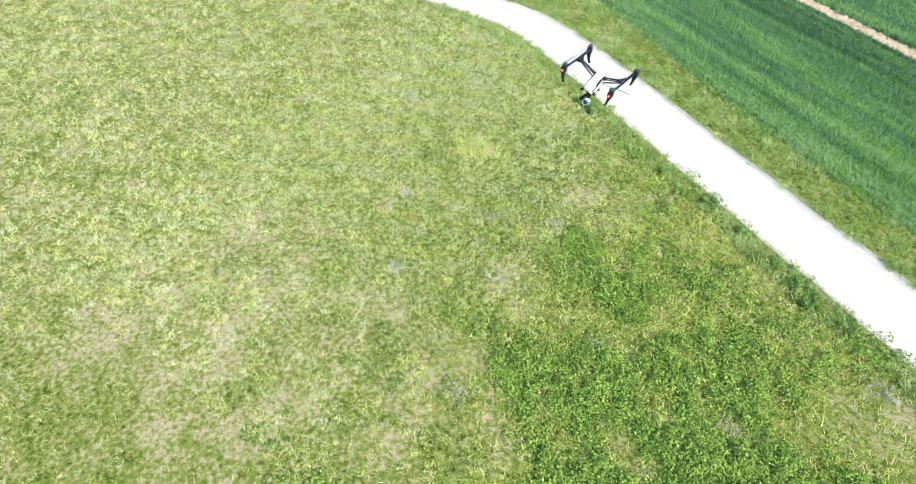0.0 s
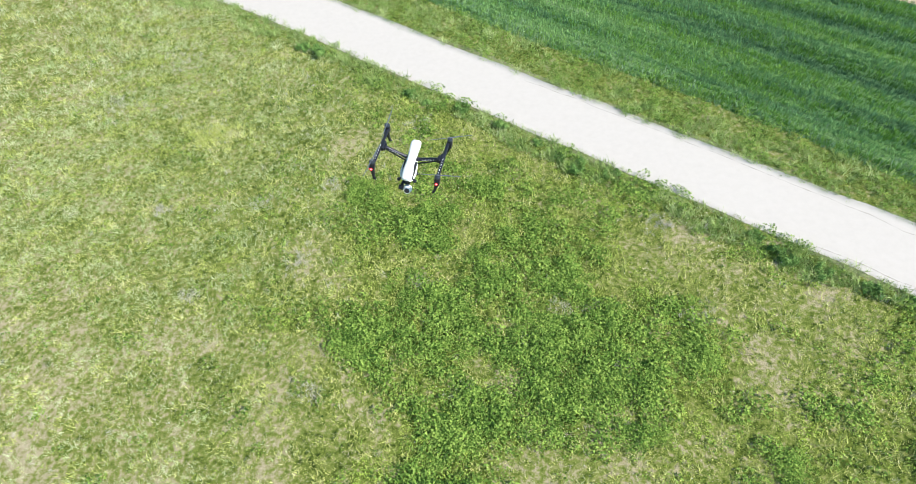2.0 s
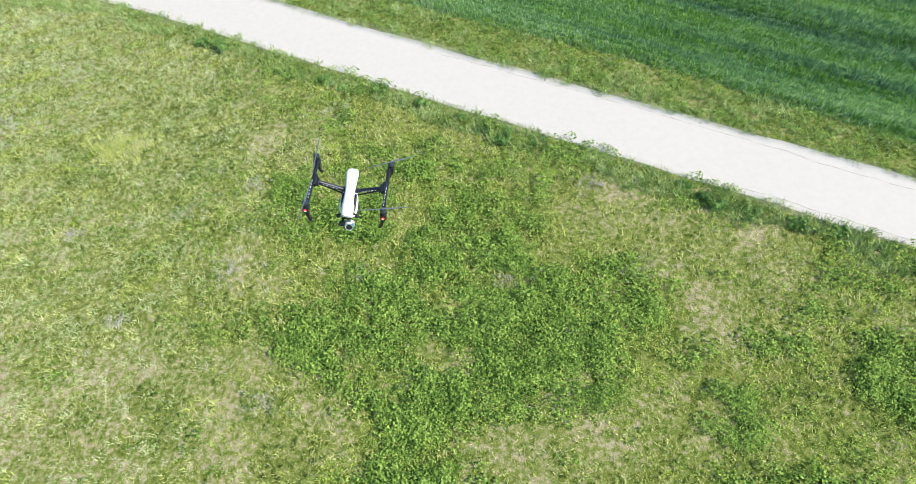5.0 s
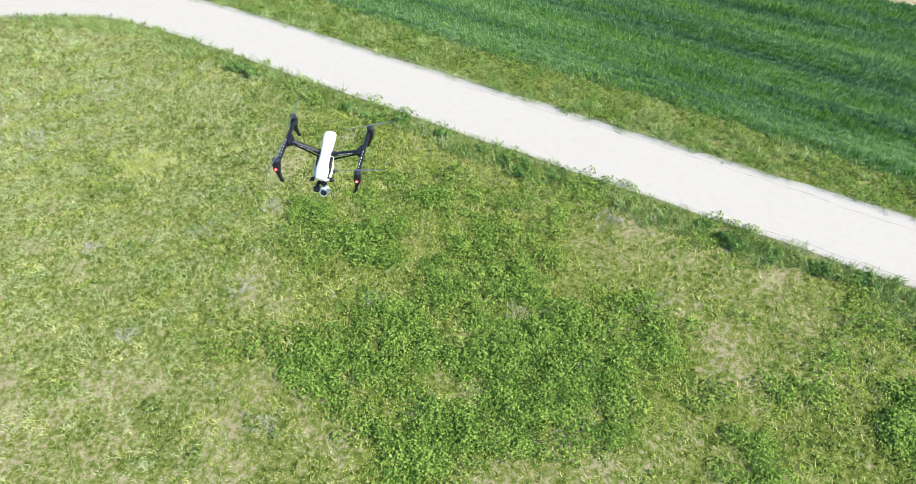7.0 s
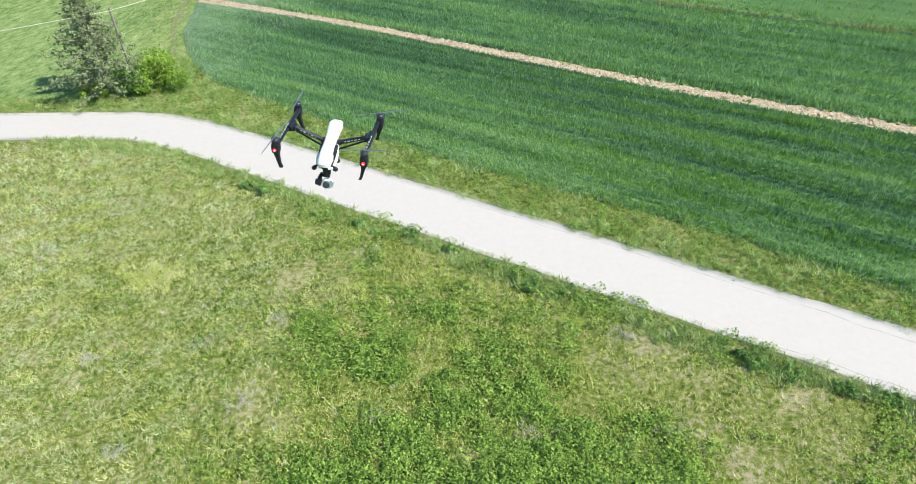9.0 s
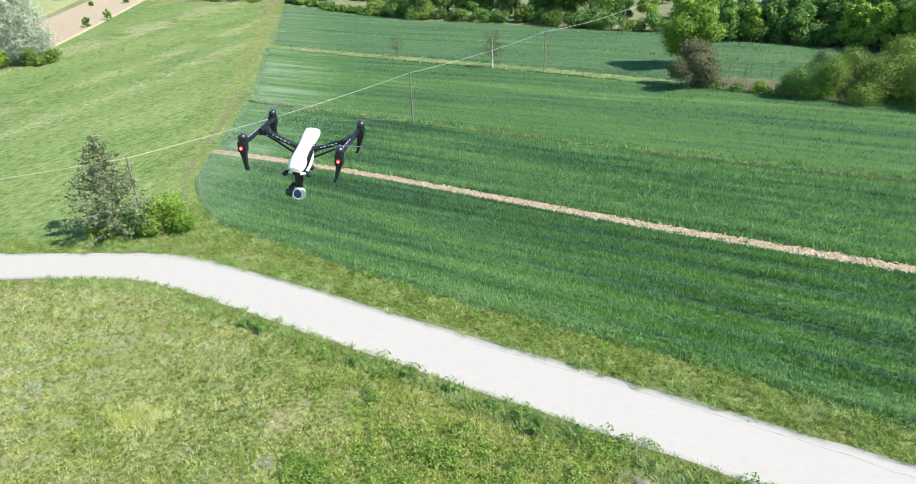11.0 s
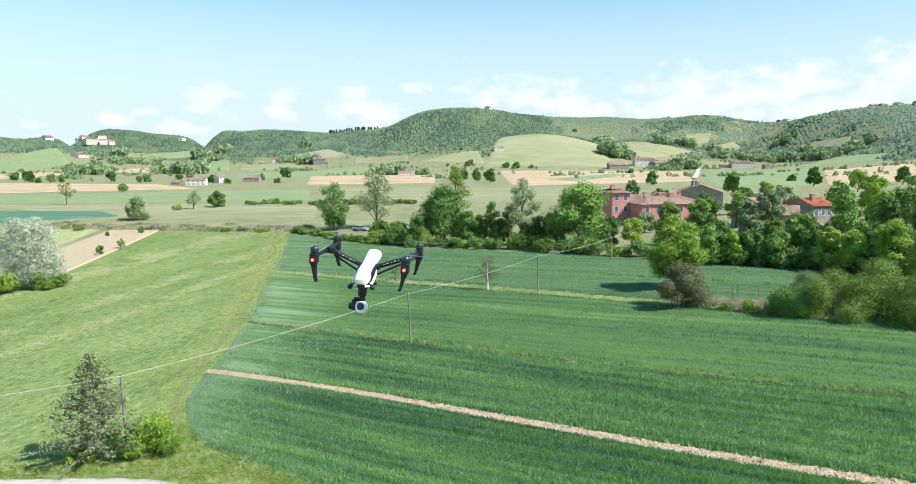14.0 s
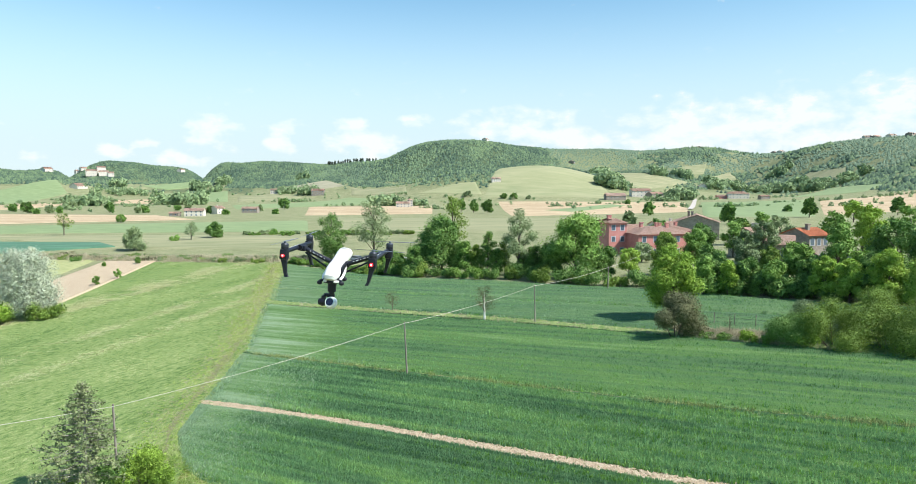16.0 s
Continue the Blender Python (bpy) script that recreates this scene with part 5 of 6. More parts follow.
    west = [(-462, 604, 7.3, 11.2), (-412, 555, 10.8, 12.4), (-393, 558, 7.2, 9.3), (-385, 559, 5.7, 5.2), (-342, 564, 10.4, 10.4), (-318, 567, 5.2, 6.3), (-321, 585, 6.4, 8.6), (-326, 656, 5.4, 9.6), (-339, 706, 5.2, 7.7), (-248, 558, 7.1, 9.2), (-228, 698, 12.7, 13.9), (-236, 647, 5.9, 5.9), (-228, 543, 3.5, 5.9), (-192, 563, 3.6, 6.1), (-474, 711, 7.9, 13.1), (-392, 539, 3.5, 4.0)]
    east = [(-32, 621, 13.3, 8.9), (-38, 587, 13.7, 9.5), (-19, 582, 12.5, 10.4), (-6, 560, 12.0, 12.0), (-40, 939, 8.4, 21.8), (12, 920, 7.4, 14.7), (26, 912, 8.9, 14.6), (46, 910, 4.8, 8.1), (159, 796, 6.3, 7.0), (105, 455, 9.6, 9.6), (62, 306, 6.5, 5.9), (109, 312, 10.4, 6.5), (224, 515, 4.5, 7.2), (267, 511, 3.5, 4.0), (186, 399, 12.5, 9.7), (255, 430, 12.6, 8.9)]
    for k, (x, y, h, w) in enumerate(west + east):
        tree("tree", x, y, h, w, ("dark", "dark", "grey")[k % 3], 400 + k, "round dark green tree on the far plain", 420, 1.5, 0.12, 9, 0.85, 0.55, group="plain trees")
    # young trees
    tree("sapling", -15.8, 100.6, 3.4, 3.6, "russet", 50, "thin budding sapling on the grassy balk", 260, 0.2, 0.25, 9, 0.9, 0.2, trunk=0.05)
    tree("fruit_tree", -1.2, 89.4, 5.2, 4.4, "russet", 51, "sparse budding fruit tree with a whitewashed trunk", 900, 0.16, 0.3, 11, 0.85, 0.2, bark=WHITEWASH, trunk=0.13)
    for k, (x, y, h) in enumerate([(-89.5, 141, 2.6), (-89, 149, 2.8), (-97, 172, 2.2), (-104, 168, 1.4)]):
        tree("sapling", x, y, h, h * 0.9, "green", 60 + k, "small green sapling on bare ground", 220, 0.3, 0.15, 7, group="saplings")
    # hedge between meadow and plain
    for k in range(64):
        x = -135 + k * 1.32 + rng.normal(0, 0.8)
        y = 187 - 0.16 * (x + 135) + rng.normal(0, 2)
        bush(x, y, rng.uniform(0.8, 1.7), rng.uniform(3, 5), ("grey", "russet", "grey", "olive", "dark")[int(rng.integers(0, 5))], 700 + k, "low scrubby bush in the hedge across the meadow", 330, 0.3, "meadow hedge")
    for k in range(26):
        x = -98 + k * 2.6 + rng.normal(0, 1)
        y = 250 + rng.normal(0, 3)
        bush(x, y, rng.uniform(1.2, 3), rng.uniform(3, 6), ("olive", "grey", "green")[int(rng.integers(0, 3))], 560 + k, "low scrubby bush along a far ditch", 220, 0.6, "ditch hedge")
    # tussocks and weeds on the road's edge
    line, rng = resample(ROAD, 500), np.random.default_rng(66)
    for k, i in enumerate(rng.integers(235, 400, 30)):
        x, y = line[i] + np.array([-0.46, -0.89]) * rng.uniform(2.05, 2.9)
        bush(x, y, rng.uniform(0.25, 0.55), rng.uniform(0.5, 1.1), "dark", 620 + k, "tussock of dark green grass and weeds at the road's edge", 330, 0.075, "roadside weeds", "weed")
    for k, (x, y, h, w) in enumerate([(-12.0, 28.6, 0.75, 1.1), (-13.2, 29.0, 0.5, 0.8), (2.2, 21.0, 0.6, 1.0)]):
        bush(x, y, h, w, "dark", 660 + k, "leafy roadside weed in the grass verge", 420, 0.08, "roadside weeds", "weed")


all_trees()


# ---- fields of the plain and the lower slopes ----
def field(corners, colour, label, lift=0.35, n=24):
    a, b, c, d = corners
    plan = between([a, b], [d, c], n, n)
    sheet("field", plan, sunk_rim(plan, lift, -0.5), colour, label=label, category="field")


PLOUGHED = material("ploughed_soil", [(0.3, rgb(0.3, 0.22, 0.13)), (0.5, rgb(0.44, 0.34, 0.22)), (0.75, rgb(0.56, 0.46, 0.32))], scale=0.2, detail=8, coarse=0.4, coarse_scale=0.02, rough=0.95, spec=0.1, stretch=(0.3, 2, 1))
PASTURE = material("pasture", [(0.3, rgb(0.191, 0.21, 0.112)), (0.5, rgb(0.256, 0.262, 0.15)), (0.75, rgb(0.343, 0.325, 0.2))], scale=0.15, detail=8, coarse=0.5, coarse_scale=0.02, rough=0.95, spec=0.1, stretch=(0.3, 2, 1))
TEAL_CROP = material("blue_green_crop", [(0.3, rgb(0.05, 0.13, 0.08)), (0.7, rgb(0.1, 0.21, 0.13))], scale=0.3, detail=8, rough=0.9, stretch=(0.3, 2, 1))
FALLOW = material("fallow_land", [(0.3, rgb(0.24, 0.235, 0.16)), (0.5, rgb(0.29, 0.28, 0.195)), (0.75, rgb(0.35, 0.33, 0.24))], scale=0.1, detail=8, coarse=0.4, coarse_scale=0.02, rough=0.95, spec=0.1)
KNOLL_GRASS = material("knoll_grass", [(0.3, rgb(0.218, 0.243, 0.13)), (0.5, rgb(0.267, 0.28, 0.155)), (0.75, rgb(0.327, 0.322, 0.195))], scale=0.05, detail=8, coarse=0.5, coarse_scale=0.01, rough=0.95, spec=0.1, stretch=(0.4, 1.5, 1))
BRIGHT_CROP = material("bright_crop", [(0.3, rgb(0.164, 0.225, 0.1)), (0.7, rgb(0.229, 0.295, 0.14))], scale=0.1, detail=8, rough=0.9)
HAY = material("mown_hay", [(0.3, rgb(0.23, 0.27, 0.1)), (0.5, rgb(0.32, 0.34, 0.15)), (0.75, rgb(0.42, 0.41, 0.22))], scale=0.8, detail=10, bump=0.6, bump_scale=6, rough=0.95, stretch=(2, 0.4, 1), turn=-35)
field([(-110, 179), (-94.5, 178), (-84, 119), (-103, 136)], SOIL, "bare tilled plot with a few saplings", 0.3, 40)
field([(-220, 190), (-112, 182), (-105, 142), (-150, 130)], HAY, "pale dry grassland beside the bare plot", 0.1, 40)
field([(-775, 919), (-774, 1122), (-681, 1014), (-619, 733)], BRIGHT_CROP, "bright green field on the far slope", 1.0)
field([(-605, 716), (-602, 887), (-530, 782), (-506, 599)], PLOUGHED, "strip of tan field below the slope", 0.8)
field([(-463, 530), (-262, 505), (-190, 415), (-280, 319)], PLOUGHED, "broad ploughed field of pale brown earth", 0.5)
field([(-265, 303), (-113, 406), (-75, 274), (-221, 252)], BRIGHT_CROP, "dull green crop strip on the plain", 0.3)
field([(-214, 244), (-66, 254), (-54, 196), (-121, 207)], PASTURE, "pale green pasture on the plain", 0.3)
field([(-200, 223), (-135, 220), (-124, 210), (-167, 186)], TEAL_CROP, "strip of blue-green crop on the plain", 0.5)
field([(-671, 1208), (-640, 1354), (-582, 1275), (-610, 1189)], BRIGHT_CROP, "small bright field among the copses", 1.2)
field([(-594, 1126), (-499, 1206), (-389, 940), (-540, 996)], BRIGHT_CROP, "green field at the hills' foot", 0.9)
field([(-332, 802), (-228, 1025), (-131, 932), (-276, 678)], BRIGHT_CROP, "bright green strip below the copse", 0.8)
field([(-573, 956), (-541, 1016), (-472, 881), (-495, 830)], PLOUGHED, "tan strip of field beside the trees", 0.7)
field([(-437, 1089), (-365, 1124), (-310, 1048), (-378, 941)], PASTURE, "pale green field below the wood", 1.0)
field([(-388, 1163), (-323, 1250), (-269, 1174), (-322, 1124)], FALLOW, "dry fallow patch on the slope", 1.2)
field([(-253, 1138), (-141, 1038), (-133, 991), (-231, 1040)], PASTURE, "pale meadow below the cypress wood", 1.0)
field([(-224, 769), (-74, 805), (-51, 555), (-154, 514)], PLOUGHED, "pale ploughed field below the hills", 0.6)
field([(-128, 468), (71, 399), (45, 261), (-70, 266)], PASTURE, "wide pale meadow on the plain", 0.4)
field([(-121, 975), (-65, 1002), (-30, 1011), (-16, 948)], KNOLL_GRASS, "smooth pale green slope", 1.0)
field([(8, 1125), (170, 1118), (172, 925), (-22, 930)], KNOLL_GRASS, "smooth pale green knoll", 1.0)
field([(220, 1270), (284, 1242), (360, 1220), (224, 1075)], PASTURE, "pale meadow between the woods", 1.0)
field([(-1, 896), (252, 867), (160, 541), (10, 456)], PLOUGHED, "broad ploughed field behind the village", 0.6)
field([(43, 617), (141, 799), (151, 757), (63, 554)], BRIGHT_CROP, "bright green strip in the ploughed land", 0.9)
field([(263, 863), (392, 844), (196, 408), (127, 410)], BRIGHT_CROP, "smooth green field beyond the village", 0.6)
field([(371, 780), (605, 896), (416, 599), (202, 418)], PLOUGHED, "ploughed brown field on the rising ground", 0.6)
field([(419, 962), (595, 1207), (596, 1035), (509, 936)], BRIGHT_CROP, "green meadow on the rising ground", 0.8)
field([(660, 1484), (689, 1490), (720, 1394), (680, 1322)], PASTURE, "pale meadow on the hillside", 1.0)
field([(469, 1738), (556, 1769), (526, 1695), (486, 1680)], PASTURE, "pale meadow among olive groves", 1.0)
field([(516, 1662), (600, 1723), (600, 1657), (520, 1600)], PASTURE, "pale grass slope by the track", 1.0)
LUSH = material("lush_meadow", [(0.32, rgb(0.075, 0.14, 0.038)), (0.45, rgb(0.16, 0.235, 0.075)), (0.58, rgb(0.225, 0.29, 0.105)), (0.73, rgb(0.36, 0.39, 0.19))],
                scale=2.2, detail=8, coarse=0.35, coarse_scale=0.12, bump=1.0, bump_scale=5, rough=0.95, spec=0.1, stretch=(0.55, 1.0, 1), turn=72)
_plan = between([(-75, 44.2), (-50, 40.9), (-33, 39.1), (-27, 39.1), (-20, 39.6)], [(-100, 178), (-92, 177), (-75, 174), (-62, 171), (-50, 168)], 60, 90)
sheet("lush_meadow", _plan, sunk_rim(_plan, 0.02, -0.3), LUSH, label="lush yellow-green meadow beyond the road", category="meadow")
# the worn path beside the wheat
BORDER = [(-56, 168), (-42.2, 115), (-32.3, 78), (-28.8, 59), (-26.5, 50), (-22.5, 43)]
sheet("worn_path", ribbon(BORDER, 0.3, 300, 5, 0.2, 50), 0.05, VERGE_EARTH, label="worn dry strip between meadow and wheat", category="path")
sheet("dry_balk", between(moved(STRIP_3, -1.0), moved(STRIP_3, 1.4), 200, 6), 0.1, LUSH, ripple=0.05, label="dry grassy balk between wheat plots", category="balk")
sheet("grass_balk", between(moved(STRIP_2, -0.05), moved(STRIP_2, 0.5), 200, 5), 0.06, WHEAT_BED, ripple=0.05, label="thin grassy balk between wheat plots", category="balk")
sheet("far_road", ribbon([(179, 613), (191, 649), (244, 819), (291, 975)], 5, 90, 3, 0.1, 51), 1.0, GRAVEL, label="pale straight road across the far fields", category="road")


FAR_GRASS = material("far_meadow_grass", [(0.2, rgb(0.11, 0.185, 0.045)), (0.42, rgb(0.19, 0.285, 0.08)), (0.6, rgb(0.275, 0.36, 0.115)), (0.85, rgb(0.46, 0.49, 0.24))],
                     scale=0.5, detail=8, island=0.35, coarse=0.6, coarse_scale=0.09, rough=0.75, spec=0.2, translucent=0.2)


BALK_BLADE = material("balk_grass", [(0.2, rgb(0.15, 0.21, 0.065)), (0.5, rgb(0.24, 0.3, 0.11)), (0.8, rgb(0.36, 0.39, 0.18))], scale=0.6, island=0.4, rough=0.85, spec=0.08, translucent=0.15)
HAY_BLADE = material("hay_blade", [(0.2, rgb(0.36, 0.4, 0.18)), (0.5, rgb(0.46, 0.48, 0.25)), (0.8, rgb(0.56, 0.55, 0.34))], scale=0.6, island=0.4, rough=0.85, translucent=0.15)


def meadow_far():
    rng = np.random.default_rng(61)
    n = 26000
    y = 40 + 140 * rng.uniform(0, 1, n) ** 1.3
    x = -18.5 - y * 0.21 - rng.uniform(0, 1, n) * (18 + y * 0.62)
    p = np.column_stack([x, y])
    p = p[(road_gap(p) > 2.0)]
    left = np.interp(p[:, 1], [43, 49, 58, 78, 115, 168], [-22.5, -26, -28.5, -32, -42, -56])
    p = p[p[:, 0] < left]
    p = p[p[:, 0] > np.interp(p[:, 1], [60, 110, 122, 150, 178], [-120, -90, -82, -88, -92])]
    # pale hay left in soft bands
    m = 19000
    band = rng.integers(0, 5, m)
    ends = np.array([(-92, 84, -64, 176, 3.2), (-80, 106, -68, 176, 2.2), (-64, 74, -50, 150, 1.3), (-86, 92, -70, 150, 1.5), (-58, 50, -46, 120, 1.2)])[band]
    u = rng.uniform(0, 1, m)[:, None]
    hay = ends[:, :2] * (1 - u) + ends[:, 2:4] * u + np.column_stack([rng.normal(0, 1, m) * ends[:, 4], rng.normal(0, 1, m)])
    hay = hay[(cloudy(hay, 0.35, 5) > rng.uniform(0.1, 0.7, m)) & (road_gap(hay) > 3) & (hay[:, 0] > np.interp(hay[:, 1], [60, 110, 122, 150, 178], [-120, -90, -82, -88, -92]))]
    scatter("mown_hay", TUFTS, on_ground(hay), (0.2 + hay[:, 1] / 260) * rng.uniform(0.5, 1.1, len(hay)), HAY_BLADE, "pale mown hay lying in soft bands on the meadow", "hay", 64, stretch=(0.15, 0.35))
    scatter("meadow_grass", TUFTS, on_ground(p), (0.14 + p[:, 1] / 400) * rng.uniform(0.5, 1.1, len(p)), FAR_GRASS, "sunlit yellow-green grass of the far meadow", "grass", 62, stretch=(0.3, 0.6))
    # dry reeds in the hedge across the meadow
    q = np.column_stack([rng.uniform(-137, -50, 2600), np.zeros(2600)])
    q[:, 1] = 187 - 0.16 * (q[:, 0] + 135) + rng.normal(0, 1.8, 2600)
    scatter("hedge_reeds", TALL, on_ground(q), rng.uniform(0.6, 1.5, 2600), STRAW, "pale dry reeds and grass in the hedge", "reeds", 67)
    # rough dry border beside the wheat
    line = resample(BORDER, 300)
    q = line[rng.integers(0, 300, 14000)] + rng.normal(0, 1.0, (14000, 2)) * (1.4, 1) - (0.6, 0)
    dry = rng.uniform(0, 1, len(q)) < 0.36
    scatter("border_grass", TUFTS, on_ground(q[dry]), (0.1 + q[dry, 1] / 700) * rng.uniform(0.5, 1.2, dry.sum()), STRAW, "dry yellowish grass between meadow and wheat", "dry grass", 65, tilt=0.4)
    scatter("border_weeds", SMALL_HERBS, on_ground(q[~dry]), (0.08 + q[~dry, 1] / 800) * rng.uniform(0.5, 1.4, (~dry).sum()), FORB, "low weeds between meadow and wheat", "weeds", 66)
    q = np.column_stack([rng.uniform(-34, 36, 15000), rng.uniform(60, 112, 15000)])
    edge = np.abs(q[:, 1] - np.interp(q[:, 0], [v[0] for v in STRIP_3], [v[1] for v in STRIP_3]))
    q = q[edge < 1.4]
    w = resample(STRIP_2, 900)
    w = w[rng.integers(0, 900, 2600)] + np.column_stack([rng.normal(0, 0.3, 2600), rng.normal(0.25, 0.25, 2600)])
    w = w[(w[:, 0] < 45) & (cloudy(w, 0.5, 6) > rng.uniform(0.15, 0.9, 2600))]
    scatter("balk_grass", TALL, on_ground(w), rng.uniform(0.25, 0.5, len(w)), BALK_BLADE, "rough yellow-green grass on the thin balk", "grass", 68)
    scatter("balk_grass", TALL, on_ground(q), rng.uniform(0.18, 0.42, len(q)), STRAW, "long dry grass on the balk", "dry grass", 63)


meadow_far()


def far_woods():
    """Woods on the hills: thousands of small rounded crowns."""
    rng = np.random.default_rng(71)
    turn = np.arange(6) * math.pi / 3
    v = np.vstack([[(0, 0, 1.05)], np.column_stack([np.cos(turn) * 0.85, np.sin(turn) * 0.85, np.zeros(6)])])
    f = np.array([(0, 1 + k, 1 + (k + 1) % 6) for k in range(6)])
    crowns = [(v * rng.uniform(0.78, 1.22, v.shape) + rng.normal(0, 0.06, v.shape), f) for _ in range(16)]
    n = 300000
    a = np.radians(rng.uniform(-43, 36, n))
    d = 880 + 2050 * rng.uniform(0, 1, n) ** 0.8
    p = np.column_stack([np.sin(a) * d, np.cos(a) * d])
    p = p[rng.uniform(0, 1, n) < wooded(p)]
    # thinner on slopes turned away from the valley
    away = np.full(len(p), -1.0)
    zp = height(p[:, 0], p[:, 1])
    for u in np.linspace(0.35, 0.985, 34):
        away = np.maximum(away, (height(p[:, 0] * u, p[:, 1] * u) - 19) / u)
    hidden = zp - 19 + 9 < away
    p = p[~hidden | (rng.uniform(0, 1, len(p)) < 0.03)]
    q = on_ground(p, -0.8)
    size = rng.uniform(2.4, 4.8, len(p)) * (1 + 0.4 * smooth(250, 500, p[:, 0])) * (0.75 + 0.25 * np.hypot(p[:, 0], p[:, 1]) / 1700)
    olive = groves(p)
    scatter("hill_woods", crowns, q[~olive], size[~olive], HAZED_LEAF, "dense green woods covering the hills", "woods", 72, shade=True)
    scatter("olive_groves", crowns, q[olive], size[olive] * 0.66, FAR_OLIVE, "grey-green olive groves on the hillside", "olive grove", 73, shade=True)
    # olives planted in rows below the cypresses
    u, w = np.meshgrid(np.arange(-13, 14), np.arange(-8, 9))
    g = np.column_stack([-378 + u.ravel() * 5.0 + w.ravel() * 1.5, 1590 + w.ravel() * 9.0 - u.ravel() * 3.0]) + rng.normal(0, 0.7, (u.size, 2))
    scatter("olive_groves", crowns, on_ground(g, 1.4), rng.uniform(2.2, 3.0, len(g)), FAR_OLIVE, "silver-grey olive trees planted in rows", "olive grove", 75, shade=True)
    # hedges and copses at the hills' foot
    m = 900
    c = np.column_stack([rng.uniform(-700, 620, 60), rng.uniform(620, 1150, 60)])
    k = rng.integers(0, 60, m)
    along = rng.uniform(-1, 1, m)
    h = np.column_stack([c[k, 0] + along * (20 + 45 * (k % 3)), c[k, 1] + along * (k % 5 - 2) * 8 + rng.normal(0, 5, m)])
    keep = np.ones(m, bool)
    for corners in FIELDS + MEADOWS:
        keep &= ~inside(h, corners)
    h = h[keep]
    # copses between the far fields: x, y, half length, height
    copses = [(-504, 785, 29, 13), (-576, 917, 21, 12), (-415, 839, 29, 15), (-387, 841, 6, 18), (-631, 1071, 54, 10), (-421, 1085, 20, 12), (-222, 1048, 24, 9), (-133, 811, 18, 14), (-92, 808, 11, 9), (224, 904, 24, 8),
              (267, 948, 17, 20), (557, 1308, 34, 20), (610, 1280, 22, 17), (175, 1039, 23, 22), (131, 1084, 29, 13), (-311, 1087, 15, 15), (-599, 906, 17, 8), (545, 1599, 28, 16), (560, 1046, 18, 12), (-195, 876, 8, 6)]
    for west, east, near, far, k in ((230, 700, 1180, 1620, 46), (-720, -240, 1100, 1330, 7), (-60, 200, 1150, 1420, 9)):
        copses += [(rng.uniform(west, east), rng.uniform(near, far), rng.uniform(8, 20), rng.uniform(11, 19)) for _ in range(k)]
    leafy = []
    for k in range(8):
        d = rng.normal(0, 1, (64, 3))
        d /= np.linalg.norm(d, axis=1)[:, None]
        bulge = 0.62 + 0.22 * np.sin(d[:, 0] * 5 + k) * np.cos(d[:, 1] * 4 - k) + rng.normal(0, 0.06, 64)
        leafy.append(leaves(rng, d * bulge[:, None] * (1, 1, 0.95) + (0, 0, 0.78), 0.5, d))
    scatter("far_hedges", leafy, on_ground(h, -0.8), rng.uniform(1.4, 3.6, len(h)), COPSE_LEAF, "rows of trees and hedges at the foot of the hills", "hedgerow", 74)
    spots, sizes = [], []
    for x, y, r, h in copses:
        k = int(r * 1.1) + 4
        if any(inside(np.array([(x, y)]), c)[0] for c in FIELDS + MEADOWS):
            continue
        spots.append(np.column_stack([x + rng.normal(0, r * 0.5, k), y + rng.normal(0, r * 0.25 + 3, k)]))
        sizes.append(h * 0.62 * rng.uniform(0.55, 1.1, k))
    spots, sizes = np.concatenate(spots), np.concatenate(sizes)
    scatter("far_copses", leafy, on_ground(spots, -0.6), sizes, COPSE_LEAF, "small copses of green trees between the far fields", "copse", 76, stretch=(0.9, 1.3))


# Hill wood greens pushed towards blue; distance haze is put into the colour.
HAZED_LEAF = material("hazed_wood_leaf", [(0.3, rgb(0.042, 0.075, 0.058)), (0.5, rgb(0.082, 0.13, 0.083)), (0.7, rgb(0.15, 0.215, 0.11))], scale=0.3, detail=8, island=0.4, coarse=0.6, coarse_scale=0.012, rough=0.9, spec=0.1)
COPSE_LEAF = material("copse_leaf", [(0.2, rgb(0.15, 0.22, 0.115)), (0.5, rgb(0.25, 0.345, 0.17)), (0.8, rgb(0.38, 0.48, 0.25))], scale=0.3, island=0.5, coarse=0.5, coarse_scale=0.03, rough=0.8, spec=0.1, translucent=0.25)
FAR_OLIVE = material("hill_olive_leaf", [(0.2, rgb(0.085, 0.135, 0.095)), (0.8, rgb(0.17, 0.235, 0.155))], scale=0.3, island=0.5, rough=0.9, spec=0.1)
far_woods()
_rng = np.random.default_rng(91)
for k in range(24):
    q = k / 23
    tree("cypress", -450 + 150 * q + _rng.normal(0, 3), 1752 + 8 * q + _rng.normal(0, 6), _rng.uniform(9, 14), 3.6, "cypress", 700 + k,
         "slim dark cypress in the row on the hillside", 110, 2.0, 0.03, 10, 0.9, 0.5, group="cypress row")

# ---- poles and wire ----
POLE_WOOD = material("weathered_pole", [(0.3, rgb(0.14, 0.12, 0.1)), (0.7, rgb(0.3, 0.27, 0.23))], scale=4, stretch=(1, 1, 0.15), rough=0.9, bump=0.4, bump_scale=20)
WIRE = plain("pale_cable", rgb(0.55, 0.53, 0.43), rough=0.6)
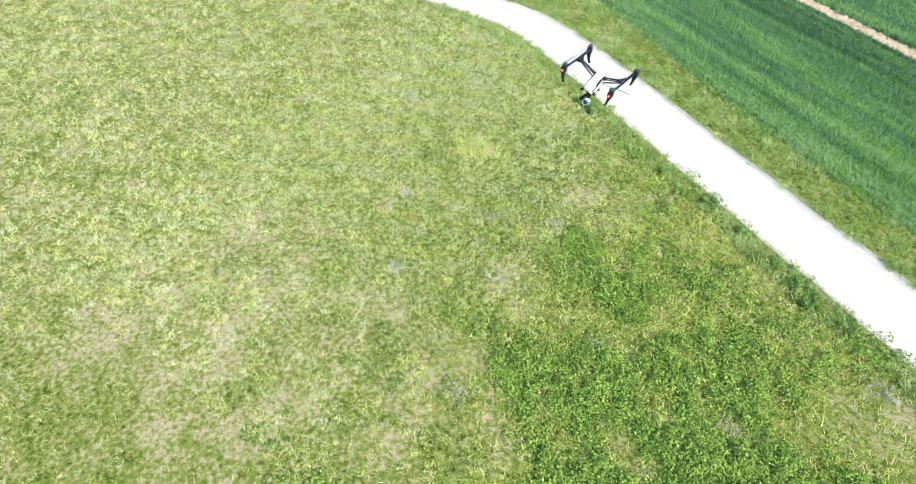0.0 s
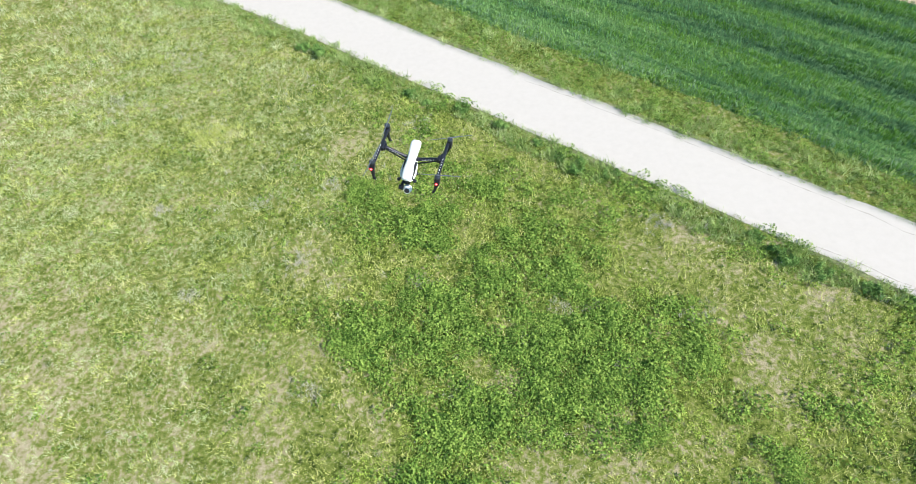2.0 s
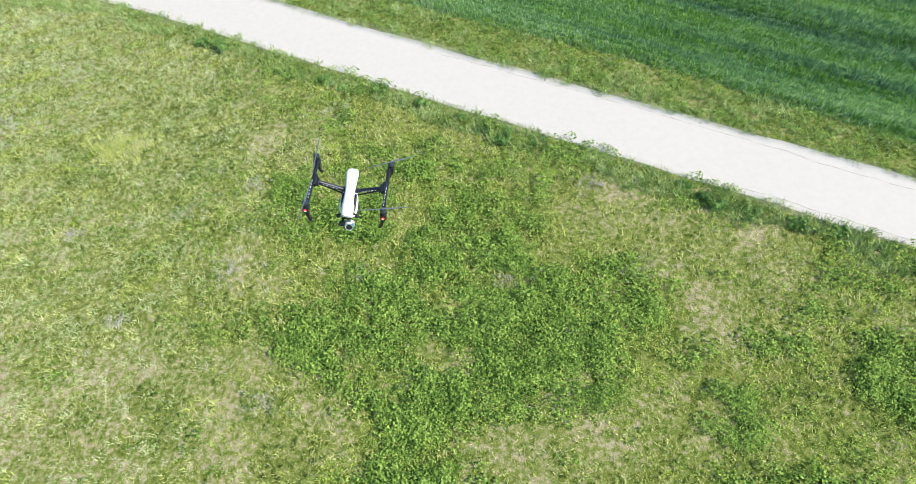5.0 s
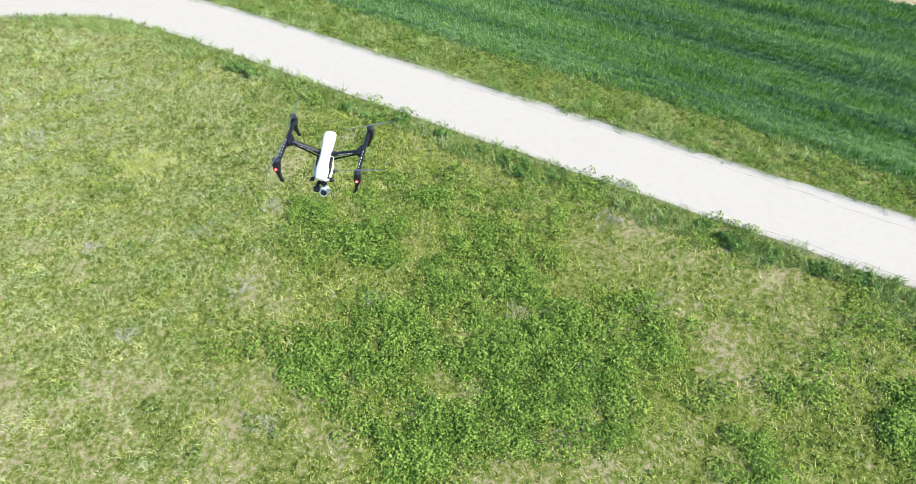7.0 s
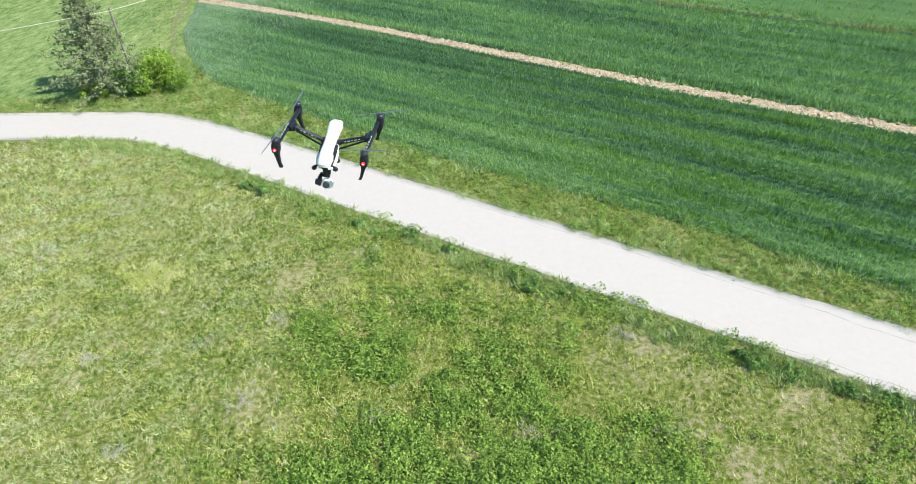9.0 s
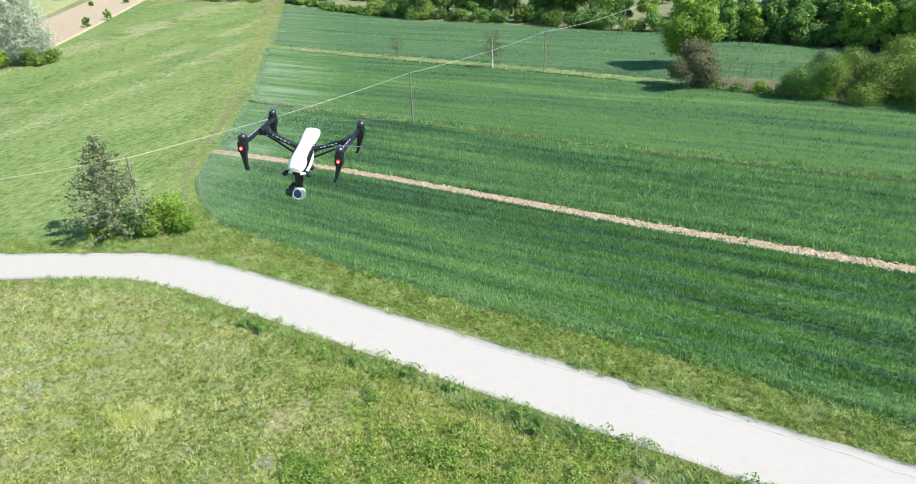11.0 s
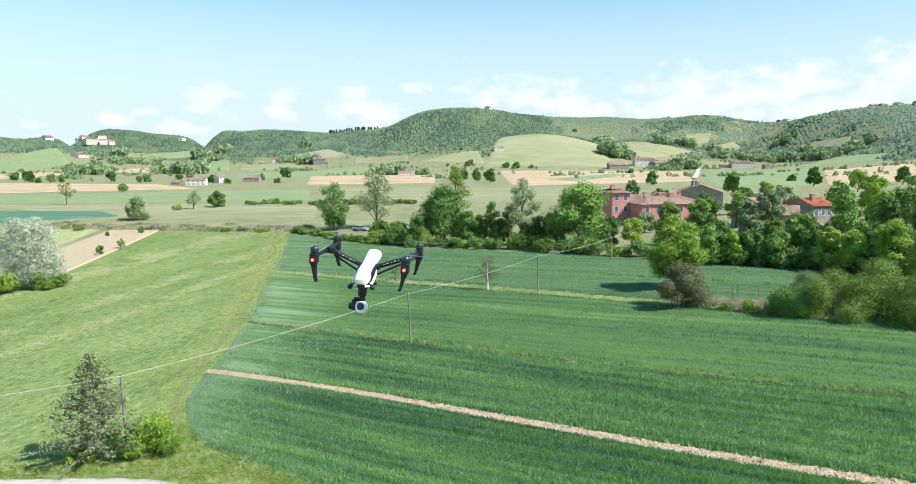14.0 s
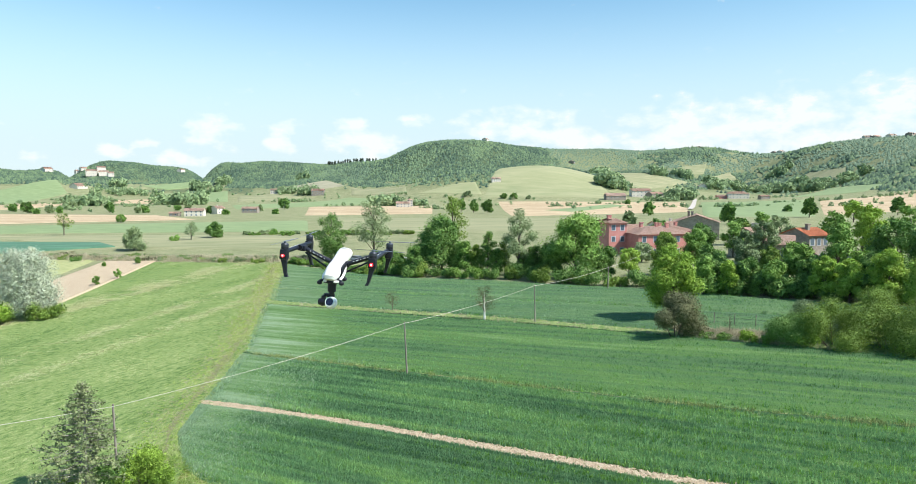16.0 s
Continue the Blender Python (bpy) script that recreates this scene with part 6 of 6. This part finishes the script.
POLES = [(-25.5, 41.8, 5.7, -0.1), (-8.7, 65.1, 5.4, -0.25), (5.6, 86.4, 5.0, -0.15), (18.8, 107.9, 3.9, 0.0)]


def poles_and_wire():
    tops = []
    for k, (x, y, h, lean) in enumerate(POLES):
        z = float(height(x, y))
        at = empty("utility_pole", Matrix.Translation((x, y, z)), "slim weathered wooden pole carrying a cable over the wheat", "pole", "cable poles")
        v, f = limb([(0, 0, -0.3), (lean * 0.5, 0, h * 0.5), (lean, 0, h)], [0.1, 0.085, 0.07], 10)
        thing("shaft", v, f, POLE_WOOD, at, shade=True)
        bm = tube(bmesh.new(), (lean, -0.09, h - 0.12), (lean, 0.02, h - 0.12), 0.03, 0.03, 8)
        part("insulator", bm, WHITE_SHELL, at, "small white insulator")
        part("cap", tube(bmesh.new(), (lean, 0, h - 0.02), (lean, 0, h + 0.03), 0.085, 0.05, 10), POLE_WOOD, at)
        tops.append(Vector((x + lean, y - 0.09, z + h - 0.12)))
    far_left, far_right = Vector((-59.6, 23.3, 3.2)), Vector((31, 128, 6.5))
    pts = []
    line = [far_left, *tops, far_right]
    for a, b in zip(line, line[1:]):
        for k in range(24):
            u = k / 24
            pts.append(a.lerp(b, u) - Vector((0, 0, 0.3 * 4 * u * (1 - u))))
    pts.append(line[-1])
    v, f = limb(pts, [0.021] * len(pts), 6)
    thing("cable", v, f, WIRE, None, "thin pale overhead cable sagging from pole to pole", "cable")


poles_and_wire()

# ---- fence by the ditch ----
def fence():
    at = empty("wire_fence", Matrix.Translation((30, 70, float(height(30, 70)))), "low fence of thin dark posts along the ditch", "fence")
    for k in range(14):
        x, y = 24.5 + k * 1.9, 80 - k * 1.35
        z = float(height(x, y))
        v, f = limb([(x, y, z - 0.1), (x, y, z + 1.6)], [0.05, 0.045], 6)
        v = v - np.array([30, 70, float(height(30, 70))])
        thing("post", v, f, POLE_WOOD, at)
    for h in (0.5, 1.0, 1.45):
        pts = [(24.5 + k * 1.9 - 30, 80 - k * 1.35 - 70, float(height(24.5 + k * 1.9, 80 - k * 1.35)) + h - float(height(30, 70))) for k in range(14)]
        v, f = limb(pts, [0.012] * 14, 4)
        thing("strand", v, f, STEEL, at)


fence()


def ditch_bank():
    """Dry reeds on the banks of the ditch, and a bare twiggy shrub."""
    rng = np.random.default_rng(81)
    n = 2600
    x = rng.uniform(21.5, 31.0, n)
    y = np.interp(x, [v[0] for v in STRIP_3], [v[1] for v in STRIP_3]) + rng.uniform(-1.2, 3.6, n)
    p = np.column_stack([x, y])
    p = p[(cloudy(p, 1.2, 3) > 0.25) & (np.abs(y - (73.4 - (x - 22.6) * 0.57)) > 0.5)]
    scatter("dry_reeds", TALL, on_ground(p), rng.uniform(0.35, 0.85, len(p)), STRAW, "pale dry reeds along the banks of the ditch", "reeds", 82)
    tree("bare_shrub", 26.3, 73.2, 3.0, 2.6, "russet", 83, "bare twiggy shrub standing in the ditch", 60, 0.12, 0.1, 14, 0.9, 0.2, trunk=0.04)


ditch_bank()

# ---- ditch water and parked cars under the trees ----
WATER = plain("ditch_water", rgb(0.1, 0.13, 0.1), rough=0.08, spec=0.6)
sheet("ditch_water", ribbon([(22.6, 73.4), (26.5, 71.2), (30.5, 68.9)], 0.9, 60, 4, 0.08, 60), 0.05, WATER, label="still grey-green water in a shallow ditch", category="water")
TYRE = plain("tyre_rubber", rgb(0.02, 0.02, 0.02), rough=0.8)
CAR_GLASS = plain("car_glass", rgb(0.03, 0.04, 0.05), rough=0.08, spec=0.7)


def car(x, y, turn, paint, label, tall=1.45, size=4.2):
    z = float(height(x, y))
    at = empty("parked_car", Matrix.Translation((x, y, z)) @ pose(0, 0, 0, 0, 0, turn), label, "car", "parked cars")
    a = size / 2
    body = loft([((0, -a, 0.55), 0.7, 0.2, 0), ((0, -a + 0.12, 0.58), 0.84, 0.3, 0), ((0, -a * 0.45, 0.62), 0.87, 0.34, 0), ((0, a * 0.6, 0.64), 0.87, 0.36, 0), ((0, a - 0.1, 0.62), 0.84, 0.33, 0), ((0, a, 0.6), 0.72, 0.24, 0)], 16, 4)
    part("body", body, paint, at)
    cab = loft([((0, -a * 0.42, 0.95), 0.74, 0.05, 0), ((0, -a * 0.12, 0.95 + (tall - 0.95) / 2), 0.72, (tall - 0.95) / 2 + 0.03, 0), ((0, a * 0.5, 0.95 + (tall - 0.95) / 2), 0.72, (tall - 0.95) / 2 + 0.03, 0), ((0, a * 0.85, 0.97), 0.74, 0.06, 0)], 16, 5)
    part("cabin", cab, paint, at)
    part("windscreen", block(bmesh.new(), (0, -a * 0.31, 1.16), (1.28, 0.06, 0.5), 0.02, pose(0, 0, 0, -52, 0, 0)), CAR_GLASS, at, "dark glass")
    part("rear_window", block(bmesh.new(), (0, a * 0.72, 1.18), (1.2, 0.06, 0.42), 0.02, pose(0, 0, 0, 50, 0, 0)), CAR_GLASS, at, "dark glass")
    for s in (-1, 1):
        part("side_window", block(bmesh.new(), (s * 0.725, a * 0.2, 0.95 + (tall - 0.95) * 0.55), (0.04, a * 0.95, (tall - 0.95) * 0.6), 0.01), CAR_GLASS, at, "dark glass")
        for e in (-1, 1):
            wheel = part("wheel", tube(bmesh.new(), (s * 0.62, e * a * 0.62, 0.31), (s * 0.84, e * a * 0.62, 0.31), 0.31, 0.31, 18), TYRE, at)
            part("rim", tube(bmesh.new(), (s * 0.83, e * a * 0.62, 0.31), (s * 0.85, e * a * 0.62, 0.31), 0.18, 0.16, 14), STEEL, wheel)
    return at


CAR_WHITE, CAR_GREY, CAR_BLUE = plain("white_car_paint", rgb(0.75, 0.76, 0.78), rough=0.25), plain("grey_car_paint", rgb(0.3, 0.31, 0.33), rough=0.25), plain("blue_car_paint", rgb(0.05, 0.08, 0.16), rough=0.25)
car(-35.5, 168, 75, CAR_GREY, "grey car parked in the shade of the trees")
car(-30.0, 168, 70, CAR_BLUE, "dark blue car parked in the shade of the trees")
car(-24.5, 166, 80, CAR_WHITE, "white car parked beside the tall trees")
car(-16.5, 142, 15, CAR_WHITE, "white van parked under the dense tree", 2.0, 4.8)
car(65.5, 131, 60, CAR_WHITE, "white car parked beside the stone house")
car(68.5, 130, 50, CAR_GREY, "grey car parked beside the stone house")


# ---- houses ----
PINK = material("pink_plaster", [(0.3, rgb(0.47, 0.19, 0.17)), (0.7, rgb(0.6, 0.28, 0.25))], scale=0.8, detail=8, rough=0.9, bump=0.2, bump_scale=20)
CREAM = material("cream_plaster", [(0.3, rgb(0.52, 0.47, 0.4)), (0.7, rgb(0.68, 0.63, 0.55))], scale=0.6, detail=8, rough=0.9)
STONE = material("grey_stone_wall", [(0.3, rgb(0.2, 0.17, 0.14)), (0.7, rgb(0.36, 0.32, 0.27))], scale=1.5, detail=8, rough=0.95, bump=0.5, bump_scale=6)
TILE = material("terracotta_tile", [(0.25, rgb(0.3, 0.19, 0.15)), (0.5, rgb(0.45, 0.3, 0.235)), (0.8, rgb(0.57, 0.42, 0.35))], scale=2.5, detail=8, rough=0.9, bump=0.6, bump_scale=5, thing_random=0.3)
RED_TILE = material("new_red_tile", [(0.3, rgb(0.42, 0.14, 0.07)), (0.7, rgb(0.55, 0.22, 0.12))], scale=2.5, detail=8, rough=0.9, bump=0.6, bump_scale=5)
PANE = plain("window_pane", rgb(0.1, 0.14, 0.18), rough=0.15, spec=0.7)
SHUTTER = plain("window_frame", rgb(0.5, 0.52, 0.55), rough=0.6)


def house(x, y, w, d, eave, ridge, turn, wall, roof, label, floors=2, bays=4, hip=False, chimneys=1, group="", seed=0, ground_z=None):
    """A house: walls with windows on its long sides, a gabled or hipped roof with eaves, chimneys. Front along local -y."""
    z = float(height(x, y)) if ground_z is None else ground_z
    at = empty("house", Matrix.Translation((x, y, z)) @ pose(0, 0, 0, 0, 0, turn), label, "house", group)
    rng = random.Random(seed)
    bm = bmesh.new()
    a, b = w / 2, d / 2
    low = [bm.verts.new(p) for p in ((-a, -b, -1), (a, -b, -1), (a, b, -1), (-a, b, -1))]
    top = [bm.verts.new((v.co.x, v.co.y, eave)) for v in low]
    for k in range(4):
        bm.faces.new((low[k], low[(k + 1) % 4], top[(k + 1) % 4], top[k]))
    if not hip:
        g1, g2 = bm.verts.new((-a, 0, ridge - 0.1)), bm.verts.new((a, 0, ridge - 0.1))
        bm.faces.new((top[3], top[0], g1))
        bm.faces.new((top[1], top[2], g2))
    bm.faces.new(top) if hip else None
    walls = part("wall", bm, wall, at, shade=False)
    o = 0.5
    bm = bmesh.new()
    inset = d * 0.45 if hip else -o
    r1, r2 = (-a + inset, 0, ridge), (a - inset, 0, ridge)
    drop = eave - (ridge - eave) / b * o
    e = [(-a - o, -b - o, drop), (a + o, -b - o, drop), (a + o, b + o, drop), (-a - o, b + o, drop)]
    up = [bm.verts.new(p) for p in e]
    ra, rb = bm.verts.new(r1), bm.verts.new(r2)
    bm.faces.new((up[0], up[1], rb, ra))
    bm.faces.new((up[2], up[3], ra, rb))
    if hip:
        bm.faces.new((up[1], up[2], rb))
        bm.faces.new((up[3], up[0], ra))
    made = bmesh.ops.solidify(bm, geom=bm.faces[:], thickness=0.22)
    part("roof", bm, roof, at, "tiled roof", shade=False)
    for k in range(chimneys):
        cx, cy = rng.uniform(-a * 0.6, a * 0.6), rng.uniform(-b * 0.4, b * 0.4)
        bm = block(bmesh.new(), (cx, cy, ridge - 0.1), (0.7, 0.7, 1.6), 0.03)
        block(bm, (cx, cy, ridge + 0.75), (0.95, 0.95, 0.16), 0.02)
        part("chimney", bm, wall, at, shade=False)
    for s in (-1, 1):
        for fl in range(floors):
            for k in range(bays):
                wx = -a + w * (k + 0.5) / bays
                wz = eave * (fl + 0.55) / floors
                wh = min(1.3, eave / floors * 0.45)
                win = part("window", block(bmesh.new(), (wx, s * (b + 0.02), wz), (1.15, 0.1, wh + 0.2), 0.0), SHUTTER, at, shade=False)
                part("pane", block(bmesh.new(), (wx, s * (b + 0.055), wz), (0.85, 0.06, wh), 0.0), PANE, win, shade=False)
    return at


VIL = "village houses"
house(40.0, 164.5, 14.5, 11, 6.0, 7.5, 14, PINK, TILE, "large pink plastered house with terracotta hipped roof", 2, 5, True, 3, VIL, 1, 1.0)
house(44.5, 171, 11, 8, 6.2, 7.2, 14, PINK, TILE, "pink house wing with a raised terracotta roof", 3, 4, True, 2, VIL, 2, 1.0)
house(29.5, 167, 4.6, 8, 8.3, 9.2, 14, PINK, TILE, "tall narrow pink house block", 3, 2, True, 2, VIL, 3, 1.0)
house(35.0, 172, 5, 8, 6.5, 7.5, 14, CREAM, TILE, "cream house with balconies between pink blocks", 2, 2, False, 0, VIL, 4, 1.0)
house(63.5, 210, 11, 13, 6.6, 8.8, 75, STONE, TILE, "long stone house with a broad tiled gable", 2, 3, False, 2, VIL, 5, 0.6)
house(58.5, 226, 10, 8, 4.6, 5.9, 10, CREAM, TILE, "cream house with a weathered tile roof", 2, 3, False, 1, VIL, 6, 0.4)
house(64.8, 140, 5.4, 6.5, 6.6, 7.9, 25, STONE, RED_TILE, "brown stone house with a new red tiled roof", 2, 3, False, 1, VIL, 7, 2.0)
house(55.6, 133, 6.5, 6, 5.4, 6.9, -20, STONE, TILE, "low grey stone house with old roof tiles", 1, 2, False, 1, VIL, 8, 2.0)
house(59.0, 130.5, 5.0, 5, 3.2, 4.2, 25, STONE, TILE, "small stone lean-to with a tiled roof", 1, 2, False, 0, VIL, 9, 2.0)
house(57.0, 148, 7, 7, 6.6, 8.0, 40, CREAM, TILE, "cream house with an old tiled roof", 2, 2, False, 2, VIL, 10, 1.5)
house(-86.4, 106.6, 3.2, 2.6, 1.8, 2.4, 20, CREAM, RED_TILE, "small white garden shed with a reddish roof", 1, 1, False, 0, "", 26)
FAR_G = "far farmhouses"
house(-231, 493, 14, 9, 4.6, 6.4, 12, CREAM, TILE, "cream farmhouse with a terracotta roof", 2, 4, False, 1, FAR_G, 11)
house(-241, 558, 8, 9, 5.2, 7.2, 60, CREAM, TILE, "white gabled farmhouse on the plain", 2, 2, False, 1, FAR_G, 12)
house(-246, 491, 7, 6, 2.6, 3.6, 5, STONE, TILE, "low farm shed with tiled roof", 1, 2, False, 0, FAR_G, 13)
house(-226, 595, 14, 9, 4.0, 5.8, 5, STONE, TILE, "low stone farm building with a tiled roof", 1, 4, False, 1, FAR_G, 14)
house(-106, 752, 16, 10, 5, 7, 8, CREAM, TILE, "far pinkish farmhouse with tiled roof", 2, 4, False, 1, FAR_G, 15)
house(-100, 768, 6, 6, 8.5, 10, 8, CREAM, TILE, "square farm tower with a tiled roof", 3, 2, True, 0, FAR_G, 16)
house(-379, 1121, 20, 12, 6, 8.5, 10, CREAM, TILE, "white farmhouse on the slope", 2, 5, False, 0, FAR_G, 17)
house(-293, 1074, 20, 12, 8, 11, 5, STONE, TILE, "brown stone farmhouse on the slope", 2, 5, False, 0, FAR_G, 18)
house(1, 1012, 14, 9, 5, 7, 10, CREAM, TILE, "farmhouse beside the pale knoll", 2, 5, False, 1, FAR_G, 19)
house(164, 911, 27, 14, 6, 9.5, 6, STONE, TILE, "long low barn with tiled roof", 1, 6, False, 0, FAR_G, 20)
house(211, 970, 28, 14, 9, 12.5, 6, CREAM, TILE, "large farmhouse at the hills' foot", 2, 5, False, 1, FAR_G, 21)
house(228, 954, 22, 14, 7, 10, 30, STONE, TILE, "farm building with a tiled roof", 2, 4, False, 0, FAR_G, 22)
house(361, 1001, 30, 14, 8, 11, -4, CREAM, TILE, "broad cream house beyond the green field", 2, 6, True, 0, FAR_G, 23)
house(341, 1007, 18, 10, 4, 6, -4, PINK, TILE, "low pink outbuilding with tiled roof", 1, 4, False, 0, FAR_G, 24)
house(372, 932, 13, 9, 4.5, 6, 10, STONE, TILE, "small far stone barn with tiled roof", 1, 3, False, 0, FAR_G, 25)
for _k, (_x, _y, _w, _h) in enumerate([(-1459, 2304, 36, 20), (-1419, 2313, 32, 15), (-1397, 2320, 20, 12), (-1441, 2333, 28, 20), (-1568, 2395, 22, 9), (-1545, 2390, 24, 10), (-1066, 1510, 20, 6), (-698, 1065, 20, 4), (-1228, 2511, 26, 9)]):
    house(_x, _y, _w, 18, _h, _h + 5, 25 + 7 * _k, CREAM, TILE, "hilltop village house in pale plaster", 3, 5, False, 0, "hilltop village", 40 + _k)
for _k, (_x, _y, _w, _h) in enumerate([(849, 1563, 18, 8), (859, 1546, 14, 6), (873, 1514, 16, 7), (893, 1478, 18, 8), (753, 1790, 16, 7), (746, 1816, 14, 6), (-26, 1721, 12, 10), (203, 1770, 14, 6), (366, 1185, 12, 6), (585, 1945, 16, 6)]):
    house(_x, _y, _w, 14, _h * 0.7, _h * 0.7 + 3, 10 * _k, (CREAM, STONE)[_k % 2], TILE, "far house on the ridge", 2, 4, False, 0, "ridge houses", 60 + _k)


# ---- clouds far behind everything ----
def clouds():
    m = bpy.data.materials.new("low_cloud")
    m.use_nodes = True
    nt, nodes = m.node_tree, m.node_tree.nodes
    nodes.remove(nodes["Principled BSDF"])
    geo, mp = nodes.new("ShaderNodeNewGeometry"), nodes.new("ShaderNodeMapping")
    mp.inputs["Scale"].default_value = (0.0042, 0.0042, 0.0075)
    nz = nodes.new("ShaderNodeTexNoise")
    nz.inputs["Scale"].default_value, nz.inputs["Detail"].default_value, nz.inputs["Roughness"].default_value = 1.6, 9.0, 0.52
    sep = nodes.new("ShaderNodeSeparateXYZ")
    glow, clear, mix = nodes.new("ShaderNodeEmission"), nodes.new("ShaderNodeBsdfTransparent"), nodes.new("ShaderNodeMixShader")
    tint = nodes.new("ShaderNodeMix")
    tint.data_type = "RGBA"
    lk = nt.links.new

    def ranged(socket, a, b, c, d):
        node = nodes.new("ShaderNodeMapRange")
        node.interpolation_type = "SMOOTHSTEP"
        for name, value in (("From Min", a), ("From Max", b), ("To Min", c), ("To Max", d)):
            node.inputs[name].default_value = value
        lk(socket, node.inputs["Value"])
        return node.outputs[0]

    def both(op, a, b):
        node = nodes.new("ShaderNodeMath")
        node.operation = op
        lk(a, node.inputs[0])
        lk(b, node.inputs[1])
        return node.outputs[0]

    lk(geo.outputs["Position"], mp.inputs["Vector"])
    lk(mp.outputs[0], nz.inputs["Vector"])
    lk(geo.outputs["Position"], sep.inputs[0])
    mask = nodes.new("ShaderNodeAttribute")
    mask.attribute_name = "cloud"
    haze = ranged(sep.outputs["Z"], 150, 1450, 0.92, 0.0)
    billow = nodes.new("ShaderNodeMath")
    billow.operation = "MULTIPLY_ADD"
    billow.inputs[1].default_value, billow.inputs[2].default_value = 2.6, -1.3
    lk(nz.outputs["Fac"], billow.inputs[0])
    puffs = ranged(both("ADD", mask.outputs["Fac"], billow.outputs[0]), 0.3, 1.15, 0.0, 0.95)
    tint.inputs["A"].default_value, tint.inputs["B"].default_value = (0.47, 0.565, 0.62, 1), (0.635, 0.645, 0.65, 1)
    lk(puffs, tint.inputs["Factor"])
    lk(tint.outputs["Result"], glow.inputs["Color"])
    lk(both("MAXIMUM", haze, puffs), mix.inputs[0])
    lk(clear.outputs[0], mix.inputs[1])
    lk(glow.outputs[0], mix.inputs[2])
    lk(mix.outputs[0], nodes["Material Output"].inputs["Surface"])
    a = np.radians(np.linspace(-75, 75, 220))
    z = np.linspace(-100, 1500, 61)
    x, y = np.sin(a)[:, None] * 4600 + 0 * z, np.cos(a)[:, None] * 4600 + 0 * z
    v = np.dstack([x, y, np.broadcast_to(z, x.shape)]).reshape(-1, 3)
    ob = thing("backdrop", v, grid_faces(220, 61), m, None, "pale blue haze and low white clouds over the hills", "sky", "", "structure", shade=True)
    # cloud banks and puffs: heading, height, half length and half height in degrees
    banks = [(-23.7, 4.4, 2.0, 1.5), (-17.9, 4.6, 1.2, 0.8), (-18.4, 3.3, 1.5, 0.8), (-12.8, 5.1, 1.7, 0.7), (-7.0, 5.3, 1.7, 0.7), (-11.5, 3.5, 3.8, 1.1),
             (2.2, 5.2, 5.8, 1.4), (5.7, 4.0, 4.5, 1.3), (17.1, 4.4, 8.5, 2.6), (23.5, 5.0, 6.5, 2.7), (29.3, 5.5, 5.1, 3.0), (13.3, 7.0, 0.7, 0.3), (15.5, 6.5, 1.6, 0.9),
             (-30.8, 2.6, 1.1, 0.5), (-28.5, 3.1, 1.0, 0.4), (-36.1, 2.0, 0.9, 0.5), (-26.2, 2.0, 2.2, 0.6), (31.7, 6.2, 3.1, 1.7), (40, 5.0, 9, 3.2), (-50, 2.5, 8, 1.2)]
    az, el = np.degrees(np.arctan2(v[:, 0], v[:, 1])), np.degrees(np.arctan2(v[:, 2] - 19, 4600))
    full = np.zeros(len(v))
    for ca, ce, ra, re_ in banks:
        low = np.where(el < ce, 0.8, 1.15)
        full = np.maximum(full, 1.05 - ((az - ca) / (ra * 1.3)) ** 2 - ((el - ce) / (re_ * 1.3) * low) ** 2)
    ob.data.attributes.new("cloud", "FLOAT", "POINT").data.foreach_set("value", np.clip(full, -0.5, 1).astype(np.float32))


clouds()
